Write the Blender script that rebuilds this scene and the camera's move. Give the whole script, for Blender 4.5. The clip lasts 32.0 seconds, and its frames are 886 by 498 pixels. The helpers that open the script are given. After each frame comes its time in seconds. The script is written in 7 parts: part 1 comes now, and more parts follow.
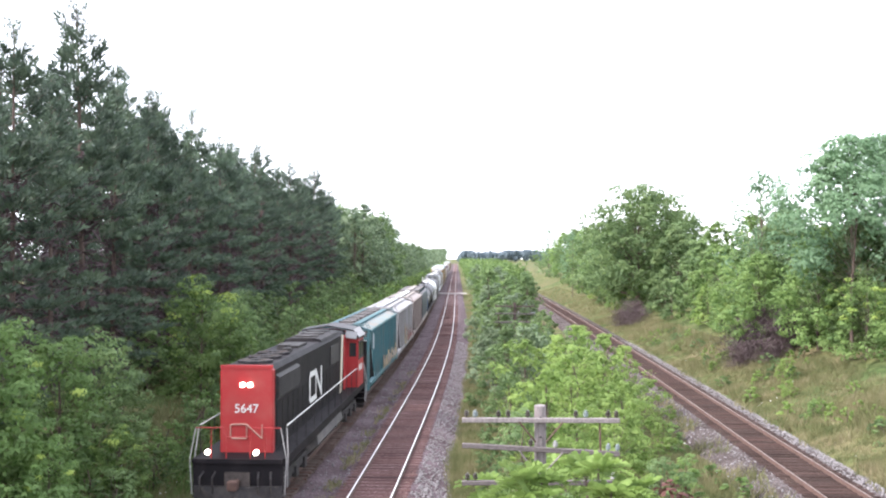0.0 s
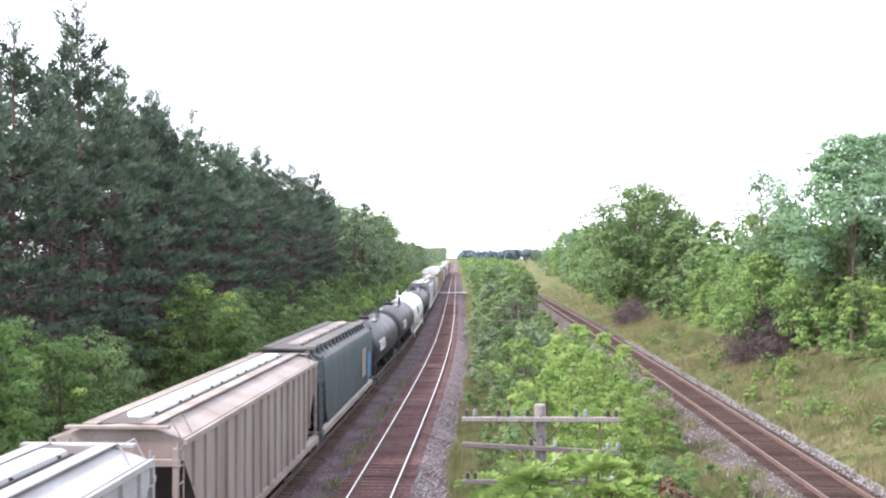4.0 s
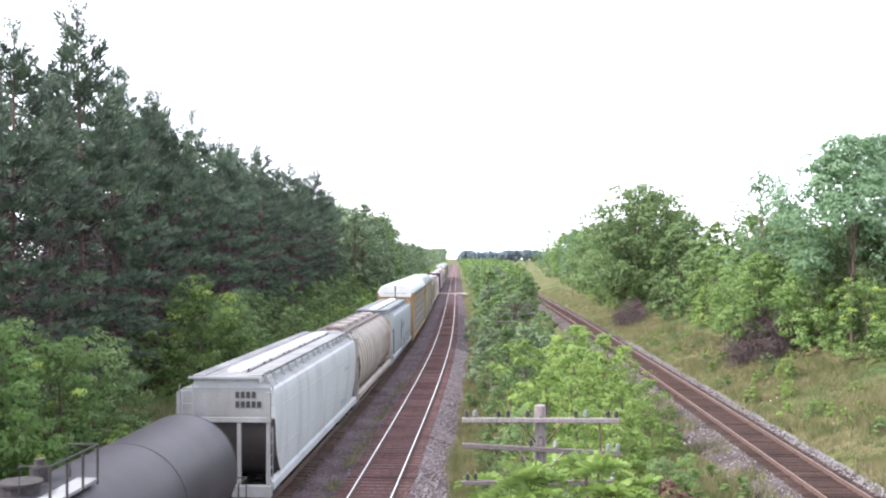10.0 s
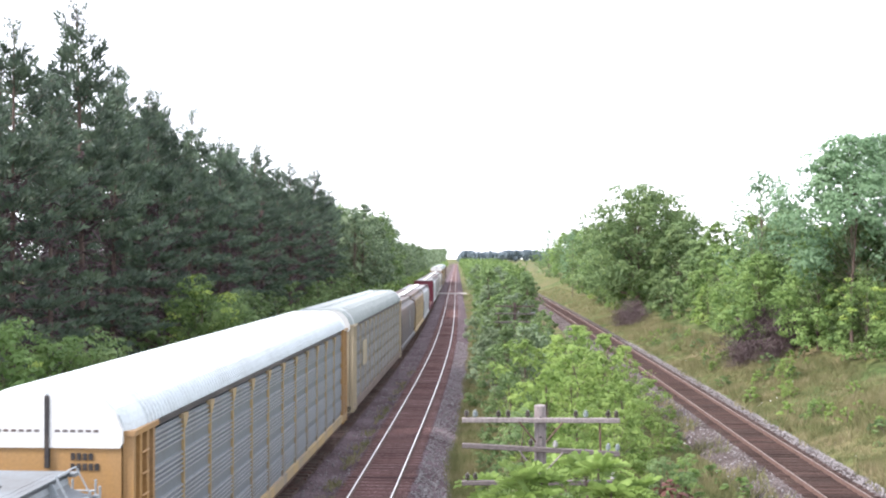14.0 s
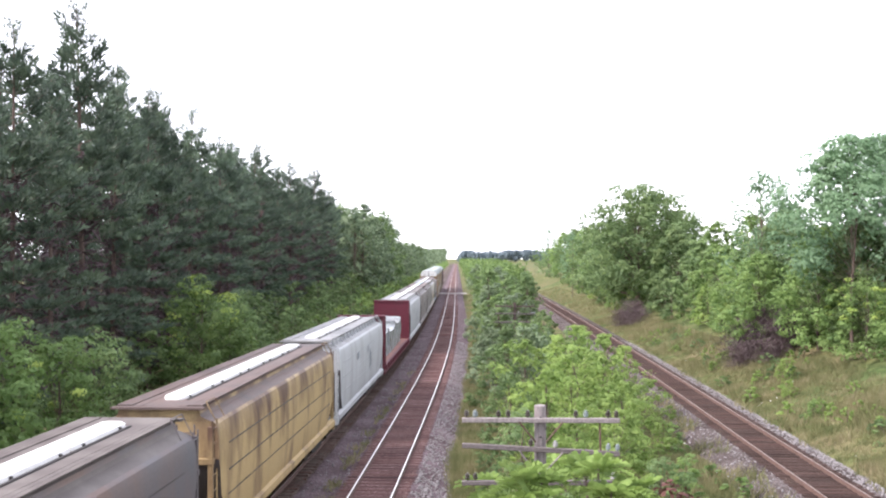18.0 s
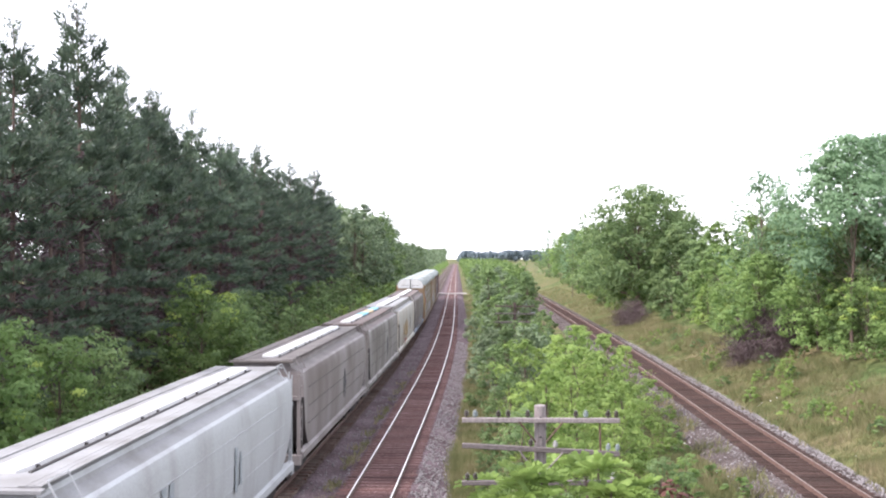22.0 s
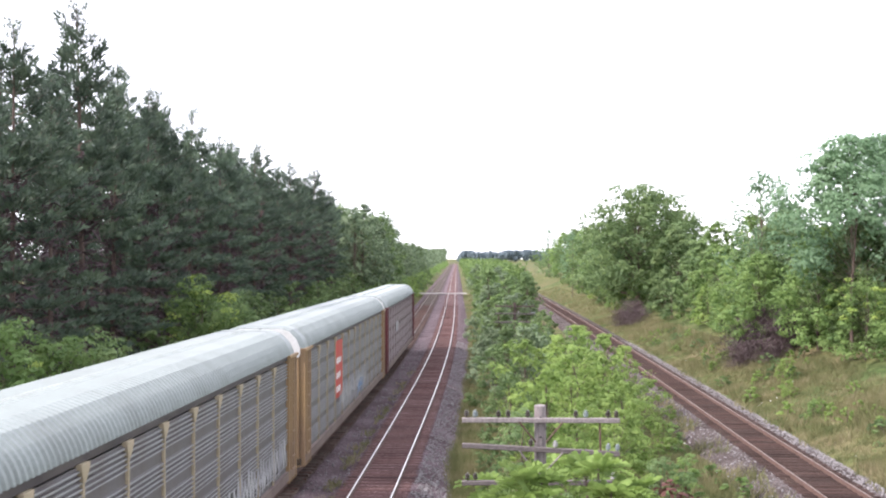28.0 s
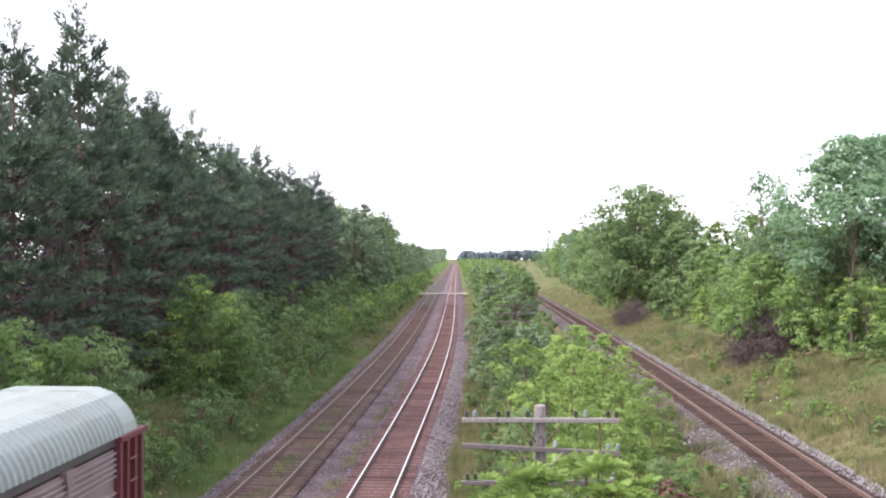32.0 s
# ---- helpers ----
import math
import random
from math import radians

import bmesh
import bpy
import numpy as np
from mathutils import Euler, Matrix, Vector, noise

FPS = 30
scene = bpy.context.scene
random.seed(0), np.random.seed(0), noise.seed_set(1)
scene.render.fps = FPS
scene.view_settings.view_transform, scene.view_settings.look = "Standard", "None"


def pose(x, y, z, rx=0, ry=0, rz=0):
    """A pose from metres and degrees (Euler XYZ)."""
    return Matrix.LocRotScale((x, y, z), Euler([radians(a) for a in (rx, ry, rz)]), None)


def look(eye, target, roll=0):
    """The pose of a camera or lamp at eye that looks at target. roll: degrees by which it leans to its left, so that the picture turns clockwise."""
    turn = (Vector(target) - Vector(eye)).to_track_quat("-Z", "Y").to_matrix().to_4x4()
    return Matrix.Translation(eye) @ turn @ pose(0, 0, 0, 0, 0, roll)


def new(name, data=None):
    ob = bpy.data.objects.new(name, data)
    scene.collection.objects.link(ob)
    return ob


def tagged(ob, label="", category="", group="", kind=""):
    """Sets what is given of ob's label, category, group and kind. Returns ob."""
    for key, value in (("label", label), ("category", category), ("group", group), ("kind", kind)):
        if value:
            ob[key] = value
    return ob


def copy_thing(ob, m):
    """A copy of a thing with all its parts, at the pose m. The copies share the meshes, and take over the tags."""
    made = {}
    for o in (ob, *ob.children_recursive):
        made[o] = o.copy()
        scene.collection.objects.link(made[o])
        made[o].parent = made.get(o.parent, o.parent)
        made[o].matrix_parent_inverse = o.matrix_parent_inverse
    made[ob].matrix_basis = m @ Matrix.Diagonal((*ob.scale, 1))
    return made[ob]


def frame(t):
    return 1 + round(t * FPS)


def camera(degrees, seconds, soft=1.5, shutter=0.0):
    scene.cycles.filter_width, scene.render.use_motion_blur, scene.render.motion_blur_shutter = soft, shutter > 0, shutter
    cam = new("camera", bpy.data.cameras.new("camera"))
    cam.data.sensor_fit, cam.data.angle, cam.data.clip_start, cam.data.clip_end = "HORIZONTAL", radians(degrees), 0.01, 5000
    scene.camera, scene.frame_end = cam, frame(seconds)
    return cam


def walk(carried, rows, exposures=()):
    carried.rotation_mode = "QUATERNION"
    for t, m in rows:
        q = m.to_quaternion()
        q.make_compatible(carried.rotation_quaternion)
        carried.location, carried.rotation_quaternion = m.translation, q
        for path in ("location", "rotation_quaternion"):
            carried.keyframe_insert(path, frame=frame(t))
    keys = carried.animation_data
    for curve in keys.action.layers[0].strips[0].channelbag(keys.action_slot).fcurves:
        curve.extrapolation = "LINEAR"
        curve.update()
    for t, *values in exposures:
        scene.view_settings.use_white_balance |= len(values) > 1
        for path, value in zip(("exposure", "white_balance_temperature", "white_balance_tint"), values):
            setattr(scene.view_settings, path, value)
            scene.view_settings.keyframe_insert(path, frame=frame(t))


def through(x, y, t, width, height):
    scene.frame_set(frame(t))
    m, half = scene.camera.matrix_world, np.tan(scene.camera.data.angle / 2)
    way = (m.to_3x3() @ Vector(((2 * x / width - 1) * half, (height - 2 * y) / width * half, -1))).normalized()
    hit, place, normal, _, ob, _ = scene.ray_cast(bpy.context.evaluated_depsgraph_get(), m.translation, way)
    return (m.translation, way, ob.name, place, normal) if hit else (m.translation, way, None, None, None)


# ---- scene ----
# ---------------------------------------------------------------- camera
EYE_Z = 8.3            # height of the overpass viewpoint over the rail heads
F_PX = 1780.0
cam = camera(47.55, 32.0, soft=2.1, shutter=0.1)


# time, exposure, white balance: the picture darkens a little along the clip
EXPOSURES = ((0, 1.63, 6250, 16), (8, 1.53, 6250, 16), (13, 1.5, 6300, 16), (17, 1.44, 6400, 19), (24, 1.41, 6400, 19), (28, 1.36, 6400, 19), (32, 1.32, 6400, 19))


def tilt_row(t, d):
    # level camera that looks 0.45 degrees up; d is a small nod downwards
    return (t, pose(0, 0, EYE_Z, 90 + math.degrees(math.atan((14 - d) / F_PX)), 0, 0))


walk(cam, [tilt_row(*r) for r in (
    (0, 0), (2.0, 0), (2.5, 1.5), (3.0, 4.5), (3.5, 3.0), (4.5, 0.8), (5.5, 0), (6.5, 0), (7.0, 1.5),
    (8.0, 3.0), (8.5, 1.6), (9.5, 1.3), (10.0, 0), (20.0, 0), (32.0, 0))], EXPOSURES)

# ---------------------------------------------------------------- light: a bright overcast sky
world = bpy.data.worlds.new("overcast_sky")
scene.world = world
world.use_nodes = True
_n, _l = world.node_tree.nodes, world.node_tree.links
_sky = _n.new("ShaderNodeTexSky")
_sky.sky_type = "NISHITA"
_sky.sun_disc = False
_sky.sun_elevation, _sky.sun_rotation = radians(44), radians(252)
_mix = _n.new("ShaderNodeMixRGB")
_mix.inputs[0].default_value = 0.82
_mix.inputs[2].default_value = (9.5, 9.9, 10.3, 1)
_l.new(_sky.outputs[0], _mix.inputs[1])
_l.new(_mix.outputs[0], _n["Background"].inputs[0])
_n["Background"].inputs[1].default_value = 0.108
sun = new("sun", bpy.data.lights.new("sun", "SUN"))
sun.data.energy, sun.data.angle, sun.data.color = 3.3, radians(11), (1.0, 0.95, 0.87)
sun.matrix_world = look((0, 0, 60), (30, 10, 29))


# ---------------------------------------------------------------- materials
def ramp(nodes, stops):
    r = nodes.new("ShaderNodeValToRGB")
    e = r.color_ramp.elements
    e[0].position, e[0].color = stops[0][0], (*stops[0][1], 1)
    e[1].position, e[1].color = stops[-1][0], (*stops[-1][1], 1)
    for p, c in stops[1:-1]:
        e.new(p).color = (*c, 1)
    return r


def material(name, colour, rough=0.7, metal=0.0, dark=0.6, scale=3.0, bump=0.15, fine=40.0, spec=0.4, stretch=(1, 1, 1),
             second=None, second_amount=0.5, vary=0.0, drip=None):
    """A surface of one colour with grain and stains at two scales; second: a dirt or rust colour laid over it in patches."""
    m = bpy.data.materials.new(name)
    m.use_nodes = True
    n, l = m.node_tree.nodes, m.node_tree.links
    b = n["Principled BSDF"]
    co = n.new("ShaderNodeTexCoord")
    mp = n.new("ShaderNodeMapping")
    mp.inputs[3].default_value = stretch
    l.new(co.outputs[3], mp.inputs[0])
    big, small = n.new("ShaderNodeTexNoise"), n.new("ShaderNodeTexNoise")
    big.inputs["Scale"].default_value, big.inputs["Detail"].default_value = scale, 5
    small.inputs["Scale"].default_value, small.inputs["Detail"].default_value = fine, 4
    l.new(mp.outputs[0], big.inputs[0])
    l.new(co.outputs[3], small.inputs[0])
    c2 = second or tuple(v * dark for v in colour)
    lo = 0.62 - 0.4 * second_amount
    r = ramp(n, [(lo, colour), (lo + 0.3, c2)])
    mask = big.outputs[0]
    if drip:
        # dirt that has run down from the height drip[1], thinning out towards drip[0]
        sep, mr, ad = n.new("ShaderNodeSeparateXYZ"), n.new("ShaderNodeMapRange"), n.new("ShaderNodeMath")
        l.new(co.outputs[3], sep.inputs[0])
        l.new(sep.outputs[2], mr.inputs[0])
        mr.inputs[1].default_value, mr.inputs[2].default_value, mr.inputs[4].default_value = drip
        l.new(big.outputs[0], ad.inputs[0])
        l.new(mr.outputs[0], ad.inputs[1])
        mask = ad.outputs[0]
    l.new(mask, r.inputs[0])
    g = ramp(n, [(0.3, (dark, dark, dark)), (0.7, (1.12, 1.12, 1.12))])
    l.new(small.outputs[0], g.inputs[0])
    mul = n.new("ShaderNodeMixRGB")
    mul.blend_type, mul.inputs[0].default_value = "MULTIPLY", 0.8
    l.new(r.outputs[0], mul.inputs[1])
    l.new(g.outputs[0], mul.inputs[2])
    out = mul.outputs[0]
    if vary:
        info, hsv = n.new("ShaderNodeObjectInfo"), n.new("ShaderNodeHueSaturation")
        mr = n.new("ShaderNodeMapRange")
        mr.inputs[3].default_value, mr.inputs[4].default_value = 1 - vary, 1 + vary
        l.new(info.outputs["Random"], mr.inputs[0])
        l.new(mr.outputs[0], hsv.inputs["Value"])
        l.new(out, hsv.inputs["Color"])
        out = hsv.outputs[0]
    l.new(out, b.inputs["Base Color"])
    b.inputs["Roughness"].default_value, b.inputs["Metallic"].default_value = rough, metal
    b.inputs["Specular IOR Level"].default_value = spec
    if bump:
        bp = n.new("ShaderNodeBump")
        bp.inputs["Strength"].default_value, bp.inputs["Distance"].default_value = bump, 0.02
        l.new(small.outputs[0], bp.inputs["Height"])
        l.new(bp.outputs[0], b.inputs["Normal"])
    return m


def foliage(name, a, b_, c, vary=0.25, through=0.25):
    """Leaves in three tones, different from leaf to leaf, from clump to clump and from plant to plant."""
    m = bpy.data.materials.new(name)
    m.use_nodes = True
    n, l = m.node_tree.nodes, m.node_tree.links
    b = n["Principled BSDF"]
    geo, info = n.new("ShaderNodeNewGeometry"), n.new("ShaderNodeObjectInfo")
    co, ns = n.new("ShaderNodeTexCoord"), n.new("ShaderNodeTexNoise")
    ns.inputs["Scale"].default_value = 0.7
    l.new(co.outputs[3], ns.inputs[0])
    add = n.new("ShaderNodeMath")
    add.operation = "MULTIPLY_ADD"
    add.inputs[1].default_value = 0.26
    l.new(geo.outputs["Random Per Island"], add.inputs[0])
    sub = n.new("ShaderNodeMath")
    sub.operation = "MULTIPLY_ADD"
    sub.inputs[1].default_value, sub.inputs[2].default_value = 1.5, -0.38
    l.new(ns.outputs[0], sub.inputs[0])
    l.new(sub.outputs[0], add.inputs[2])
    r = ramp(n, [(0.1, a), (0.5, b_), (0.95, c)])
    l.new(add.outputs[0], r.inputs[0])
    hsv, mr = n.new("ShaderNodeHueSaturation"), n.new("ShaderNodeMapRange")
    mr.inputs[3].default_value, mr.inputs[4].default_value = 1 - vary, 1 + vary
    l.new(info.outputs["Random"], mr.inputs[0])
    l.new(mr.outputs[0], hsv.inputs["Value"])
    l.new(r.outputs[0], hsv.inputs["Color"])
    l.new(hsv.outputs[0], b.inputs["Base Color"])
    b.inputs["Roughness"].default_value = 0.6
    b.inputs["Specular IOR Level"].default_value = 0.25
    tr, mx = n.new("ShaderNodeBsdfTranslucent"), n.new("ShaderNodeMixShader")
    l.new(hsv.outputs[0], tr.inputs[0])
    mx.inputs[0].default_value = through
    l.new(b.outputs[0], mx.inputs[1])
    l.new(tr.outputs[0], mx.inputs[2])
    l.new(mx.outputs[0], n["Material Output"].inputs[0])
    return m


def glowing(name, colour, strength):
    m = bpy.data.materials.new(name)
    m.use_nodes = True
    b = m.node_tree.nodes["Principled BSDF"]
    b.inputs["Base Color"].default_value = (*colour, 1)
    b.inputs["Emission Color"].default_value = (*colour, 1)
    b.inputs["Emission Strength"].default_value = strength
    return m


def ground_material():
    m = bpy.data.materials.new("grassy_ground")
    m.use_nodes = True
    n, l = m.node_tree.nodes, m.node_tree.links
    b = n["Principled BSDF"]
    co = n.new("ShaderNodeTexCoord")
    outs = []
    for s, d in ((0.16, 4), (1.6, 6), (14, 5)):
        t = n.new("ShaderNodeTexNoise")
        t.inputs["Scale"].default_value, t.inputs["Detail"].default_value = s, d
        l.new(co.outputs[3], t.inputs[0])
        outs.append(t.outputs[0])
    r1 = ramp(n, [(0.35, (0.06, 0.088, 0.034)), (0.52, (0.1, 0.107, 0.049)), (0.7, (0.15, 0.122, 0.08))])
    r2 = ramp(n, [(0.3, (0.5, 0.52, 0.45)), (0.7, (1.25, 1.2, 1.1))])
    l.new(outs[0], r1.inputs[0])
    l.new(outs[1], r2.inputs[0])
    mul = n.new("ShaderNodeMixRGB")
    mul.blend_type, mul.inputs[0].default_value = "MULTIPLY", 1
    l.new(r1.outputs[0], mul.inputs[1])
    l.new(r2.outputs[0], mul.inputs[2])
    l.new(mul.outputs[0], b.inputs["Base Color"])
    b.inputs["Roughness"].default_value = 0.95
    b.inputs["Specular IOR Level"].default_value = 0.1
    bp = n.new("ShaderNodeBump")
    bp.inputs["Strength"].default_value, bp.inputs["Distance"].default_value = 0.8, 0.1
    l.new(outs[2], bp.inputs["Height"])
    l.new(bp.outputs[0], b.inputs["Normal"])
    return m


def ballast_material(name, stops, scale=22.0):
    """Crushed stone: a cell pattern of stones, each with its own tone, and larger dirt stains."""
    m = bpy.data.materials.new(name)
    m.use_nodes = True
    n, l = m.node_tree.nodes, m.node_tree.links
    b = n["Principled BSDF"]
    co, vo, ns = n.new("ShaderNodeTexCoord"), n.new("ShaderNodeTexVoronoi"), n.new("ShaderNodeTexNoise")
    vo.inputs["Scale"].default_value, ns.inputs["Scale"].default_value = scale, 0.5
    ns.inputs["Detail"].default_value = 6
    l.new(co.outputs[3], vo.inputs[0])
    l.new(co.outputs[3], ns.inputs[0])
    sep = n.new("ShaderNodeSeparateColor")
    l.new(vo.outputs["Color"], sep.inputs[0])
    r = ramp(n, stops)
    l.new(sep.outputs[0], r.inputs[0])
    r2 = ramp(n, [(0.35, (0.62, 0.56, 0.55)), (0.65, (1.1, 1.08, 1.08))])
    l.new(ns.outputs[0], r2.inputs[0])
    mul = n.new("ShaderNodeMixRGB")
    mul.blend_type, mul.inputs[0].default_value = "MULTIPLY", 1
    l.new(r.outputs[0], mul.inputs[1])
    l.new(r2.outputs[0], mul.inputs[2])
    l.new(mul.outputs[0], b.inputs["Base Color"])
    b.inputs["Roughness"].default_value = 0.95
    b.inputs["Specular IOR Level"].default_value = 0.12
    bp = n.new("ShaderNodeBump")
    bp.inputs["Strength"].default_value, bp.inputs["Distance"].default_value = 1.0, 0.04
    bp.invert = True
    l.new(vo.outputs["Distance"], bp.inputs["Height"])
    l.new(bp.outputs[0], b.inputs["Normal"])
    return m


M_GROUND = ground_material()
M_BALLAST = ballast_material("grey_ballast", [(0.0, (0.076, 0.055, 0.063)), (0.6, (0.125, 0.096, 0.108)), (0.95, (0.165, 0.133, 0.146)), (1.0, (0.26, 0.225, 0.24))])
M_BALLAST_DARK = ballast_material("oily_ballast", [(0.0, (0.045, 0.037, 0.036)), (0.6, (0.082, 0.069, 0.068)), (0.93, (0.12, 0.104, 0.103)), (1.0, (0.24, 0.22, 0.22))])
M_BED_RED = ballast_material("rust_stained_stone", [(0.0, (0.064, 0.035, 0.034)), (0.6, (0.125, 0.072, 0.07)), (1.0, (0.24, 0.17, 0.165))])
M_BED_BROWN = ballast_material("brown_mossy_stone", [(0.0, (0.02, 0.013, 0.011)), (0.6, (0.042, 0.027, 0.022)), (1.0, (0.085, 0.06, 0.05))])
M_BED_GREY = ballast_material("grey_brown_fouled_stone", [(0.0, (0.05, 0.04, 0.035)), (0.6, (0.092, 0.075, 0.064)), (1.0, (0.17, 0.145, 0.125))])
M_STONE = material("pale_stone", (0.3, 0.28, 0.285), 0.9, dark=0.6, scale=6, vary=0.4)
M_TIE = material("weathered_tie_wood", (0.085, 0.047, 0.04), 0.9, dark=0.6, scale=4, fine=30, stretch=(1, 12, 12), spec=0.12, vary=0.35)
M_TIE_DARK = material("dark_brown_tie_wood", (0.05, 0.029, 0.025), 0.9, dark=0.6, scale=4, fine=30, stretch=(1, 12, 12), spec=0.12, vary=0.5)
M_TIE_RED = material("red_brown_tie_wood", (0.095, 0.05, 0.047), 0.9, dark=0.6, scale=4, fine=30, stretch=(1, 12, 12), spec=0.12, vary=0.35)
M_RAIL_BRIGHT = material("polished_rail", (0.86, 0.84, 0.83), 0.4, metal=0.75, dark=0.85, scale=1.5, bump=0.03)
M_RAIL_TAN = material("dull_rail", (0.2, 0.155, 0.14), 0.45, metal=0.4, dark=0.75, scale=1.5, bump=0.05)
M_RUST = material("rusty_steel", (0.09, 0.051, 0.041), 0.85, dark=0.6, scale=8)
M_BLACK = material("sooty_black_steel", (0.022, 0.02, 0.022), 0.7, dark=0.6, scale=5, second=(0.05, 0.042, 0.038))
M_WHEEL = material("wheel_steel", (0.09, 0.075, 0.07), 0.6, metal=0.5, dark=0.6, scale=8)
M_GLASS = material("dark_glass", (0.02, 0.022, 0.025), 0.12, dark=0.9, bump=0, spec=0.6)
M_RAIL_PAINT = material("grimy_white_rail_paint", (0.33, 0.32, 0.32), 0.6, dark=0.75, scale=4)
M_WHITE = material("white_paint", (0.6, 0.6, 0.59), 0.5, dark=0.85, scale=2)
M_ARM_DARK = material("dark_weathered_wood", (0.13, 0.11, 0.11), 0.9, dark=0.5, scale=3, fine=30, stretch=(0.7, 8, 8), bump=0.4)
M_GLASSY = material("grey_glass_insulator", (0.16, 0.19, 0.2), 0.3, dark=0.8, scale=6)
M_WOOD = material("grey_weathered_wood", (0.23, 0.2, 0.2), 0.9, dark=0.6, scale=3, fine=35, stretch=(8, 8, 0.7), bump=0.4)
M_WOOD_DARK = material("dark_creosoted_wood", (0.085, 0.06, 0.055), 0.9, dark=0.6, scale=3, fine=35, stretch=(8, 8, 0.7), bump=0.4)
M_INSULATOR = material("brown_glazed_ceramic", (0.045, 0.035, 0.032), 0.3, dark=0.7, scale=9)
M_BARK = material("brown_bark", (0.14, 0.1, 0.085), 0.95, dark=0.5, scale=4, fine=25, stretch=(4, 4, 0.8), bump=0.6)
M_PINE = foliage("pine_needles", (0.04, 0.056, 0.045), (0.08, 0.117, 0.082), (0.132, 0.183, 0.111), 0.24, 0.15)
M_LEAF = foliage("broad_leaves", (0.078, 0.138, 0.046), (0.155, 0.24, 0.08), (0.262, 0.37, 0.122), 0.2, 0.5)
M_LEAF_BRIGHT = foliage("young_bright_leaves", (0.108, 0.178, 0.05), (0.195, 0.287, 0.08), (0.31, 0.4, 0.12), 0.15, 0.5)
M_LEAF_VIVID = foliage("vivid_green_leaves", (0.08, 0.142, 0.048), (0.148, 0.24, 0.08), (0.24, 0.355, 0.12), 0.15, 0.5)
M_TIP = foliage("yellow_green_shoots", (0.19, 0.28, 0.065), (0.29, 0.39, 0.095), (0.39, 0.47, 0.13), 0.1, 0.45)
M_LEAF_DEEP = foliage("deep_green_leaves", (0.068, 0.115, 0.049), (0.134, 0.202, 0.083), (0.222, 0.3, 0.12), 0.2, 0.5)
# grey-green leaves, lightened to carry the haze over distant trees
M_LEAF_HAZE = foliage("hazed_grey_green_leaves", (0.075, 0.115, 0.072), (0.135, 0.185, 0.108), (0.2, 0.26, 0.15), 0.2, 0.4)
# pale ash leaves, their bluish tone carrying the haze on that side
M_LEAF_PALE = foliage("haze_pale_leaves", (0.095, 0.165, 0.092), (0.155, 0.25, 0.14), (0.225, 0.33, 0.2), 0.12, 0.55)
# dead twigs, coloured darker for the shade under the trees
M_DEAD_SHADE = foliage("shaded_dead_twigs", (0.05, 0.034, 0.038), (0.082, 0.058, 0.062), (0.13, 0.098, 0.095), 0.2, 0.1)
M_WITHERED = foliage("withered_leaves", (0.07, 0.03, 0.027), (0.13, 0.058, 0.05), (0.2, 0.1, 0.085), 0.1, 0.3)
M_GRASS = foliage("meadow_grass", (0.092, 0.112, 0.044), (0.165, 0.163, 0.078), (0.28, 0.232, 0.148), 0.2, 0.4)
M_GRASS_GREEN = foliage("fresh_green_grass", (0.075, 0.125, 0.042), (0.125, 0.19, 0.065), (0.2, 0.265, 0.1), 0.2, 0.4)
# purple-dark colour for the shade between pine boughs
M_GAP_SHADE = material("crown_gap_shade", (0.095, 0.066, 0.074), 0.95, dark=0.6, scale=2)
M_FLOWER = material("white_blossom", (0.8, 0.8, 0.78), 0.8, dark=0.9)
# blue-grey distance haze is mixed into these leaf tones
M_FAR = foliage("haze_blue_woods", (0.12, 0.16, 0.19), (0.145, 0.19, 0.215), (0.165, 0.215, 0.235), 0.1, 0.1)


# ---------------------------------------------------------------- shape helpers
def box(bm, x0, x1, y0, y1, z0, z1):
    v = [bm.verts.new((x, y, z)) for x in (x0, x1) for y in (y0, y1) for z in (z0, z1)]
    for f in ((0, 1, 3, 2), (4, 6, 7, 5), (0, 4, 5, 1), (2, 3, 7, 6), (0, 2, 6, 4), (1, 5, 7, 3)):
        bm.faces.new([v[i] for i in f])


def tube(bm, pts, r, n=6, r2=None):
    """A round bar along the points, tapering from r to r2."""
    pts = [Vector(p) for p in pts]
    rings = []
    for i, p in enumerate(pts):
        d = (pts[min(i + 1, len(pts) - 1)] - pts[max(i - 1, 0)]).normalized()
        a = d.orthogonal().normalized() if abs(d.z) > 0.9 else d.cross(Vector((0, 0, 1))).normalized()
        c = d.cross(a)
        rr = r + ((r2 if r2 is not None else r) - r) * i / max(1, len(pts) - 1)
        rings.append([bm.verts.new(p + (a * math.cos(6.2832 * k / n) + c * math.sin(6.2832 * k / n)) * rr) for k in range(n)])
    for a, b in zip(rings, rings[1:]):
        for k in range(n):
            bm.faces.new((a[k], a[(k + 1) % n], b[(k + 1) % n], b[k]))
    bm.faces.new(rings[0][::-1])
    bm.faces.new(rings[-1])


def loft(bm, rings, caps=True, closed=True):
    vs = [[bm.verts.new(p) for p in r] for r in rings]
    n = len(vs[0])
    for a, b in zip(vs, vs[1:]):
        for k in range(n if closed else n - 1):
            bm.faces.new((a[k], a[(k + 1) % n], b[(k + 1) % n], b[k]))
    if caps and closed:
        bm.faces.new(vs[0][::-1])
        bm.faces.new(vs[-1])


def finish(bm, name, mat, smooth=False):
    bmesh.ops.recalc_face_normals(bm, faces=bm.faces)
    me = bpy.data.meshes.new(name)
    bm.to_mesh(me)
    bm.free()
    me.materials.append(mat)
    if smooth:
        for p in me.polygons:
            p.use_smooth = True
    return me


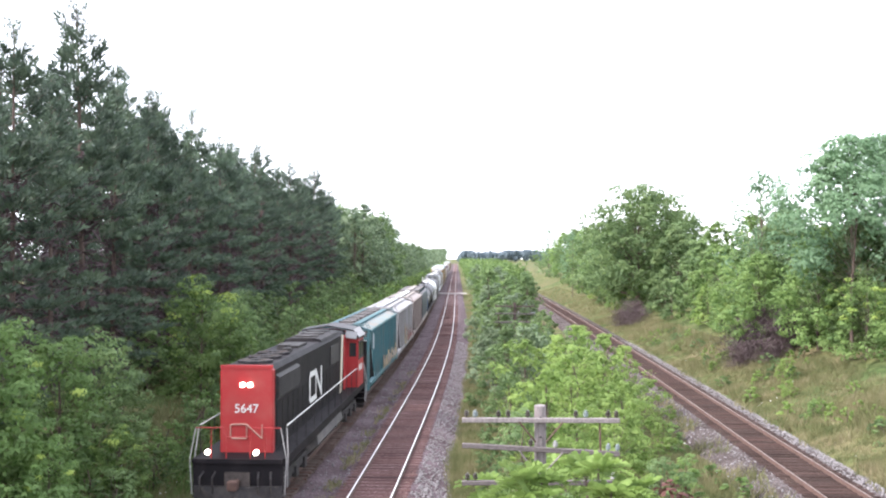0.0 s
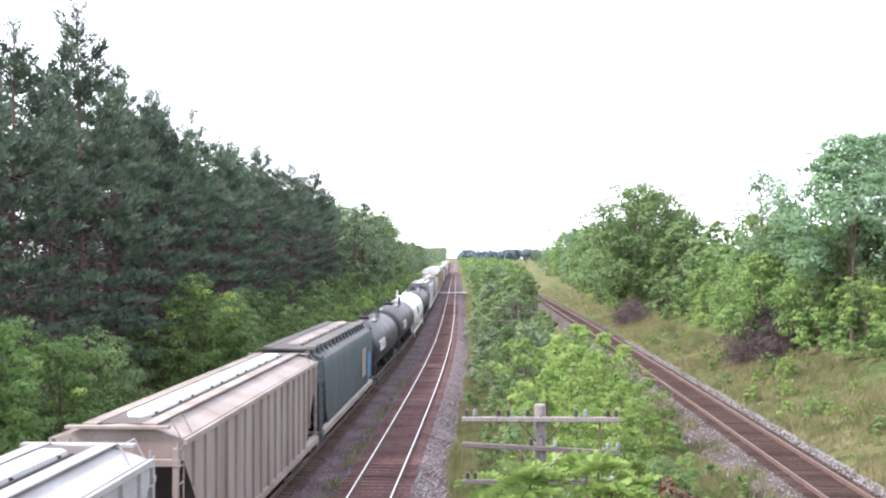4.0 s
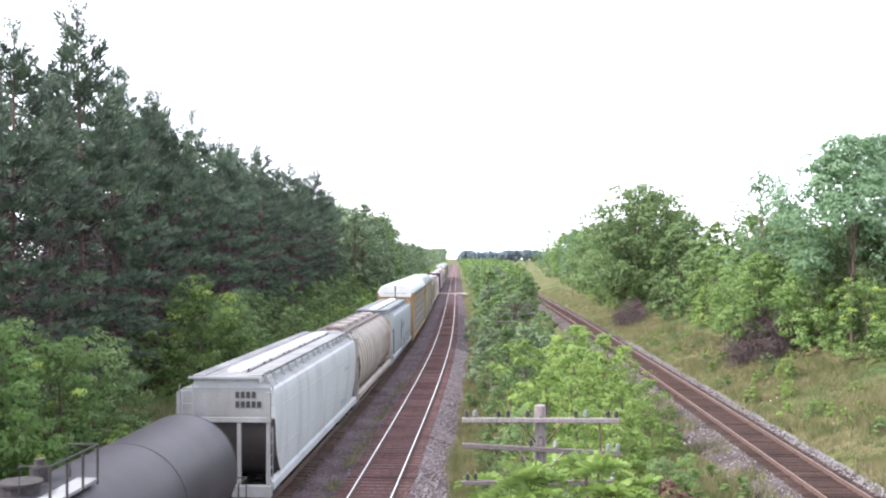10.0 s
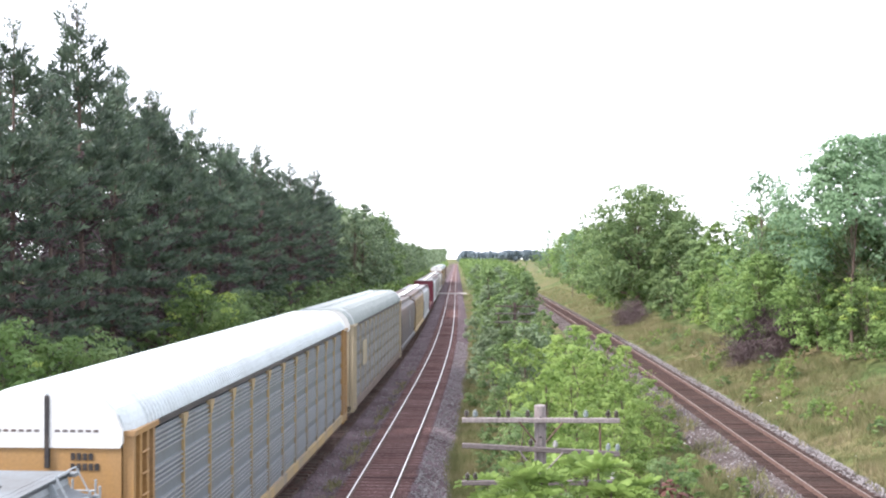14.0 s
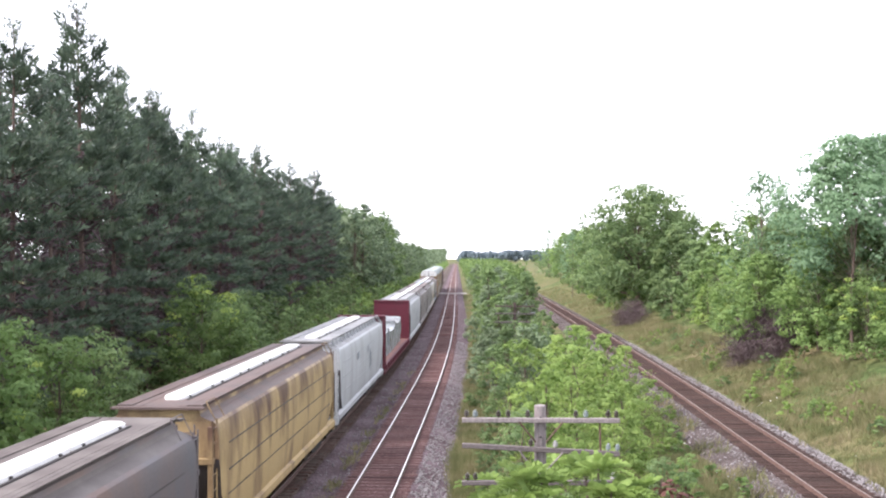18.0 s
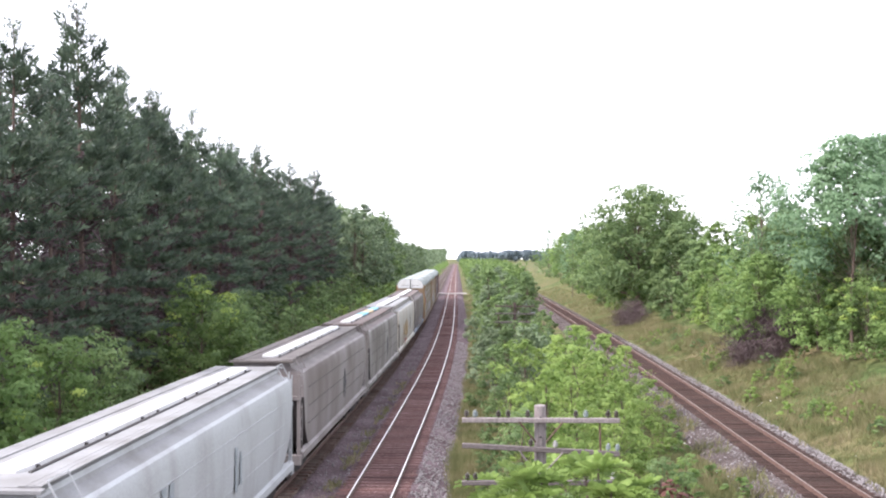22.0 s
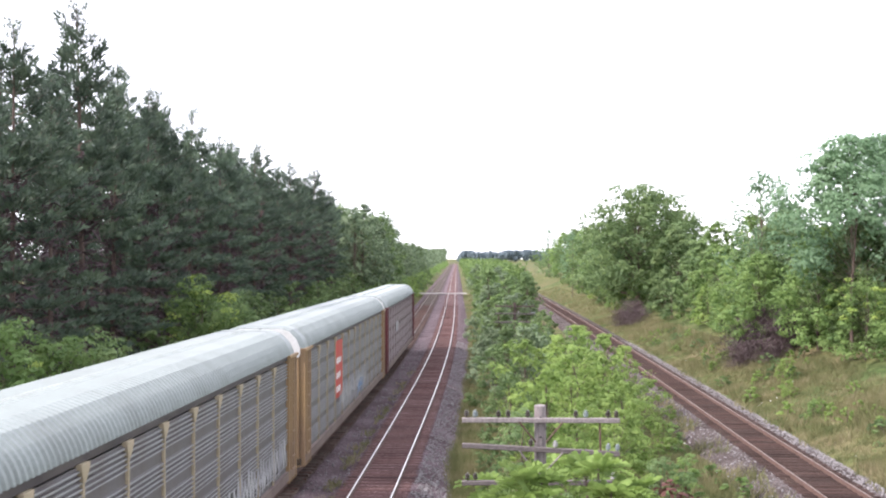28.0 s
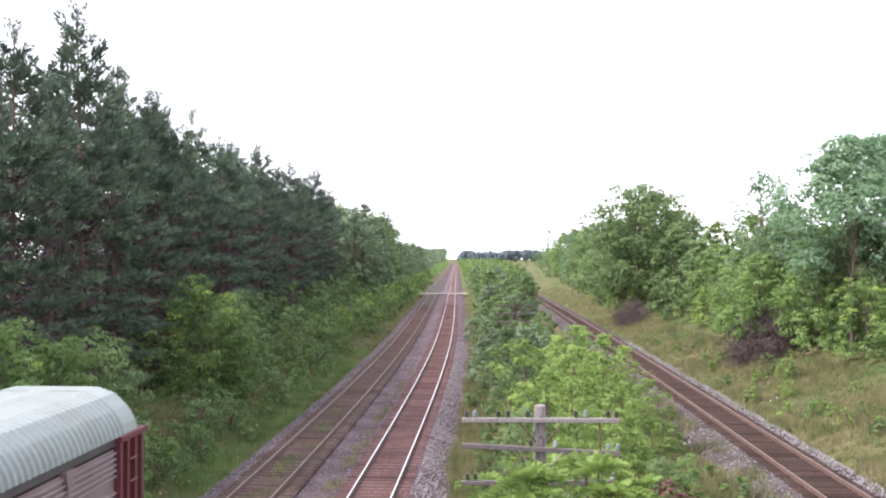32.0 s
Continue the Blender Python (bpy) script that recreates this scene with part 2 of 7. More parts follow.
def part(name, bm, mat, parent, label="", smooth=False):
    """Links a bmesh as one mesh object under a thing or a part."""
    me = finish(bm, name, mat, smooth) if isinstance(bm, bmesh.types.BMesh) else bm
    ob = new(name, me)
    ob.parent = parent
    return tagged(ob, label)


def B(*boxes):
    bm = bmesh.new()
    for b in boxes:
        box(bm, *b)
    return bm


def soup(name, verts, faces, mat):
    me = bpy.data.meshes.new(name)
    nv, nf, k = len(verts), len(faces), faces.shape[1]
    me.vertices.add(nv)
    me.vertices.foreach_set("co", np.asarray(verts, np.float32).ravel())
    me.loops.add(nf * k)
    me.loops.foreach_set("vertex_index", np.asarray(faces, np.int32).ravel())
    me.polygons.add(nf)
    me.polygons.foreach_set("loop_start", np.arange(0, nf * k, k, dtype=np.int32))
    me.update(calc_edges=True)
    me.materials.append(mat)
    return me


# ---------------------------------------------------------------- plan: three tracks, seen from an overpass
def x_main(y):
    """The middle of the near main track: a straight, then a slow bend."""
    return -1.062 + 0.0135 * y - 0.0415 * 20 * np.log1p(np.exp(-(y - 80) / 20.0))


def x_branch(y):
    y = np.minimum(y, 390.0)
    return 12.0 + 0.047 * y - 0.00006 * y * y


SPACING = 4.15
Z_BRANCH = 0.3


def ground_z(x, y):
    """Height of the grassy ground over the rail heads."""
    u, v = x - x_main(y), x - x_branch(y)
    left = np.interp(u, [-60, -24, -13, -8.6, -7.0, -6.2, 2.2, 3.2, 7, 11], [4.5, 2.6, 0.9, -0.55, -0.75, -0.8, -0.8, -0.75, -0.7, -0.5])
    right = np.interp(v, [-8, -3.2, -2.4, 1.9, 3.0, 5, 10, 16, 60], [-0.55, -0.25, -0.45, -0.45, -0.05, 0.5, 2.3, 3.4, 5.0])
    w = np.clip((v + 8) / 4.0, 0, 1)
    h = left * (1 - w) + right * w
    return h * np.clip((1500 - np.abs(y)) / 1000.0, 0, 1) - 0.5 * np.clip((np.abs(y) - 700) / 500.0, 0, 1)


def build_ground():
    ys = np.concatenate([np.linspace(-700, -40, 12), np.arange(-30, 160, 2.5), np.arange(160, 420, 10), np.array([450, 520, 620, 760, 950, 1200, 1600, 2400, 4000])])
    us = np.concatenate([np.array([-2500, -900, -300, -120, -60, -40, -30, -24, -20, -17]), np.arange(-15, 36, 0.8), np.array([38, 42, 50, 65, 100, 200, 500, 1200, 2500])])
    Y, U = np.meshgrid(ys, us, indexing="ij")
    X = U + x_main(np.minimum(Y, 1000)) * 0.85
    Z = ground_z(X, Y) + 0.06 * np.sin(X * 1.7 + Y * 0.9) * np.sin(Y * 0.53 - X * 0.4)
    nu = len(us)
    i, j = np.meshgrid(np.arange(len(ys) - 1), np.arange(nu - 1), indexing="ij")
    a = (i * nu + j).ravel()
    f = np.stack([a, a + 1, a + nu + 1, a + nu], 1)
    me = soup("ground", np.stack([X, Y, Z], -1).reshape(-1, 3), f, M_GROUND)
    for p in me.polygons:
        p.use_smooth = True
    tagged(new("ground", me), "rough green and straw-coloured grass beside the tracks", "ground", kind="structure")


Y_RAIL = np.concatenate([np.arange(-640, 0, 20), np.arange(0, 400, 4), np.arange(400, 1300, 30)])


def strip(name, xs_fn, zs, offs, ys, mat, label):
    """A long strip with the cross-section offs, zs that follows a track."""
    O = np.array(offs)
    X = xs_fn(ys)[:, None] + O[None]
    V = np.stack([X, np.repeat(ys[:, None], len(O), 1), np.repeat(np.array(zs)[None], len(ys), 0)], -1)
    n = len(O)
    i, j = np.meshgrid(np.arange(len(ys) - 1), np.arange(n - 1), indexing="ij")
    a = (i * n + j).ravel()
    return soup(name, V.reshape(-1, 3), np.stack([a, a + 1, a + n + 1, a + n], 1), mat)


def build_ballast():
    yb = np.concatenate([np.arange(-640, 10, 20), np.arange(10, 140, 1.0), np.arange(140, 1300, 20)])
    me = strip("ballast", x_main, [-0.9, -0.42, -0.2, -0.17, -0.3, -0.36, -0.3, -0.17, -0.17, -0.3, -0.9],
               [-6.9, -6.3, -5.7, -5.3, -2.6, -2.1, -1.6, -1.3, 1.4, 1.9, 2.9], yb, M_BALLAST, "")
    tagged(new("ballast", me), "grey crushed stone bed of the double track", "ballast", kind="structure")
    me = strip("ballast_branch", x_branch, [-0.6, -0.15, 0.1, 0.13, 0.13, 0.1, -0.1, -0.6], [-3.1, -2.5, -1.7, -1.3, 1.3, 1.7, 2.3, 3.0],
               yb[yb < 420], M_BALLAST_DARK, "")
    tagged(new("ballast_branch", me), "grey crushed stone bed of the single track", "ballast", kind="structure")


def build_track_bed(fn, z, mat, ys):
    """The oily stone between and just beside the rails."""
    me = strip("track_bed", fn, [z - 0.19, z - 0.158, z - 0.166, z - 0.158, z - 0.19], [-1.36, -1.15, 0, 1.15, 1.36], ys, mat, "")
    tagged(new("track_bed", me), "brown stained stone between the rails", "ballast", kind="structure")


def build_track(name, fn, z, bright, y_near, y_far, label, wood):
    track = tagged(new(name), label, "railway track", kind="structure")
    ys = Y_RAIL[Y_RAIL < y_far]
    head = [(-0.024, -0.02), (-0.024, -0.004), (-0.02, 0), (0.02, 0), (0.024, -0.004), (0.024, -0.02)]
    web = [(-0.055, -0.17), (-0.055, -0.155), (-0.02, -0.13), (-0.034, -0.012), (0.034, -0.012), (0.02, -0.13), (0.055, -0.155), (0.055, -0.17)]
    for side in (-1, 1):
        off = side * 0.7535
        body = part("rail", strip("rail", fn, [z + p[1] for p in web], [off + p[0] for p in web], ys, M_RUST, ""), None, track)
        part("rail_head", strip("rail_head", fn, [z + p[1] for p in head], [off + p[0] for p in head], ys, bright, ""), None, body, "worn running surface of the rail")
    bm = bmesh.new()
    box(bm, -1.3, 1.3, -0.115, 0.115, -0.14, 0.0)
    bmesh.ops.bevel(bm, geom=bm.edges[:], offset=0.015, segments=1, affect="EDGES")
    tie = finish(bm, "tie", wood)
    rnd = random.Random(name)
    rest = []
    y = -60.0
    count = 0
    while y < 330 and y < y_far:
        gx, slope = float(fn(np.float64(y))), float(fn(np.float64(y + 1)) - fn(np.float64(y)))
        if y >= y_near and count < 280:
            o = new("tie", tie)
            o.parent = track
            o.location = (gx + rnd.uniform(-0.03, 0.03), y, z - 0.15 + rnd.uniform(-0.012, 0.012))
            o.rotation_euler = (0, 0, -math.atan(slope) + rnd.uniform(-0.02, 0.02))
            count += 1
        else:
            rest.append((gx, y))
        y += 0.53 + rnd.uniform(-0.02, 0.02)
    if rest:
        R = np.array(rest)
        c = np.array([(-1.3, -0.11, 0), (1.3, -0.11, 0), (1.3, 0.11, 0), (-1.3, 0.11, 0), (-1.3, -0.11, -0.12), (1.3, -0.11, -0.12), (1.3, 0.11, -0.12), (-1.3, 0.11, -0.12)])
        V = c[None] + np.concatenate([R, np.full((len(R), 1), z - 0.168)], 1)[:, None]
        q = np.array([(0, 1, 2, 3), (0, 4, 5, 1), (2, 6, 7, 3), (1, 5, 6, 2), (3, 7, 4, 0)])
        f = (np.arange(len(R)) * 8)[:, None, None] + q[None]
        tagged(part("far_ties", soup("far_ties", V.reshape(-1, 3), f.reshape(-1, 4), wood), None, track), kind="stuff")
    return track


build_ground()
build_ballast()
_yb = np.concatenate([np.arange(-640, 10, 20), np.arange(10, 140, 2.0), np.arange(140, 1300, 20)])
build_track_bed(x_main, 0.0, M_BED_RED, _yb)
build_track_bed(lambda y: x_main(y) - SPACING, 0.0, M_BED_GREY, _yb)
build_track_bed(x_branch, Z_BRANCH, M_BED_BROWN, _yb[_yb < 420])
build_track("main_track", x_main, 0.0, M_RAIL_BRIGHT, 27, 1290, "main track with bright worn rails on brown wooden ties", M_TIE_RED)
build_track("train_track", lambda y: x_main(y) - SPACING, 0.0, M_RAIL_TAN, 27, 1290, "dull-railed track on which the freight train runs", M_TIE)
build_track("branch_track", x_branch, Z_BRANCH, M_RAIL_TAN, 27, 420, "rust-coloured single branch track on old wooden ties", M_TIE_DARK)


# ---------------------------------------------------------------- the freight train
def resample(prof, n):
    p = np.array(prof, float)
    d = np.concatenate([[0], np.cumsum(np.hypot(*np.diff(p, axis=0).T))])
    t = np.linspace(0, d[-1], n)
    return np.stack([np.interp(t, d, p[:, 0]), np.interp(t, d, p[:, 1])], 1)


def clipped(p, zb):
    q = p.copy()
    low = q[:, 1] < zb
    q[low, 0] = np.interp(zb, p[:, 1], p[:, 0])
    q[low, 1] = zb
    return q


def full_ring(half, y, grow=0.0):
    """A closed cross-section from a half profile that runs from the bottom up to the middle of the roof."""
    r = [(x + (grow if x > 0 else 0), y, z + (grow if k == len(half) - 1 else 0)) for k, (x, z) in enumerate(half)]
    return r + [(-x, yy, z) for x, yy, z in r[::-1] if x > 1e-6]


def ribbon(bm, pts, w, x, thick=0.012):
    """A flat band of width w through the points (y, z), lying on the plane at x."""
    for k, ((y0, z0), (y1, z1)) in enumerate(zip(pts, pts[1:])):
        d = Vector((y1 - y0, z1 - z0)).normalized()
        nrm, e = Vector((-d.y, d.x)) * w / 2, d * w / 2
        x1 = x + thick + 0.0015 * (k % 2)
        c = [(y0 - e.x + nrm.x, z0 - e.y + nrm.y), (y1 + e.x + nrm.x, z1 + e.y + nrm.y), (y1 + e.x - nrm.x, z1 + e.y - nrm.y), (y0 - e.x - nrm.x, z0 - e.y - nrm.y)]
        a, b = [bm.verts.new((x, *q)) for q in c], [bm.verts.new((x1, *q)) for q in c]
        bm.faces.new(a)
        bm.faces.new(b[::-1])
        for i in range(4):
            bm.faces.new((a[i], b[i], b[(i + 1) % 4], a[(i + 1) % 4]))


def disc(bm, c, r, h, n=14, axis="z"):
    ax = {"x": Vector((1, 0, 0)), "y": Vector((0, 1, 0)), "z": Vector((0, 0, 1))}[axis]
    c = Vector(c)
    tube(bm, [c - ax * h / 2, c + ax * h / 2], r, n)


_bm = bmesh.new()
for _x in (-1.02, 1.02):
    loft(_bm, [[(_x - 0.09, y, z) for y, z in _o] for _o in [[(-1.15, 0.38), (-1.15, 0.62), (-0.55, 0.66), (-0.35, 0.82), (0.35, 0.82), (0.55, 0.66), (1.15, 0.62), (1.15, 0.38), (0.6, 0.3), (-0.6, 0.3)]]]
         + [[(_x + 0.09, y, z) for y, z in [(-1.15, 0.38), (-1.15, 0.62), (-0.55, 0.66), (-0.35, 0.82), (0.35, 0.82), (0.55, 0.66), (1.15, 0.62), (1.15, 0.38), (0.6, 0.3), (-0.6, 0.3)]]])
box(_bm, -1.0, 1.0, -0.22, 0.22, 0.5, 0.86)
for _y in (-0.88, 0.88):
    tube(_bm, [(-0.8, _y, 0.455), (0.8, _y, 0.455)], 0.09, 8)
ME_BOGIE = finish(_bm, "bogie", M_BLACK)
_bm = bmesh.new()
tube(_bm, [(-0.06, 0, 0), (-0.03, 0, 0), (0.055, 0, 0), (0.07, 0, 0)], 0.455, 20)
disc(_bm, (-0.055, 0, 0), 0.49, 0.03, 20, "x")
ME_WHEEL = finish(_bm, "wheel", M_WHEEL)
_bm = bmesh.new()
tube(_bm, [(0, -0.05, 0), (0, 0.62, 0)], 0.1, 8)
box(_bm, -0.16, 0.16, 0.45, 0.8, -0.15, 0.15)
bmesh.ops.bevel(_bm, geom=_bm.edges[-12:], offset=0.03, segments=1, affect="EDGES")
ME_COUPLER = finish(_bm, "coupler", M_RUST)


def add_bogie(car, y, axles=(-0.88, 0.88)):
    bogie = part("bogie", ME_BOGIE, None, car)
    bogie.location = (0, y, 0)
    for a in axles:
        for sx in (-1, 1):
            w = part("wheel", ME_WHEEL, None, bogie)
            w.location, w.rotation_euler = (sx * 0.76, a, 0.455), (0, 0, 0 if sx > 0 else math.pi)
    return bogie


def running_gear(car, half, inset=2.1, coupler=0.1):
    for s in (-1, 1):
        add_bogie(car, s * (half - inset))
        c = part("coupler", ME_COUPLER, None, car)
        c.location, c.rotation_euler = (0, s * (half + coupler), 0.88), (0, 0, 0 if s > 0 else math.pi)


def ladder(car, x, y, z0, z1, mat, facing="x", width=0.42, n=8):
    bm = bmesh.new()
    for k in (-1, 1):
        o = k * width / 2
        p = [(x, y + o), (x, y + o)] if facing == "x" else [(x + o, y), (x + o, y)]
        tube(bm, [(*p[0], z0), (*p[1], z1)], 0.022, 5)
    for i in range(n):
        z = z0 + (i + 0.5) * (z1 - z0) / n
        if facing == "x":
            tube(bm, [(x, y - width / 2, z), (x, y + width / 2, z)], 0.017, 5)
        else:
            tube(bm, [(x - width / 2, y, z), (x + width / 2, y, z)], 0.017, 5)
    part("ladder", bm, mat, car)


def bars(car, x, marks, mat, name="lettering", label="stencilled marks too small to read"):
    """Writing as plain bars on the side plane at x: marks of (y, z, length, height)."""
    bm = bmesh.new()
    for y, z, ln, h in marks:
        box(bm, x, x + 0.006, y, y + ln, z, z + h)
    tagged(part(name, bm, mat, car), label, kind="stuff")


def end_marks(car, y, x, z, mat, rows=2, w=0.09, h=0.2):
    for r in range(rows):
        for k in range(4 + r):
            part("stencil_bar", B((x + k * w * 1.45, x + k * w * 1.45 + w, y - 0.008, y, z - r * h * 1.5, z - r * h * 1.5 + h)), mat, car, "stencilled reporting mark as a plain bar")


PROFILE = {
    "ribbed": [(1.46, 1.05), (1.5, 1.2), (1.5, 2.0), (1.5, 3.0), (1.5, 4.12), (1.5, 4.17), (1.2, 4.27), (0.8, 4.42), (0.0, 4.48)],
    "flow": [(1.42, 1.0), (1.5, 1.6), (1.55, 2.4), (1.56, 3.2), (1.54, 3.7), (1.51, 3.95), (1.47, 4.08), (1.42, 4.13), (1.34, 4.16), (1.06, 4.27), (1.03, 4.46), (0.99, 4.5), (0.4, 4.52), (0.0, 4.52)],
    "cylinder": [(0.7, 1.0), (1.2, 1.35), (1.48, 1.9), (1.58, 2.6), (1.52, 3.25), (1.33, 3.8), (1.05, 4.15), (0.7, 4.36), (0.0, 4.42)],
}


def hopper_car(kind, length, paint, label, roof=None, hatch=None, sill=None, end_mat=None, ribs=15, chutes=4, top=0.0, hatch_style="trough", hatch_mats=None, slope=None, brackets=False):
    """A covered hopper: shell with sloped ends, ribs or hoops, roof hatches, running boards, end frames, chutes and running gear."""
    car = tagged(new("covered_hopper_car"), label, "hopper car", group="cars of the freight train")
    half = length / 2
    roof, hatch, sill, end_mat = roof or paint, hatch or P_HATCH, sill or paint, end_mat or paint
    prof = resample([(x, z + (top if z > 2 else 0)) for x, z in PROFILE[kind]], 46 if kind == "flow" else 26)
    zt = prof[-1, 1]
    ins, cut, z_cut = 0.45, 2.7, (3.7 if kind == "ribbed" else 3.2) + top

    def zb(y):
        a = abs(y)
        if a < half - cut:
            return prof[0, 1]
        t = (a - (half - cut)) / (cut - ins)
        return prof[0, 1] + (z_cut - prof[0, 1]) * (t if kind == "ribbed" else 1 - math.sqrt(max(0.0, 1 - min(1.0, t) ** 1.6)))
    n_end = 9
    ys = [-half + ins + (cut - ins) * k / n_end for k in range(n_end)] + [-half + cut, half - cut] + [half - ins - (cut - ins) * k / n_end for k in range(n_end - 1, -1, -1)]
    body = bmesh.new()
    loft(body, [full_ring(clipped(prof, zb(y)), y) for y in ys])
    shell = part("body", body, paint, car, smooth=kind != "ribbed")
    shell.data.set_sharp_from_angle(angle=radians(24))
    # dark colour on the sloped ends stands for their shade, the roof shoulders dusty
    shell.data.materials.append(P_DARKTONE)
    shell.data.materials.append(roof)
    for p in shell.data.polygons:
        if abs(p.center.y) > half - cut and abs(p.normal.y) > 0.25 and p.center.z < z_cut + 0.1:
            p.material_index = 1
        elif kind == "flow" and p.center.z > 4.14 and p.normal.z > 0.2:
            p.material_index = 2
    if kind == "ribbed":
        for k in range(ribs):
            y = -half + 1.1 + k * (length - 2.2) / (ribs - 1)
            for sx in (-1, 1):
                part("rib", B((sx * 1.5, sx * 1.575, y - 0.05, y + 0.05, max(1.2, zb(y) + 0.05), 4.08 + top)), paint, shell)
        part("top_chord", B((1.5, 1.585, -half + 0.4, half - 0.4, 4.06 + top, 4.18 + top)), paint, shell)
        part("top_chord", B((-1.585, -1.5, -half + 0.4, half - 0.4, 4.06 + top, 4.18 + top)), paint, shell)
    if kind == "cylinder":
        for k in range(ribs):
            y = -half + 1.6 + k * (length - 3.2) / (ribs - 1)
            bm = bmesh.new()
            c = clipped(prof, zb(y))
            loft(bm, [full_ring(c, y - 0.045, 0.0), full_ring(c, y - 0.035, 0.035), full_ring(c, y + 0.035, 0.035), full_ring(c, y + 0.045, 0.0)], caps=False)
            part("hoop", bm, paint, shell)
    if kind == "flow":
        dark_seam = paint in (P_BROWNGREY, P_STAINED, P_RUSTGREY, P_DARKGREY, P_YELLOW)
        for z in (2.1, 2.75, 3.45):
            xx = float(np.interp(z, prof[:, 1], prof[:, 0]))
            part("weld_seam", B((xx - 0.02, xx + 0.012, -half + 1.4, half - 1.4, z, z + 0.03)), P_DARKTONE if dark_seam else paint, shell)
    if kind == "ribbed":
        part("roof_sheet", B((-0.5, 0.5, -half + 0.7, half - 0.7, zt - 0.02, zt + 0.01)), P_SOOT, car, "sooty sheet along the middle of the roof")
    if slope:
        for sx in (-1, 1):
            bm = bmesh.new()
            loft(bm, [[(sx * 0.92, y, zt - 0.1), (sx * 1.22, y, zt - 0.2), (sx * 1.48, y, zt - 0.292), (sx * 1.48, y, zt - 0.34), (sx * 0.92, y, zt - 0.15)] for y in (-half + 0.8, half - 0.8)])
            part("roof_slope", bm, slope, car, "dusty rust-stained roof slope")
    # side sill
    for sx in (-1, 1):
        bm = bmesh.new()
        y0, y1 = -half + 0.25, half - 0.25
        loft(bm, [[(sx * 1.38, y, 1.02), (sx * 1.56, y, 1.0), (sx * 1.58, y, 1.05), (sx * 1.57, y, 1.24), (sx * 1.38, y, 1.3)] for y in (y0, y1)])
        part("side_sill", bm, sill, car)
    part("center_sill", B((-0.3, 0.3, -half, half, 0.72, 1.02)), M_BLACK, car)
    # chutes
    span = (length - 5.6) / chutes
    for k in range(chutes):
        y0 = -half + 2.8 + k * span
        bm = bmesh.new()
        loft(bm, [[(-1.3, y0 + 0.06, 1.04), (1.3, y0 + 0.06, 1.04), (1.3, y0 + span - 0.06, 1.04), (-1.3, y0 + span - 0.06, 1.04)],
                  [(-0.7, y0 + span * 0.34, 0.42), (0.7, y0 + span * 0.34, 0.42), (0.7, y0 + span * 0.66, 0.42), (-0.7, y0 + span * 0.66, 0.42)]])
        part("discharge_chute", bm, paint, car)
    # hatches
    a0, a1 = -half + 1.5, half - 1.5
    if hatch_style == "trough":
        m = 5
        st = (a1 - a0) / m
        for k in range(m):
            bm = bmesh.new()
            y0, y1 = a0 + k * st + 0.03, a0 + (k + 1) * st - 0.03
            cap = lambda y, s: [(-0.31 * s, y, zt - 0.02), (-0.29 * s, y, zt + 0.09 * s), (-0.18 * s, y, zt + 0.13 * s), (0.18 * s, y, zt + 0.13 * s), (0.29 * s, y, zt + 0.09 * s), (0.31 * s, y, zt - 0.02)]
            e0, e1 = (0.55 if k == 0 else 0.96), (0.55 if k == m - 1 else 0.96)
            loft(bm, [cap(y0, e0), cap(y0 + 0.3, 1), cap(y1 - 0.1, 1), cap(y1, e1)])
            h = part("hatch_cover", bm, (hatch_mats[k % len(hatch_mats)] if hatch_mats else hatch), car)
            for yy in (y0 + 0.5, y1 - 0.5):
                part("latch", B((0.29, 0.36, yy - 0.02, yy + 0.02, zt - 0.02, zt + 0.07)), M_BLACK, h)
        # black strip standing in for the shadow line beside the hatches
        part("hatch_rod", B((0.36, 0.42, a0 + 0.1, a1 - 0.1, zt - 0.01, zt + 0.035)), M_BLACK, car)
    elif hatch_style == "round":
        m = 10
        for k in range(m):
            y = a0 + (k + 0.5) * (a1 - a0) / m
            bm = bmesh.new()
            s = 0.6 * (a1 - a0) / m if k % 2 else 0.42 * (a1 - a0) / m
            loft(bm, [[(-0.4, y - s, zt), (0.4, y - s, zt), (0.4, y + s, zt), (-0.4, y + s, zt)], [(-0.34, y - s + 0.08, zt + 0.14), (0.34, y - s + 0.08, zt + 0.14), (0.34, y + s - 0.08, zt + 0.14), (-0.34, y + s - 0.08, zt + 0.14)]])
            part("hatch_cover", bm, hatch if k % 2 else P_RUSTROOF, car)
    else:
        m = 4
        st = (a1 - a0) / m
        for k in range(m):
            y0, y1 = a0 + k * st + 0.12, a0 + (k + 1) * st - 0.12
            bm = bmesh.new()
            box(bm, -0.42, 0.42, y0, y1, zt - 0.02, zt + 0.09)
            bmesh.ops.bevel(bm, geom=bm.edges[:], offset=0.04, segments=1, affect="EDGES")
            h = part("hatch_cover", bm, hatch, car)
            for yy in np.linspace(y0 + 0.3, y1 - 0.3, 3):
                part("hatch_bar", B((-0.47, 0.47, yy - 0.03, yy + 0.03, zt + 0.0, zt + 0.115)), M_BLACK, h)
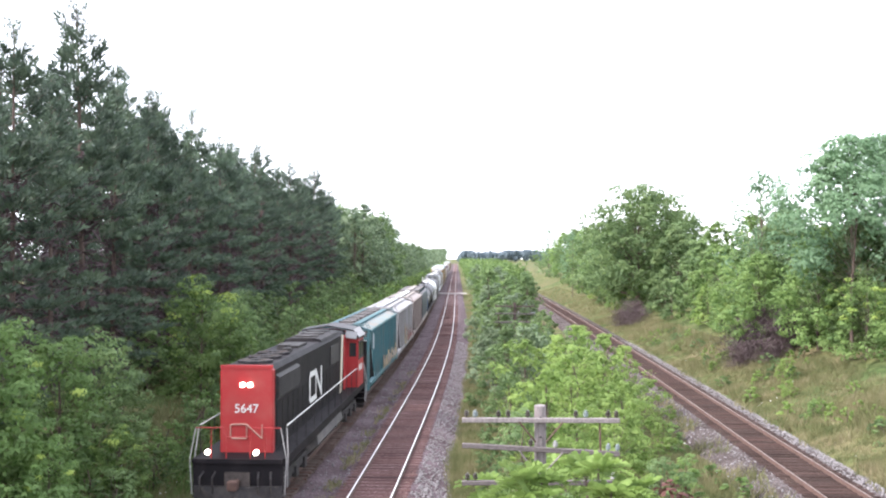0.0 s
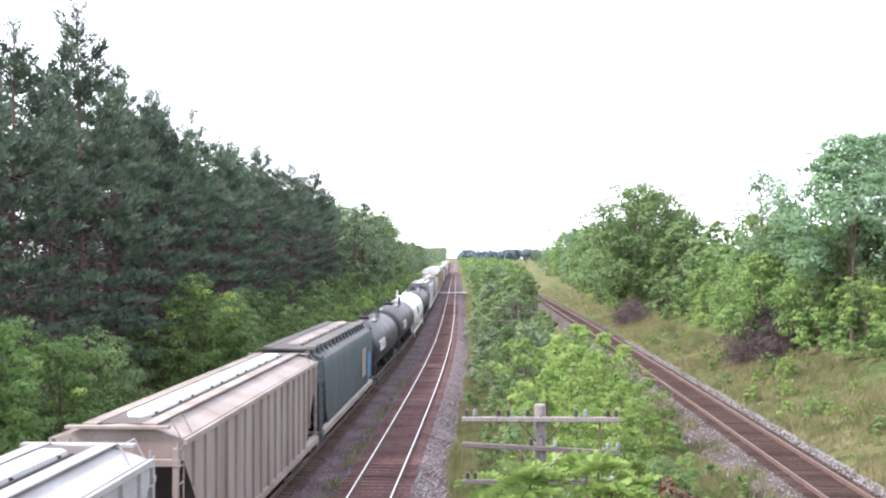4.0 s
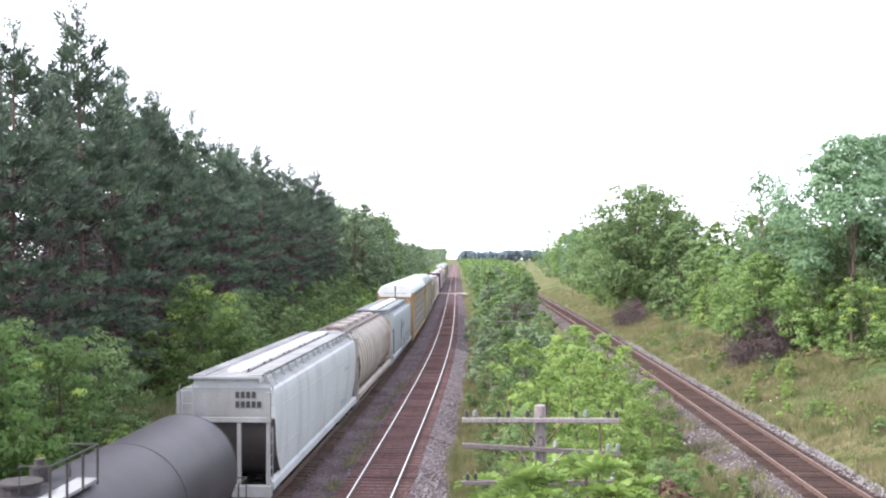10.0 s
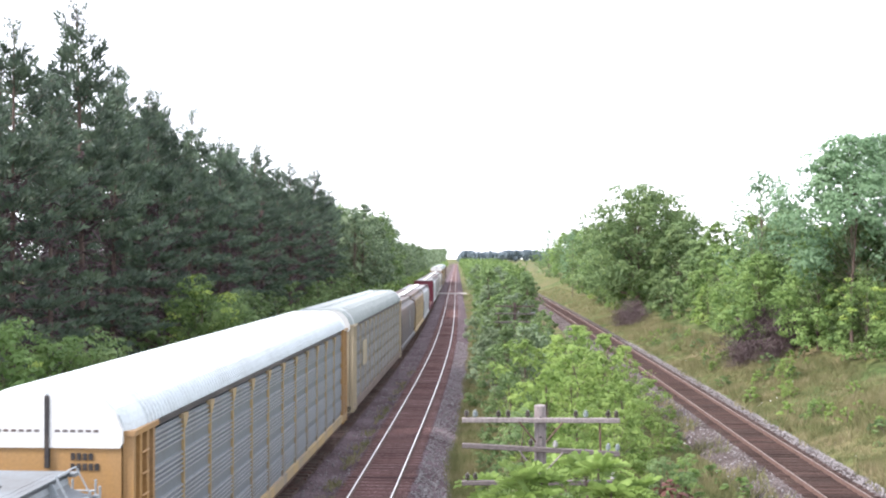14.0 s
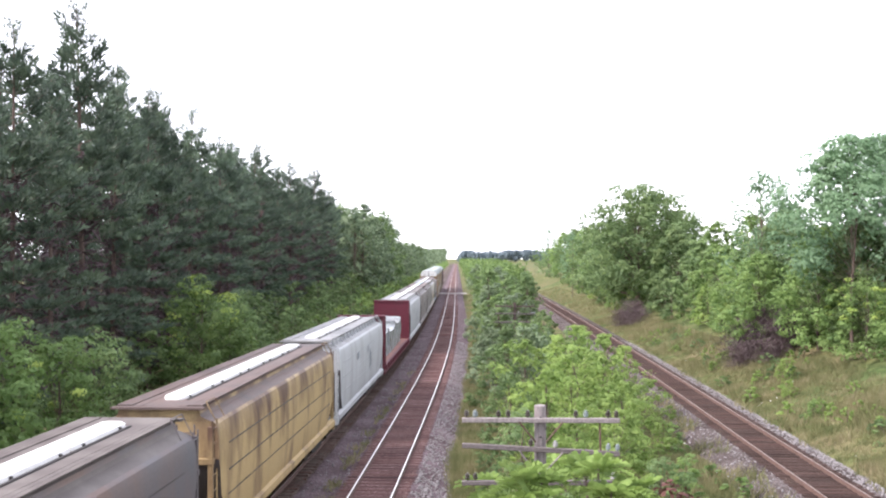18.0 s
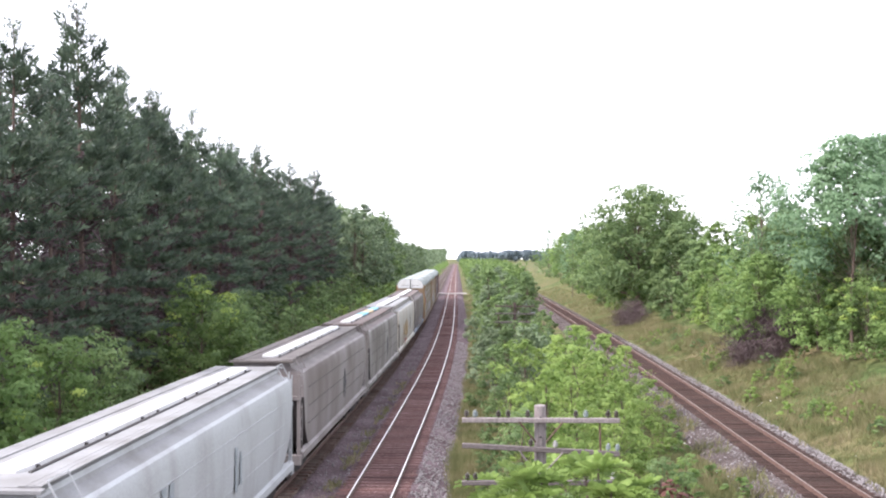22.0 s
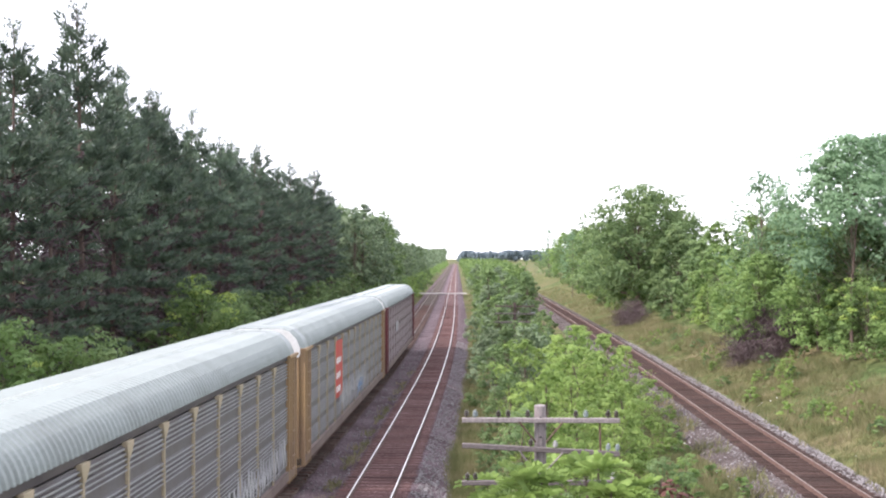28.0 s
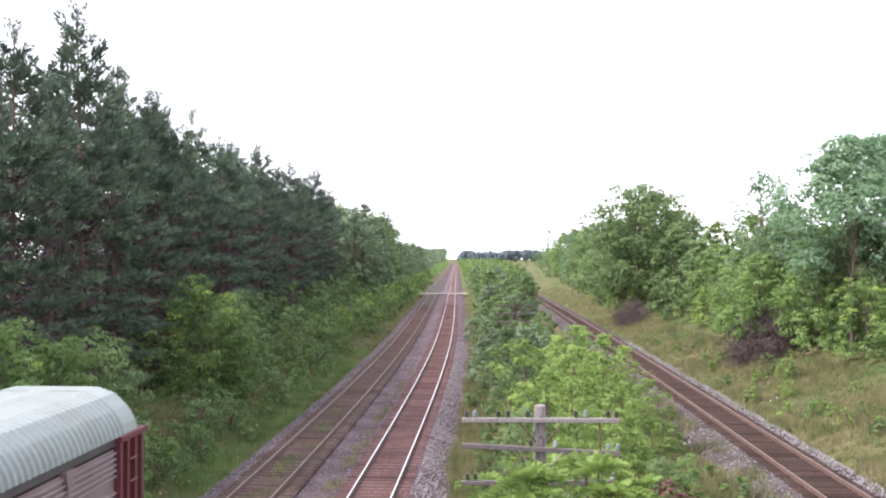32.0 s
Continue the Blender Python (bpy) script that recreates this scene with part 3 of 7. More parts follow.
    # running boards along the roof and across its ends
    for sx in (-1, 1):
        x0, x1 = (0.52, 0.86) if kind != "flow" else (0.7, 1.1)
        bm = bmesh.new()
        for q in range(3):
            w = (x1 - x0) / 3
            box(bm, *sorted((sx * (x0 + q * w + 0.006), sx * (x0 + (q + 1) * w - 0.006))), -half + 0.5, half - 0.5, zt + 0.005, zt + 0.035)
        rb = part("running_board", bm, roof, car)
        if kind == "flow":
            if sx > 0:
                part("roof_sheet", B((-0.46, 0.46, -half + 0.5, half - 0.5, zt - 0.02, zt + 0.006)), roof, car)
            part("roof_sheet", B((*sorted((sx * 0.47, sx * 0.69)), -half + 0.5, half - 0.5, zt - 0.02, zt + 0.012)), roof, car)
            if brackets:
                bm = bmesh.new()
                p = [(1.05, zt - 0.02), (1.1, zt - 0.02), (1.24, zt - 0.31), (1.06, zt - 0.26)]
                loft(bm, [[(sx * a, y, b) for a, b in p] for y in (-0.014, 0.014)])
                me = finish(bm, "board_bracket", paint)
                for y in np.linspace(-half + 1.2, half - 1.2, 15):
                    part("board_bracket", me, None, rb).location = (0, y, 0)
    for s in (-1, 1):
        part("end_board", B((-1.18, 1.18, *sorted((s * (half - 0.5), s * (half - 0.3))), zt - 0.06, zt + 0.0)), roof, car)
        # end frame
        bm = bmesh.new()
        for x in (-1.42, -0.5, 0.5, 1.42):
            box(bm, x - 0.06, x + 0.06, *sorted((s * (half - 0.2), s * (half - 0.08))), 1.0, (zt - 0.45) if abs(x) > 1 else z_cut)
        box(bm, -1.5, 1.5, *sorted((s * (half - 0.22), s * (half - 0.06))), z_cut - 0.06, z_cut + 0.08)
        fr = part("end_frame", bm, end_mat, car)
        part("end_sill", B((-1.52, 1.52, *sorted((s * (half - 0.3), s * half)), 0.82, 1.16)), end_mat, car)
        part("end_sheet", B((-1.4, 1.4, *sorted((s * (half - 0.5), s * (half - 0.43))), z_cut - 0.1, zt - 0.36)), end_mat, fr)
        ladder(car, 1.47, s * (half - 0.32), 1.1, zt - 0.3, end_mat, "x")
        ladder(car, s * 1.15, s * (half - 0.03), 1.1, zt - 0.2, end_mat, "y")
        bm = bmesh.new()
        tube(bm, [(1.45, s * (half - 0.5), zt - 0.35), (1.2, s * (half - 0.5), zt + 0.12), (1.2, s * (half - 1.3), zt + 0.12), (1.45, s * (half - 1.3), zt - 0.35)], 0.018, 5)
        part("grab_rail", bm, end_mat, car)
    if top >= 0:
        bm = bmesh.new()
        disc(bm, (-0.75, -half - 0.02, 2.6), 0.28, 0.04, 16, "y")
        part("brake_wheel", bm, M_BLACK, car)
    running_gear(car, half)
    return car


def tank_car(shell, r, paint, label, band=None, frame_mat=None, rail_mat=None, tower="rails", letter=None, walkway=False):
    """A tank car: barrel with dished heads, saddles, sill, side rails, dome platform with its rails and valves."""
    car = tagged(new("tank_car"), label, "tank car", group="cars of the freight train")
    half, zc = shell / 2, 1.02 + r
    frame_mat, rail_mat = frame_mat or M_BLACK, rail_mat or M_BLACK
    bm = bmesh.new()
    rings = []
    for y, s in [(-half, 0.05), (-half + 0.06, 0.45), (-half + 0.2, 0.75), (-half + 0.42, 0.93), (-half + 0.7, 1.0), (half - 0.7, 1.0), (half - 0.42, 0.93), (half - 0.2, 0.75), (half - 0.06, 0.45), (half, 0.05)]:
        rings.append([(r * s * math.cos(6.28319 * k / 40), y, zc + r * s * math.sin(6.28319 * k / 40)) for k in range(40)])
    loft(bm, rings)
    tank = part("barrel", bm, paint, car, smooth=True)
    for y in np.linspace(-half + 1.05, half - 0.75, 5):
        bm = bmesh.new()
        loft(bm, [[(q * math.cos(6.28319 * k / 40), yy, zc + q * math.sin(6.28319 * k / 40)) for k in range(40)] for yy, q in ((y - 0.025, r), (y - 0.02, r + 0.008), (y + 0.02, r + 0.008), (y + 0.025, r))], caps=False)
        part("weld_band", bm, band or paint, tank, smooth=True)
    if walkway:
        bm = bmesh.new()
        loft(bm, [[(q * math.cos(6.28319 * k / 40), yy, zc + q * math.sin(6.28319 * k / 40)) for k in range(40)] for yy, q in ((-half + 0.71, r), (-half + 0.72, r + 0.007), (-half + 0.98, r + 0.007), (-half + 0.99, r))], caps=False)
        part("grey_band", bm, P_ROOFGREY, tank, "broad grey band round the end of the barrel", smooth=True)
    part("center_sill", B((-0.32, 0.32, -half - 0.4, half + 0.4, 0.72, 1.05)), frame_mat, car)
    for s in (-1, 1):
        y = s * (half - 1.7)
        bm = bmesh.new()
        box(bm, -1.3, 1.3, y - 0.25, y + 0.25, 0.85, 1.3)
        loft(bm, [[(-1.38, yy, 1.3), (-1.2, yy, 1.9), (1.2, yy, 1.9), (1.38, yy, 1.3)] for yy in (y - 0.2, y + 0.2)])
        part("saddle", bm, frame_mat, car)
        part("end_platform", B((-1.5, 1.5, *sorted((s * (half - 0.5), s * (half + 0.5))), 0.98, 1.08)), frame_mat, car)
        bm = bmesh.new()
        yy = s * (half + 0.45)
        for x in (-1.45, 1.45):
            tube(bm, [(x, yy, 1.05), (x, yy, 2.05), (x, s * (half - 0.4), 2.05), (x, s * (half - 0.4), 1.05)], 0.022, 5)
        tube(bm, [(-1.45, yy, 2.05), (1.45, yy, 2.05)], 0.022, 5)
        part("end_rail", bm, rail_mat, car)
        ladder(car, 1.5, s * (half - 0.25), 0.55, 1.05, frame_mat, "x", n=3)
    for sx in (-1, 1):
        bm = bmesh.new()
        box(bm, *sorted((sx * 1.36, sx * 1.5)), -half + 0.4, half - 0.4, 0.96, 1.05)
        for y in np.linspace(-half + 1, half - 1, 8):
            tube(bm, [(sx * 0.3, y, 0.9), (sx * 1.45, y, 1.0)], 0.03, 5)
            if walkway:
                tube(bm, [(sx * 1.45, y, 1.0), (sx * (r - 0.06), y, zc - 0.4)], 0.03, 5)
        part("side_step", bm, rail_mat, car)
        if walkway:
            bm = bmesh.new()
            tube(bm, [(sx * (r + 0.07), y, zc - 0.15) for y in (-half + 0.9, half - 0.9)], 0.02, 5)
            part("hand_rail", bm, rail_mat, tank)
    zt = zc + r
    if tower == "rails":
        part("dome_platform", B((0.3, 0.75, -1.1, 1.1, zt - 0.1, zt - 0.04)), P_ROOFGREY, car, "pale grating beside the dome")
        bm = bmesh.new()
        for y in (-1.05, -0.35, 0.35, 1.05):
            tube(bm, [(0.75, y, zt - 0.15), (0.75, y, zt + 0.62)], 0.026, 5)
        tube(bm, [(0.75, -1.05, zt + 0.62), (0.75, 1.05, zt + 0.62)], 0.022, 5)
        for y in (-1.05, 1.05):
            tube(bm, [(0.75, y, zt + 0.62), (0.2, y, zt + 0.62), (0.2, y, zt - 0.02)], 0.022, 5)
        part("platform_rail", bm, rail_mat, car)
        a0 = radians(97)
        for y0, ln in ((-half + 1.0, 1.7), (-1.9, 0.5)):
            bm = bmesh.new()
            q = [((r + 0.012) * math.cos(t), zc + (r + 0.012) * math.sin(t)) for t in (a0 - 0.05, a0, a0 + 0.05)]
            loft(bm, [[(x, yy, zz) for x, zz in q] + [(x, yy, zz - 0.03) for x, zz in q[::-1]] for yy in (y0, y0 + ln)])
            part("walkway_strip", bm, P_DOORWHITE, tank, "pale painted strip on top of the barrel")
        bm = bmesh.new()
        disc(bm, (-0.15, -0.3, zt + 0.05), 0.36, 0.2, 16)
        disc(bm, (-0.15, -0.3, zt + 0.17), 0.4, 0.05, 16)
        part("manway", bm, frame_mat, car)
        bm = bmesh.new()
        disc(bm, (-0.2, 0.6, zt + 0.12), 0.18, 0.3, 12)
        disc(bm, (-0.2, 0.6, zt + 0.32), 0.1, 0.2, 10)
        part("valve", bm, frame_mat, car)
    elif tower == "stair":
        bm = bmesh.new()
        for y in (-1.3, -0.4, 0.5):
            for x in (-0.75, 0.1):
                tube(bm, [(x, y, zt - 0.2), (x, y, zt + 0.6)], 0.028, 5)
        for x in (-0.75, 0.1):
            for z in (0.32, 0.6):
                tube(bm, [(x, -1.3, zt + z), (x, 0.5, zt + z)], 0.025, 5)
        part("platform_rail", bm, rail_mat, car)
        part("dome_platform", B((-0.85, 0.75, -1.4, 1.2, zt - 0.05, zt + 0.0)), rail_mat, car)
        bm = bmesh.new()
        disc(bm, (0.2, -0.6, zt + 0.18), 0.4, 0.4, 16)
        part("manway", bm, rail_mat, car)
        bm = bmesh.new()
        disc(bm, (0.25, 0.9, zt + 0.16), 0.25, 0.36, 12)
        part("valve", bm, rail_mat, car)
    if letter:
        for y, z, w, h, m in letter:
            # upright open blocks that follow the barrel
            n = max(1, int(w / 0.5))
            bm = bmesh.new()
            st = 0.13 * h + 0.02
            curve = lambda z0, z1: [((r + 0.012) * math.cos(t), zc + (r + 0.012) * math.sin(t)) for t in np.linspace(math.asin(max(-1, min(1, (z0 - zc) / r))), math.asin(max(-1, min(1, (z1 - zc) / r))), 3)]
            for k in range(n):
                y0, lw = y + k * w / n, w / n * (0.8 if n > 1 else 1.0)
                cells = [(y0, y0 + lw, z, z + h)] if n == 1 or h < 0.5 else [(y0, y0 + st, z, z + h), (y0 + lw - st, y0 + lw, z, z + h), (y0 + st, y0 + lw - st, z + h - st, z + h), (y0 + st, y0 + lw - st, z, z + st)]
                for a, b, z0, z1 in cells:
                    q = curve(z0, z1)
                    loft(bm, [[(x, yy, zz) for x, zz in q] + [(x - 0.04, yy, zz) for x, zz in q[::-1]] for yy in (a, b)])
            tagged(part("lettering", bm, m, tank), "row of painted open blocks standing for lettering", kind="stuff")
    running_gear(car, half + 0.4, 2.0)
    return car


def autorack(length, metal, post, label, end_paint, door, roof_mat, sign=None, tall=5.78, graffiti=()):
    """An enclosed car carrier: corrugated panels between posts, rounded corrugated roof, end bays with ladders, clamshell doors."""
    car = tagged(new("autorack_car"), label, "autorack car", group="cars of the freight train")
    half = length / 2
    ze, zs = 5.0, 1.05
    bay = 1.35
    part("floor", B((-1.5, 1.5, -half, half, 0.8, zs)), M_BLACK, car)
    n = 12
    st = (length - 2 * bay) / n
    # one corrugated panel, shared
    zz, xx = [zs + 0.1], [1.52]
    z = zs + 0.1
    while z < ze - 0.3:
        for dz, dx in ((0.2, 0),) + ((0.015, 0.05), (0.035, 0.05), (0.015, 0), (0.04, 0)) * 5:
            z += dz
            zz.append(min(z, ze - 0.16))
            xx.append(1.52 + dx)
    bm = bmesh.new()
    out = [(x, q) for x, q in zip(xx, zz)]
    loft(bm, [[(x, yy, q) for x, q in out] + [(1.44, yy, zz[-1]), (1.44, yy, zz[0])] for yy in (0, st)])
    me = finish(bm, "side_panel", metal)
    # the crests of the ribs take a lighter paint than the panel
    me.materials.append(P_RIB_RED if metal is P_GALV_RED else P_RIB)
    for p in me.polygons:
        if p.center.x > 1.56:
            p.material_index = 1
    bm = bmesh.new()
    box(bm, 1.5, 1.588, -0.032, 0.032, zs, ze - 0.3)
    loft(bm, [[(1.5, -0.05, ze - 0.5), (1.6, -0.05, ze - 0.5), (1.6, 0.05, ze - 0.5), (1.5, 0.05, ze - 0.5)], [(1.5, -0.17, ze - 0.26), (1.62, -0.17, ze - 0.26), (1.62, 0.17, ze - 0.26), (1.5, 0.17, ze - 0.26)],
              [(1.5, -0.17, ze - 0.17), (1.62, -0.17, ze - 0.17), (1.62, 0.17, ze - 0.17), (1.5, 0.17, ze - 0.17)]])
    mp = finish(bm, "post", post)

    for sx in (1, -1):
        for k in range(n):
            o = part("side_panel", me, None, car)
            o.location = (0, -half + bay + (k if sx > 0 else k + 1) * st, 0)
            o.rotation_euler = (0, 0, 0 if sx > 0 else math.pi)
        for k in range(1, n):
            o = part("post", mp, None, car)
            o.location, o.rotation_euler = (0, -half + bay + k * st, 0), (0, 0, 0 if sx > 0 else math.pi)
        part("top_chord", B((*sorted((sx * 1.47, sx * 1.56)), -half + bay, half - bay, ze - 0.16, ze - 0.004)), P_DARKTONE, car, "dark recessed chord below the roof")
        part("side_sill", B((*sorted((sx * 1.45, sx * 1.63)), -half + 0.3, half - 0.3, zs - 0.2, zs + 0.1)), post if metal is P_GALV else P_SILL, car)
        for s in (-1, 1):
            y0, y1 = sorted((s * (half - bay), s * (half - 0.12)))
            bm = bmesh.new()
            box(bm, *sorted((sx * 1.44, sx * 1.5)), y0, y1, zs, ze - 0.05)
            for yy in (y0 + 0.07, y0 + 0.42, y1 - 0.42, y1 - 0.07):
                box(bm, *sorted((sx * 1.5, sx * 1.64)), yy - 0.06, yy + 0.06, zs - 0.3, ze - 0.05)
            bayp = part("end_bay", bm, end_paint, car)
            bm = bmesh.new()
            box(bm, *sorted((sx * 1.44, sx * 1.68)), y0 - 0.02, y1 + 0.12, ze - 0.1, ze + 0.0)
            part("cap_rail", bm, end_paint, bayp)
            bm = bmesh.new()
            for z in np.arange(zs + 0.1, ze - 0.3, 0.42):
                tube(bm, [(sx * 1.66, (y0 + y1) / 2 - 0.2, z), (sx * 1.66, (y0 + y1) / 2 + 0.2, z)], 0.022, 5)
            part("ladder", bm, end_paint, bayp)
    # roof
    h = tall - ze
    prof = resample([(1.57, ze), (1.55, ze + 0.14 * h), (1.42, ze + 0.5 * h), (1.12, ze + 0.86 * h), (0.8, ze + h), (0.0, ze + h)], 13)
    bm = bmesh.new()
    rings = []
    y = -half + 1.0
    k = 0
    while y < half - 1.0:
        rings.append(full_ring(prof, y, (0.0, 0.0, 0.055, 0.055)[k % 4]))
        y += (0.07, 0.03)[k % 2]
        k += 1
    loft(bm, rings)
    part("roof", bm, roof_mat, car, "pale rounded roof sheets with crosswise corrugations")
    for s in (-1, 1):
        bm = bmesh.new()
        sc = lambda f: [(x * f, z if z < ze + 0.01 else ze + (z - ze) * f) for x, z in prof]
        loft(bm, [full_ring(sc(1.015), s * (half - 1.02)), full_ring(sc(1.015), s * (half - 0.35)), full_ring(sc(0.94), s * (half - 0.12))])
        part("roof_end", bm, roof_mat, car)
        bm = bmesh.new()
        yb = s * (half - 0.1)
        for sx in (-1, 1):
            p = [(sx * 0.04, 4.68), (sx * 1.4, 4.68), (sx * 1.46, 4.78), (sx * 1.46, ze), (sx * 1.32, ze + 0.42 * h), (sx * 1.05, ze + 0.78 * h), (sx * 0.75, ze + 0.9 * h), (sx * 0.04, ze + 0.9 * h)]
            loft(bm, [[(a, yy, b) for a, b in p] for yy in (yb - 0.04 * s, yb + 0.06 * s)])
        d = part("clamshell_door", bm, door, car, "pale rounded upper end door")
        bm = bmesh.new()
        box(bm, -0.045, 0.045, *sorted((yb, yb + 0.08 * s)), 4.3, ze + 0.85 * h)
        part("door_gap", bm, M_BLACK, d)
        bm = bmesh.new()
        for sx in (-1, 1):
            for k in range(6):
                x0 = sx * (0.15 + 0.15 * k)
                box(bm, *sorted((x0, x0 + sx * 0.1)), *sorted((yb, yb + 0.066 * s)), 4.98, 5.03)
        tagged(part("lettering", bm, P_DARKGREY, d, "small dark stencilled line"), "small dark stencilled line", kind="stuff")
        part("lower_door", B((-1.42, 1.42, *sorted((s * (half - 0.2), s * (half - 0.08))), zs, 4.68)), end_paint, car)
        if s < 0:
            end_marks(car, -half + 0.07, 0.45, 4.45, M_BLACK, w=0.08, h=0.13)
        part("end_sill", B((-1.5, 1.5, *sorted((s * (half - 0.4), s * half)), 0.75, zs)), end_paint, car)
    if sign:
        sign(car, half, st)
    for y0, w, hh, m in graffiti:
        bm = bmesh.new()
        rnd = random.Random(int(y0 * 10))
        y = y0
        while y < y0 + w:
            q = rnd.uniform(0.25, 0.5)
            ribbon(bm, [(y, zs + 0.25 + rnd.uniform(0, 0.2)), (y + q * 0.4, zs + 0.3 + hh * rnd.uniform(0.7, 1)), (y + q, zs + 0.25 + hh * rnd.uniform(0.1, 0.5)), (y + q * 0.6, zs + 0.2 + hh * rnd.uniform(0.4, 0.8))], 0.1, 1.575)
            y += q * 1.1
        tagged(part("graffiti", bm, m, car), "spray-painted scrawl without legible letters", kind="stuff")
    running_gear(car, half, 2.6, 0.15)
    return car


def locomotive():
    red = material("loco_red", (0.3, 0.02, 0.022), 0.5, dark=0.8, scale=1.2, second=(0.3, 0.05, 0.045), second_amount=0.25)
    black = material("loco_black", (0.012, 0.0105, 0.0125), 0.6, spec=0.1, dark=0.75, scale=1.2, second=(0.026, 0.022, 0.024), second_amount=0.4, stretch=(1, 1, 0.4))
    roof_grey = material("loco_roof", (0.014, 0.012, 0.0145), 0.7, spec=0.25, dark=0.6, scale=2, second=(0.045, 0.04, 0.04))
    loco = tagged(new("locomotive"), "red-ended black diesel locomotive running long hood first", "locomotive", group="cars of the freight train")
    # frame and walkway
    bm = bmesh.new()
    loft(bm, [[(-1.5, y, 1.28), (1.5, y, 1.28), (1.53, y, 1.34), (1.53, y, 1.62), (-1.53, y, 1.62), (-1.53, y, 1.34)] for y in (-10.5, 10.5)])
    part("frame", bm, black, loco)
    for s in (-1, 1):
        part("pilot_sheet", B((-1.5, 1.5, *sorted((s * 10.5, s * 10.68)), 0.5, 1.5)), black, loco)
        part("anticlimber", B((-1.5, 1.5, *sorted((s * 10.5, s * 10.78)), 1.5, 1.64)), black, loco)
        bm = bmesh.new()
        loft(bm, [[(-1.5, s * 10.7, 0.75), (0, s * 11.0, 0.75), (1.5, s * 10.7, 0.75)] + [(1.5, s * 10.6, 0.75), (-1.5, s * 10.6, 0.75)],
                  [(-1.42, s * 10.75, 0.15), (0, s * 11.15, 0.15), (1.42, s * 10.75, 0.15), (1.42, s * 10.6, 0.15), (-1.42, s * 10.6, 0.15)]])
        part("snowplow", bm, M_BLACK, loco)
        for x in (-1.15, -0.75, 0.7, 1.1):
            bm = bmesh.new()
            tube(bm, [(x, s * 10.68, 1.2), (x * 1.05, s * 10.95, 1.05), (x * 1.05, s * 10.9, 0.55)], 0.035, 6)
            part("air_hose", bm, M_BLACK, loco, "black hanging air hose")
        part("coupler_pocket", B((-0.42, 0.42, *sorted((s * 10.66, s * 10.78)), 0.62, 1.2)), M_WHEEL, loco)
        c = part("coupler", ME_COUPLER, None, loco)
        c.location, c.rotation_euler = (0, s * 10.7, 0.9), (0, 0, 0 if s > 0 else math.pi)
        for sx in (-1, 1):
            for k in range(4):
                part("step", B((*sorted((sx * 1.1, sx * 1.54)), *sorted((s * 10.3, s * 10.62)), 0.35 + 0.32 * k, 0.39 + 0.32 * k)), M_BLACK, loco)
            bm = bmesh.new()
            tube(bm, [(sx * 1.55, s * 10.62, 0.45), (sx * 1.62, s * 10.64, 1.6), (sx * 1.42, s * 10.62, 2.65)], 0.021, 6)
            tube(bm, [(sx * 1.55, s * 10.2, 0.6), (sx * 1.58, s * 10.2, 1.6), (sx * 1.5, s * 10.0, 2.55)], 0.021, 6)
            part("grab_iron", bm, M_RAIL_PAINT, loco, "white bent grab iron beside the steps")
        bm = bmesh.new()
        tube(bm, [(-1.42, s * 10.62, 2.65), (-0.5, s * 10.64, 2.65), (-0.4, s * 10.64, 2.35), (0.4, s * 10.64, 2.35), (0.5, s * 10.64, 2.65), (1.42, s * 10.62, 2.65)], 0.02, 6)
        for x in (-0.9, -0.4, 0.4, 0.9):
            tube(bm, [(x, s * 10.63, 1.6), (x, s * 10.63, 2.6)], 0.02, 5)
        part("end_rail", bm, red, loco, "dull red end hand rail")
    # long hood
    bm = bmesh.new()
    hw = 0.9
    ring = lambda y, w=hw, t=4.56: [(-w, y, 1.62), (w, y, 1.62), (w, y, t - 0.16), (w - 0.14, y, t), (-w + 0.14, y, t), (-w, y, t - 0.16)]
    loft(bm, [ring(-9.35), ring(7.7)])
    hood = part("long_hood", bm, black, loco)
    bm = bmesh.new()
    loft(bm, [ring(-9.5, hw - 0.04, 4.54), ring(-9.47, hw + 0.01, 4.58), ring(-9.2, hw + 0.012, 4.58)])
    face = part("hood_end", bm, red, loco, "flat red end of the long hood")
    part("top_trim", B((-hw, hw, -9.52, -9.42, 4.48, 4.6)), red, face)
    # headlights, number and mark on the red end
    for x in (-0.13, 0.13):
        bm = bmesh.new()
        disc(bm, (x, -9.53, 3.93), 0.085, 0.07, 14, "y")
        part("headlight", bm, glowing("headlight_glow", (1.0, 0.93, 0.75), 5.0), face, "lit round headlight")
    for x in (-1.0, 0.62):
        bm = bmesh.new()
        disc(bm, (x, -10.72, 1.86), 0.085, 0.1, 14, "y")
        part("ditch_light", bm, glowing("ditch_light_glow", (1.0, 0.92, 0.72), 5.0), loco, "lit round ditch light")
    bm = bmesh.new()
    cu = bpy.data.curves.new("road_number", "FONT")
    cu.body, cu.size, cu.align_x, cu.extrude = "5647", 0.42, "CENTER", 0.006
    tmp = new("tmp_text", cu)
    me = bpy.data.meshes.new_from_object(tmp.evaluated_get(bpy.context.evaluated_depsgraph_get()))
    bpy.data.objects.remove(tmp)
    me.materials.clear()
    me.materials.append(M_WHITE)
    num = part("road_number", me, None, face, "white painted road number 5647")
    num.location, num.rotation_euler = (0.0, -9.515, 2.98), (radians(90), 0, 0)
    mark = [(0.9, 0.0), (0.9, 0.95), (0.1, 0.95), (0.0, 0.85), (0.0, 0.1), (0.1, 0.0), (0.9, 0.0), (0.9, 0.95), (1.75, 0.0), (1.75, 0.95)]
    bm = bmesh.new()
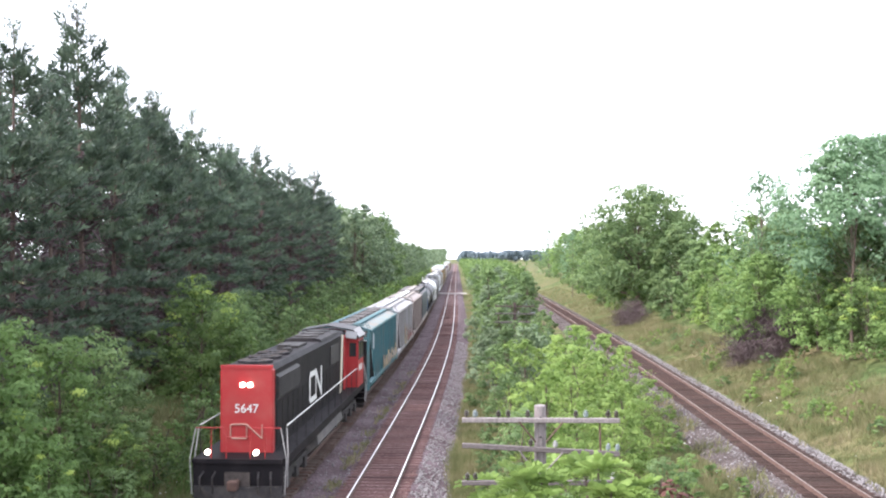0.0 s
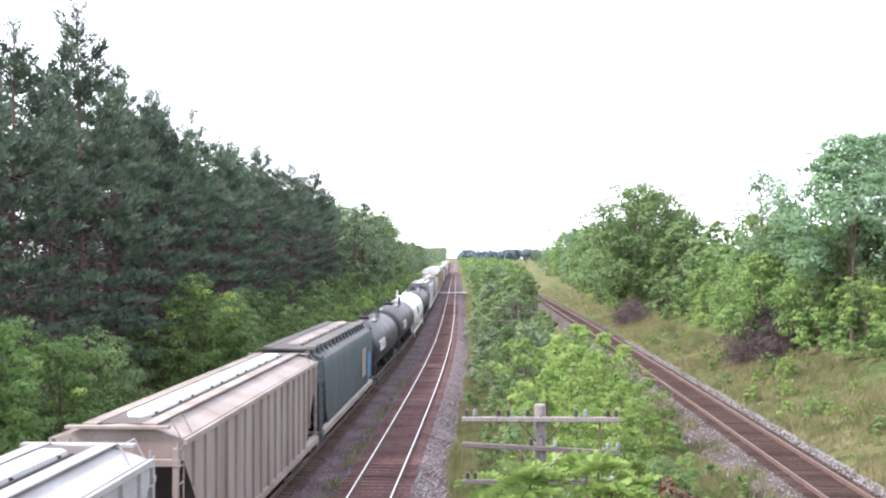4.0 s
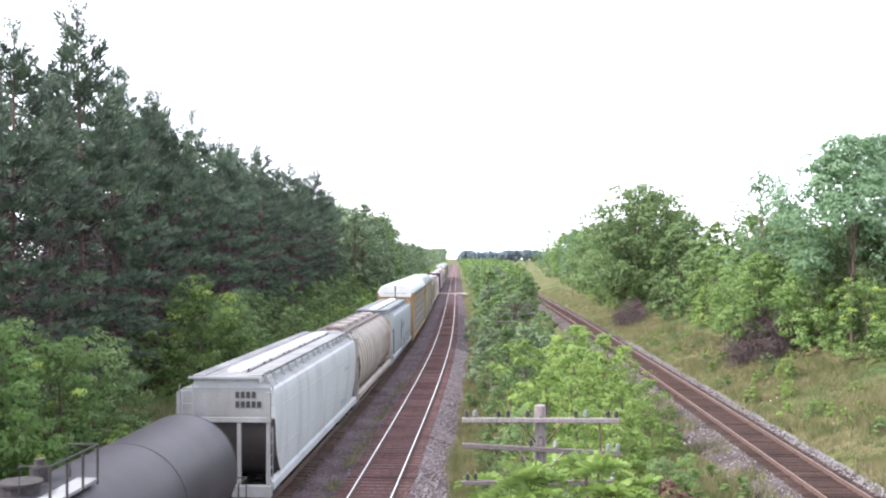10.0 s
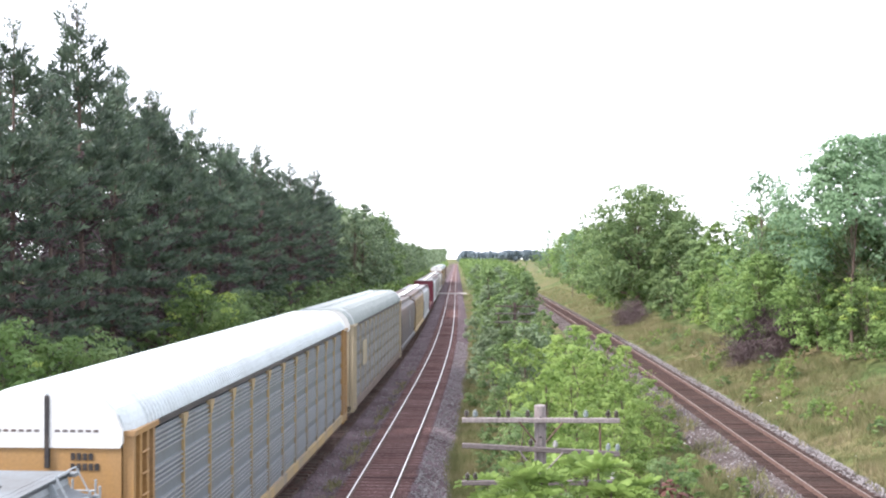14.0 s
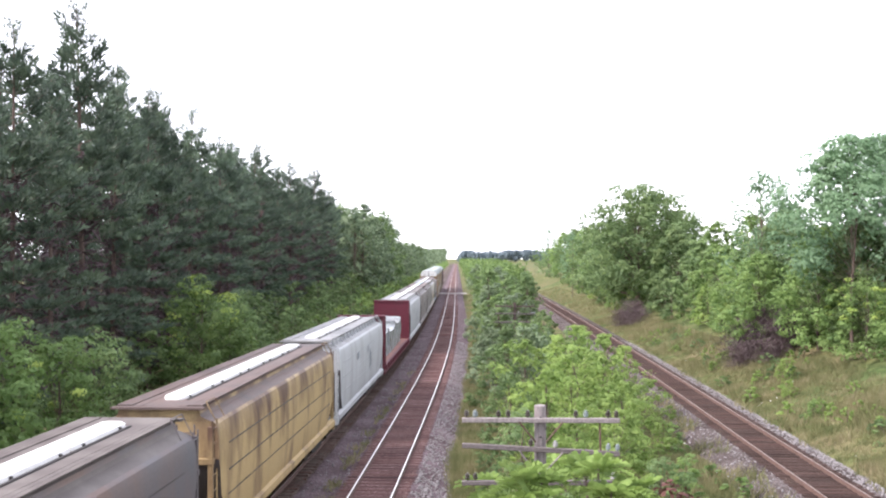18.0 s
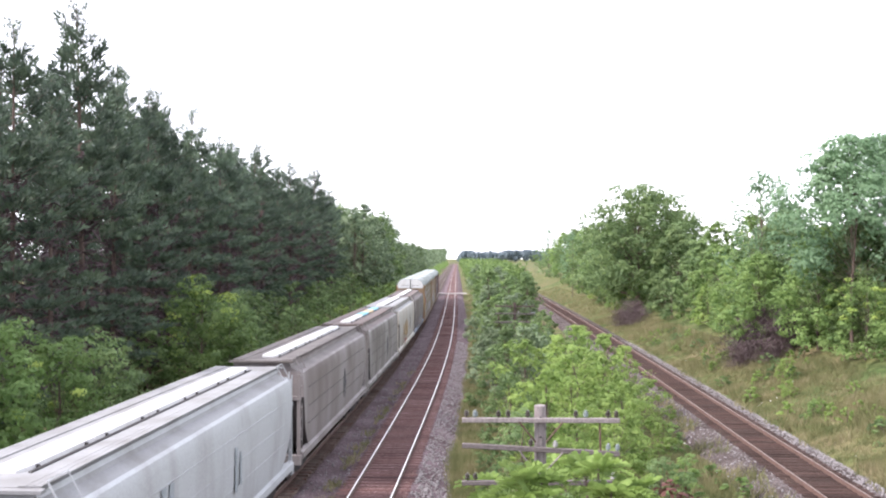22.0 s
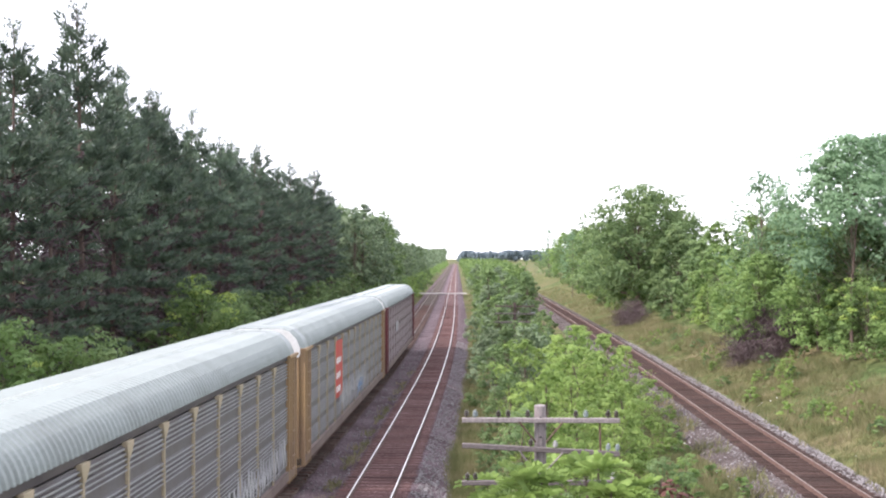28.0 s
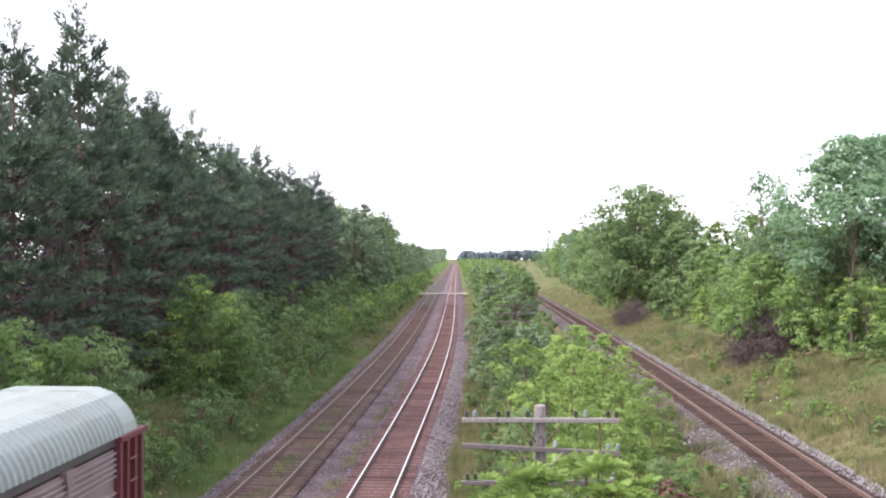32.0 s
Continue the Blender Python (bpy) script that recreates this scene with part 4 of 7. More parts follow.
    for k, ((a0, b0), (a1, b1)) in enumerate(zip(mark, mark[1:])):
        tube(bm, [(-0.55 + a0 * 0.62, -9.515, 2.1 + b0 * 0.5), (-0.55 + a1 * 0.62, -9.515, 2.1 + b1 * 0.5)], 0.03, 4)
    part("emblem", bm, material("faded_emblem", (0.36, 0.2, 0.16), 0.6, dark=0.8), face, "faded pale emblem of an open box and a slanted band")
    bm = bmesh.new()
    ribbon(bm, [(-2.6 + a * 1.55, 2.4 + b * 1.1) for a, b in mark], 0.22, hw + 0.02)
    part("emblem", bm, M_WHITE, hood, "large white emblem of an open box and a slanted band")
    # doors along the hood
    for k in range(16):
        y = -8.9 + k * 0.95
        part("hood_door", B((hw, hw + 0.018, y + 0.03, y + 0.92, 1.75, 3.2)), black, hood)
    # radiator section, grilles
    for sx in (-1, 1):
        bm = bmesh.new()
        loft(bm, [[(sx * hw, y, 3.3), (sx * (hw + 0.12), y, 3.4), (sx * (hw + 0.12), y, 4.12), (sx * hw, y, 4.22)] for y in (-9.0, -5.2)])
        rad = part("radiator_grille", bm, M_BLACK, hood)
        bm = bmesh.new()
        for z in np.arange(3.45, 4.1, 0.09):
            box(bm, *sorted((sx * (hw + 0.12), sx * (hw + 0.14))), -8.95, -5.25, z, z + 0.04)
        part("louvre", bm, roof_grey, rad)
        part("intake_grille", B((*sorted((sx * hw, sx * (hw + 0.05))), 2.6, 5.0, 3.3, 4.15)), M_BLACK, hood)
    for y in (-8.2, -6.7, -5.2):
        bm = bmesh.new()
        disc(bm, (0, y, 4.6), 0.62, 0.1, 20)
        disc(bm, (0, y, 4.66), 0.2, 0.05, 12)
        fan = part("cooling_fan", bm, roof_grey, hood)
        bm = bmesh.new()
        for a in range(8):
            tube(bm, [(0, y, 4.655), (0.58 * math.cos(a * 0.785), y + 0.58 * math.sin(a * 0.785), 4.655)], 0.02, 4)
        tagged(part("fan_grid", bm, M_WHEEL, fan), kind="stuff")
    bm = bmesh.new()
    loft(bm, [[(-0.85, y, 4.54), (0.85, y, 4.54), (0.8, y, 4.64), (0.55, y, 4.71), (-0.55, y, 4.71), (-0.8, y, 4.64)] for y in (0.6, 5.6)])
    part("brake_hatch", bm, roof_grey, hood)
    for y in (1.6, 3.1, 4.6):
        bm = bmesh.new()
        disc(bm, (0, y, 4.73), 0.55, 0.08, 18)
        part("cooling_fan", bm, M_BLACK, hood)
    bm = bmesh.new()
    box(bm, -0.45, 0.45, -2.6, -0.8, 4.54, 4.66)
    part("exhaust_box", bm, M_BLACK, hood)
    for x, y, r, h in ((0, -3.3, 0.28, 0.3), (0.3, -4.1, 0.2, 0.16)):
        bm = bmesh.new()
        disc(bm, (x, y, 4.62), r, h, 14)
        part("roof_vent", bm, M_BLACK, hood)
    # white slanting band and red panel at the cab end of the hood
    bm = bmesh.new()
    ribbon(bm, [(5.75, 1.75), (6.3, 4.1)], 0.62, hw + 0.02)
    part("slanting_band", bm, material("cream_band", (0.5, 0.46, 0.37), 0.55, dark=0.85), hood)
    part("red_panel", B((hw, hw + 0.03, 6.75, 7.7, 1.62, 4.35)), red, hood)
    # cab
    bm = bmesh.new()
    loft(bm, [[(-1.53, y, 1.62), (1.53, y, 1.62), (1.53, y, 4.15), (1.25, y, 4.5), (-1.25, y, 4.5), (-1.53, y, 4.15)] for y in (7.7, 9.75)])
    cab = part("cab", bm, red, loco, "red crew cab with dark windows")
    bm = bmesh.new()
    loft(bm, [[(-1.58, y, 4.1), (-1.28, y, 4.5), (0, y, 4.72), (1.28, y, 4.5), (1.58, y, 4.1), (1.6, y, 4.18), (1.3, y, 4.58), (0, y, 4.8), (-1.3, y, 4.58), (-1.6, y, 4.18)] for y in (7.55, 9.95)])
    part("cab_roof", bm, material("grimy_cab_roof", (0.05, 0.048, 0.052), 0.6, dark=0.8, scale=2), cab)
    for sx in (-1, 1):
        bm = bmesh.new()
        loft(bm, [[(sx * 1.3, y, 4.585), (sx * 1.6, y, 4.185), (sx * 1.61, y, 4.2), (sx * 1.31, y, 4.6)] for y in (7.6, 9.9)])
        part("roof_side", bm, M_RAIL_PAINT, cab, "pale painted slope of the cab roof")
    roof_pale = material("pale_roof_edge", (0.17, 0.17, 0.175), 0.6, dark=0.8, scale=2)
    for sx in (-1, 1):
        bm = bmesh.new()
        loft(bm, [[(sx * x, 7.56, 4.6 - 0.17 * x), (sx * x, 7.22, 4.3 - 0.12 * x), (sx * x, 7.22, 4.33 - 0.12 * x), (sx * x, 7.56, 4.72 - 0.17 * x)] for x in (0.93, 1.5)])
        part("roof_visor", bm, roof_pale, cab, "pale sloping front edge of the cab roof")
    for y0, y1 in ((7.85, 8.6), (8.75, 9.5)):
        w = part("window", B((1.53, 1.545, y0, y1, 3.1, 3.9)), M_GLASS, cab)
        bm = B((1.53, 1.57, y0 - 0.06, y1 + 0.06, 3.9, 3.96), (1.53, 1.57, y0 - 0.06, y1 + 0.06, 3.04, 3.1), (1.53, 1.57, y0 - 0.06, y0, 3.1, 3.9), (1.53, 1.57, y1, y1 + 0.06, 3.1, 3.9))
        part("window_frame", bm, M_BLACK, w)
    for x in (1.08, -1.32):
        part("window", B((x, x + 0.34, 7.685, 7.7, 3.2, 3.9)), M_GLASS, cab)
    bars(cab, 1.535, [(8.0 + 0.3 * k, 2.45, 0.22, 0.3) for k in range(4)], M_WHITE, "lettering", "faded pale blocks below the cab window")
    bm = bmesh.new()
    loft(bm, [[(-1.15, 9.75, 1.62), (1.15, 9.75, 1.62), (1.15, 9.75, 3.1), (0.8, 9.75, 3.35), (-0.8, 9.75, 3.35), (-1.15, 9.75, 3.1)],
              [(-0.95, 10.4, 1.62), (0.95, 10.4, 1.62), (0.95, 10.4, 2.7), (0.7, 10.4, 2.85), (-0.7, 10.4, 2.85), (-0.95, 10.4, 2.7)]])
    part("nose", bm, red, loco)
    # side hand rails
    for sx in (-1, 1):
        bm = bmesh.new()
        tube(bm, [(sx * 1.48, y, 2.62) for y in (-9.9, 7.5)], 0.02, 6)
        part("side_rail", bm, M_WHITE, loco, "white side hand rail")
        for y in np.linspace(-9.9, 7.4, 11):
            bm = bmesh.new()
            tube(bm, [(sx * 1.48, y, 1.6), (sx * 1.48, y, 2.62)], 0.017, 5)
            part("stanchion", bm, M_BLACK, loco)
    bm = bmesh.new()
    loft(bm, [[(-1.35, y, 1.28), (1.35, y, 1.28), (1.4, y, 0.75), (1.0, y, 0.35), (-1.0, y, 0.35), (-1.4, y, 0.75)] for y in (-3.4, 3.2)])
    part("fuel_tank", bm, material("dusty_tank", (0.1, 0.095, 0.095), 0.7, scale=2, second=(0.2, 0.18, 0.17)), loco)
    for y in (-7.0, 6.9):
        add_bogie(loco, y, (-1.65, 0.0, 1.65))
        bm = bmesh.new()
        for sx in (-1, 1):
            box(bm, *sorted((sx * 0.98, sx * 1.2)), y - 2.3, y + 2.3, 0.5, 0.85)
            for a in (-1.65, 0, 1.65):
                box(bm, *sorted((sx * 1.0, sx * 1.28)), y + a - 0.24, y + a + 0.24, 0.3, 0.7)
        part("truck_frame", bm, M_BLACK, loco)
    return loco


def bulkhead_flat(length):
    maroon = material("maroon_paint", (0.085, 0.008, 0.02), 0.6, dark=0.75, scale=1.5, second=(0.065, 0.012, 0.02), second_amount=0.4)
    car = tagged(new("bulkhead_flat_car"), "maroon bulkhead flat car carrying loads wrapped in plastic", "flat car", group="cars of the freight train")
    half = length / 2
    part("deck", B((-1.42, 1.42, -half + 0.2, half - 0.2, 1.1, 1.26)), material("worn_deck", (0.26, 0.12, 0.1), 0.85, scale=2, second=(0.16, 0.1, 0.09)), car)
    for sx in (-1, 1):
        bm = bmesh.new()
        box(bm, *sorted((sx * 1.42, sx * 1.54)), -half + 0.1, half - 0.1, 0.78, 1.3)
        part("side_sill", bm, maroon, car)
        for k in range(14):
            y = -half + 1.2 + k * (length - 2.4) / 13
            part("stake_pocket", B((*sorted((sx * 1.54, sx * 1.62)), y - 0.09, y + 0.09, 0.95, 1.28)), maroon, car)
    part("center_sill", B((-0.35, 0.35, -half, half, 0.55, 1.1)), maroon, car)
    for s in (-1, 1):
        y0, y1 = sorted((s * (half - 0.75), s * (half - 0.55)))
        bk = part("bulkhead", B((-1.52, 1.52, y0, y1, 1.26, 4.5)), maroon, car, "tall plain maroon bulkhead")
        bm = bmesh.new()
        for x in (-1.4, -0.7, 0, 0.7, 1.4):
            box(bm, x - 0.08, x + 0.08, *sorted((s * (half - 0.55), s * (half - 0.2))), 1.2, 4.45)
        box(bm, -1.54, 1.54, *sorted((s * (half - 0.8), s * (half - 0.18))), 4.42, 4.54)
        part("bulkhead_brace", bm, maroon, bk)
        ladder(car, 1.55, s * (half - 0.4), 1.1, 4.4, maroon, "x")
        part("end_sill", B((-1.5, 1.5, *sorted((s * (half - 0.35), s * half)), 0.75, 1.28)), maroon, car)
    running_gear(car, half)
    return car


def wrapped_bundle(k, length, width, height):
    """A stack of boards in crumpled white plastic."""
    bm = bmesh.new()
    ny, ring = 26, []
    for i in range(ny + 1):
        y = -length / 2 + length * i / ny
        pts = []
        for a in range(36):
            t = a / 36 * 4
            s, f = int(t), t - int(t)
            c = [(-1, 0), (1, 0), (1, 1), (-1, 1)]
            p0, p1 = c[s], c[(s + 1) % 4]
            x, z = p0[0] + (p1[0] - p0[0]) * f, p0[1] + (p1[1] - p0[1]) * f
            r = noise.noise(Vector((x * 1.3 + k * 7, y * 0.9, z * 1.7))) * 0.12 + noise.noise(Vector((x * 4 + k, y * 3.1, z * 4.3))) * 0.03
            sag = (-0.1 * math.sin(math.pi * i / ny) + 0.012 * math.sin(i * 0.7 + k * 2)) * (z > 0.9) + (0.07 if z > 0.9 and i in (0, ny) else 0)
            pts.append((x * (width / 2 + r), y + noise.noise(Vector((x, z * 2, i * 3.1 + k))) * 0.05, max(0.0, z * (height + r + sag * height))))
        ring.append(pts)
    loft(bm, ring)
    ob = new("wrapped_load", finish(bm, "wrapped_load", M_WRAP))
    return tagged(ob, "load wrapped in crumpled silvery plastic on the flat car", "freight load", group="loads on the flat car")


M_WRAP = material("crumpled_white_plastic", (0.25, 0.268, 0.278), 0.25, dark=0.8, scale=2.5, fine=7, bump=0.9, second=(0.17, 0.185, 0.2))


def paint(name, colour, dirt, amount=0.5, rough=0.6, scale=1.1, stretch=(1, 1, 0.35), spec=0.4, drip=None):
    colour, dirt = tuple(c * 0.7 for c in colour), tuple(c * 0.7 for c in dirt)
    return material(name, colour, rough, dark=0.87, scale=scale, second=dirt, second_amount=amount, stretch=stretch, bump=0.04, fine=16, spec=spec, drip=drip)


STREAKS = (0.36, 0.36, 0.16)
BLOTCHES = (0.9, 0.9, 0.3)
P_TEAL = paint("teal_paint", (0.05, 0.16, 0.185), (0.11, 0.15, 0.15), 0.42)
P_GREY = paint("light_grey_paint", (0.4, 0.395, 0.405), (0.28, 0.26, 0.255), 0.5, scale=1.4, stretch=STREAKS)
P_TAN = paint("tan_paint", (0.33, 0.28, 0.26), (0.24, 0.18, 0.16), 0.55)
P_SLATE = paint("slate_paint", (0.05, 0.078, 0.092), (0.11, 0.1, 0.098), 0.4)
P_BLACKTANK = paint("satin_black_paint", (0.026, 0.023, 0.031), (0.045, 0.04, 0.05), 0.4, 0.45, spec=0.25)
P_GREYTANK = paint("dull_black_paint", (0.03, 0.027, 0.036), (0.05, 0.045, 0.056), 0.5, 0.48, spec=0.25)
P_WHITETANK = paint("clean_white_paint", (0.8, 0.8, 0.8), (0.68, 0.68, 0.68), 0.3, 0.35)
P_OFFWHITE = paint("grimy_white_paint", (0.48, 0.5, 0.52), (0.37, 0.375, 0.38), 0.42)
P_BUFF = paint("dusty_buff_paint", (0.35, 0.305, 0.275), (0.23, 0.18, 0.155), 0.52)
P_BLUEGREY = paint("pale_blue_grey_paint", (0.34, 0.38, 0.41), (0.28, 0.3, 0.31), 0.4)
P_DARKGREY = paint("weathered_dark_grey_paint", (0.115, 0.115, 0.13), (0.17, 0.115, 0.1), 0.4, scale=1.4, stretch=STREAKS, drip=(2.4, 4.3, 0.12))
P_YELLOW = paint("faded_yellow_paint", (0.46, 0.335, 0.16), (0.12, 0.066, 0.044), 0.3, scale=1.3, stretch=BLOTCHES, drip=(2.3, 4.3, 0.24))
P_BROWNGREY = paint("brown_streaked_grey_paint", (0.3, 0.275, 0.275), (0.15, 0.12, 0.115), 0.42, scale=1.4, stretch=STREAKS, drip=(2.4, 4.3, 0.12))
P_STAINED = paint("stained_grey_paint", (0.33, 0.315, 0.305), (0.115, 0.095, 0.088), 0.45, scale=1.5, stretch=STREAKS, drip=(2.4, 4.3, 0.12))
P_BEIGE = paint("pale_beige_paint", (0.47, 0.46, 0.43), (0.4, 0.33, 0.22), 0.4)
P_SOOT = paint("sooty_roof_paint", (0.1, 0.082, 0.078), (0.165, 0.145, 0.135), 0.5)
P_RUSTROOF = paint("rust_brown_roof", (0.13, 0.085, 0.075), (0.085, 0.065, 0.062), 0.5)
P_DUSTCREAM = paint("dusty_cream_paint", (0.4, 0.36, 0.32), (0.3, 0.235, 0.195), 0.48)
P_PINKHATCH = paint("dusty_pinkish_hatch", (0.34, 0.31, 0.285), (0.24, 0.19, 0.165), 0.5)
P_TEALDUST = paint("dust_covered_teal_paint", (0.2, 0.25, 0.245), (0.3, 0.22, 0.17), 0.52)
# dark tone for shaded hopper ends, also used on seams and chords
P_DARKTONE = paint("shade_and_seam_dark", (0.06, 0.052, 0.055), (0.11, 0.095, 0.092), 0.5)
P_ROOFBLUE = paint("dusty_blue_grey_roof", (0.2, 0.225, 0.245), (0.14, 0.145, 0.15), 0.45)
P_ROOFGREY = paint("dusty_roof_grey", (0.29, 0.295, 0.305), (0.2, 0.195, 0.195), 0.5)
P_ORANGE = paint("orange_yellow_paint", (0.4, 0.23, 0.085), (0.3, 0.2, 0.12), 0.45)
P_TANEND = paint("tan_ochre_paint", (0.36, 0.24, 0.125), (0.27, 0.18, 0.12), 0.5)
P_POST = paint("dull_ochre_posts", (0.44, 0.32, 0.16), (0.25, 0.22, 0.19), 0.5)
P_MAROON = paint("maroon_end_paint", (0.14, 0.03, 0.038), (0.1, 0.04, 0.04), 0.4)
P_GALV = paint("galvanised_panels", (0.185, 0.205, 0.23), (0.16, 0.155, 0.155), 0.5, 0.45)
P_GALV_WARM = paint("dusty_galvanised_panels", (0.155, 0.148, 0.152), (0.125, 0.1, 0.09), 0.55, 0.5)
P_GALV_RED = paint("rust_dusted_panels", (0.25, 0.195, 0.2), (0.19, 0.14, 0.14), 0.6, 0.5)
P_HATCH = paint("dulled_white_hatch_paint", (0.66, 0.66, 0.66), (0.52, 0.51, 0.5), 0.45)
P_RUSTGREY = paint("rusty_dark_grey_paint", (0.24, 0.225, 0.23), (0.11, 0.08, 0.07), 0.5, scale=1.5, stretch=STREAKS, drip=(2.4, 4.3, 0.12))
P_ROOFDULL = paint("dull_white_roof_sheets", (0.285, 0.325, 0.318), (0.24, 0.27, 0.262), 0.4, 0.5)
P_BLUESILL = paint("faded_blue_sill", (0.16, 0.22, 0.32), (0.3, 0.31, 0.33), 0.5)
P_RIB = paint("lighter_ribs", (0.36, 0.37, 0.38), (0.26, 0.25, 0.24), 0.5, 0.45)
P_RIB_RED = paint("pinkish_ribs", (0.31, 0.26, 0.265), (0.24, 0.18, 0.18), 0.5, 0.5)
P_SILL = paint("rusty_grey_sill", (0.22, 0.17, 0.15), (0.13, 0.09, 0.08), 0.5)
P_CREAM = paint("cream_posts", (0.46, 0.39, 0.27), (0.36, 0.3, 0.21), 0.45)
P_ROOFWHITE = paint("white_roof_sheets", (0.6, 0.66, 0.69), (0.52, 0.56, 0.58), 0.35, 0.5)
P_DOORWHITE = paint("white_door_sheets", (0.74, 0.75, 0.75), (0.6, 0.6, 0.58), 0.35)
G_RED = paint("red_spray", (0.3, 0.07, 0.055), (0.25, 0.12, 0.09), 0.5)
G_YELLOW = paint("yellow_spray", (0.43, 0.34, 0.18), (0.38, 0.28, 0.15), 0.5)
G_ORANGE = paint("faded_orange_spray", (0.42, 0.25, 0.13), (0.44, 0.38, 0.28), 0.55)
G_PALE = paint("pale_spray", (0.5, 0.5, 0.5), (0.3, 0.3, 0.34), 0.4)
G_BLUE = paint("blue_spray", (0.06, 0.2, 0.42), (0.1, 0.2, 0.3), 0.3)
G_DARK = paint("dark_spray", (0.13, 0.14, 0.145), (0.22, 0.235, 0.24), 0.45)
TARP_BLUE = paint("blue_hatch_paint", (0.16, 0.42, 0.52), (0.25, 0.5, 0.55), 0.4)
TARP_BUFF = paint("buff_hatch_paint", (0.5, 0.38, 0.2), (0.45, 0.36, 0.24), 0.4)


def graffiti(car, x, y0, w, z, h, mats, seed, thick=0.16, label="spray-painted scrawl without legible letters"):
    """Overlapping strokes and patches of spray paint, higher in places, with no letters in them."""
    rnd = random.Random(seed)
    for m in mats:
        bm = bmesh.new()
        y = y0 + rnd.uniform(0, 0.5)
        while y < y0 + w:
            top = h * (0.45 + 0.55 * abs(math.sin(y * 1.3 + seed)))
            pts = [(y + rnd.uniform(-0.3, 0.5), z + top * rnd.uniform(0, 0.3))]
            for _ in range(rnd.randint(2, 5)):
                pts.append((pts[-1][0] + rnd.uniform(-0.35, 0.55), z + top * rnd.uniform(0.05, 1.0)))
            ribbon(bm, pts, thick * rnd.uniform(0.4, 1.5), x + rnd.uniform(0, 0.004))
            y += rnd.uniform(0.25, 0.8)
        tagged(part("graffiti", bm, m, car), label, kind="stuff")
        x += 0.006


def red_sign(car, half, st):
    y0, w = -half + 1.35 + 3 * st + 0.06, st - 0.12
    bd = part("sign_panel", B((1.572, 1.584, y0, y0 + w, 2.1, 4.62)), paint("sign_red", (0.5, 0.055, 0.04), (0.42, 0.1, 0.08), 0.4), car, "red panel with three white bars of writing")
    for z, n in ((3.6, 7), (2.95, 6), (2.35, 6)):
        bm = bmesh.new()
        for k in range(n):
            box(bm, 1.584, 1.59, y0 + 0.2 + k * 0.2, y0 + 0.34 + k * 0.2, z, z + 0.26)
        part("lettering", bm, M_WHITE, bd)


def shield_sign(car, half, st):
    y0 = -half + 1.35 + 1 * st + 0.35
    w = 1.35
    bd = part("sign_panel", B((1.568, 1.59, y0, y0 + w, 1.6, 4.6)), P_CREAM, car, "buff panel with a blue and striped shield shape")
    blue, red = paint("emblem_blue", (0.06, 0.09, 0.25), (0.1, 0.12, 0.25), 0.3), paint("emblem_red", (0.42, 0.08, 0.07), (0.36, 0.1, 0.08), 0.3)
    bm = bmesh.new()
    p = [(0.1, 3.45), (0.06, 4.2), (0.3, 4.4), (0.5 * w, 4.3), (w - 0.3, 4.4), (w - 0.06, 4.2), (w - 0.1, 3.45)]
    loft(bm, [[(x, y0 + a, z) for a, z in p] for x in (1.59, 1.602)])
    em = part("emblem", bm, blue, bd)
    for z in (3.95, 3.62):
        part("writing_bar", B((1.602, 1.607, y0 + 0.22, y0 + w - 0.22, z, z + 0.2)), M_WHITE, em, "white bar standing for writing")
    for k in range(5):
        a = 0.14 + k * (w - 0.28 - 0.13) / 4
        part("emblem_stripe", B((1.59, 1.6, y0 + a, y0 + a + 0.13, 2.35 + 0.22 * abs(k - 2), 3.43)), red, bd)


def white_plate(y_off, z0, w, h, mat=None):
    def put(car, half, st):
        part("sign_panel", B((1.575, 1.6, -half + y_off, -half + y_off + w, z0, z0 + h)), mat or G_PALE, car, "small pale plate on the side")
    return put


def diamond(car, x, y, z, s, mat):
    bm = bmesh.new()
    ribbon(bm, [(y, z - s), (y - s * 0.6, z), (y, z + s), (y + s * 0.6, z), (y, z - s)], 0.1, x)
    ribbon(bm, [(y - 0.15, z - 0.2), (y + 0.12, z + 0.25), (y + 0.12, z - 0.2)], 0.08, x + 0.002)
    tagged(part("emblem", bm, mat, car), "outlined diamond emblem", kind="stuff")


TRAIN = []   # (thing, distance of its middle along the track at the start)


def add(car, front, rear, dx=0.0, dz=0.0):
    TRAIN.append((car, (front + rear) / 2, dx, dz))
    return car


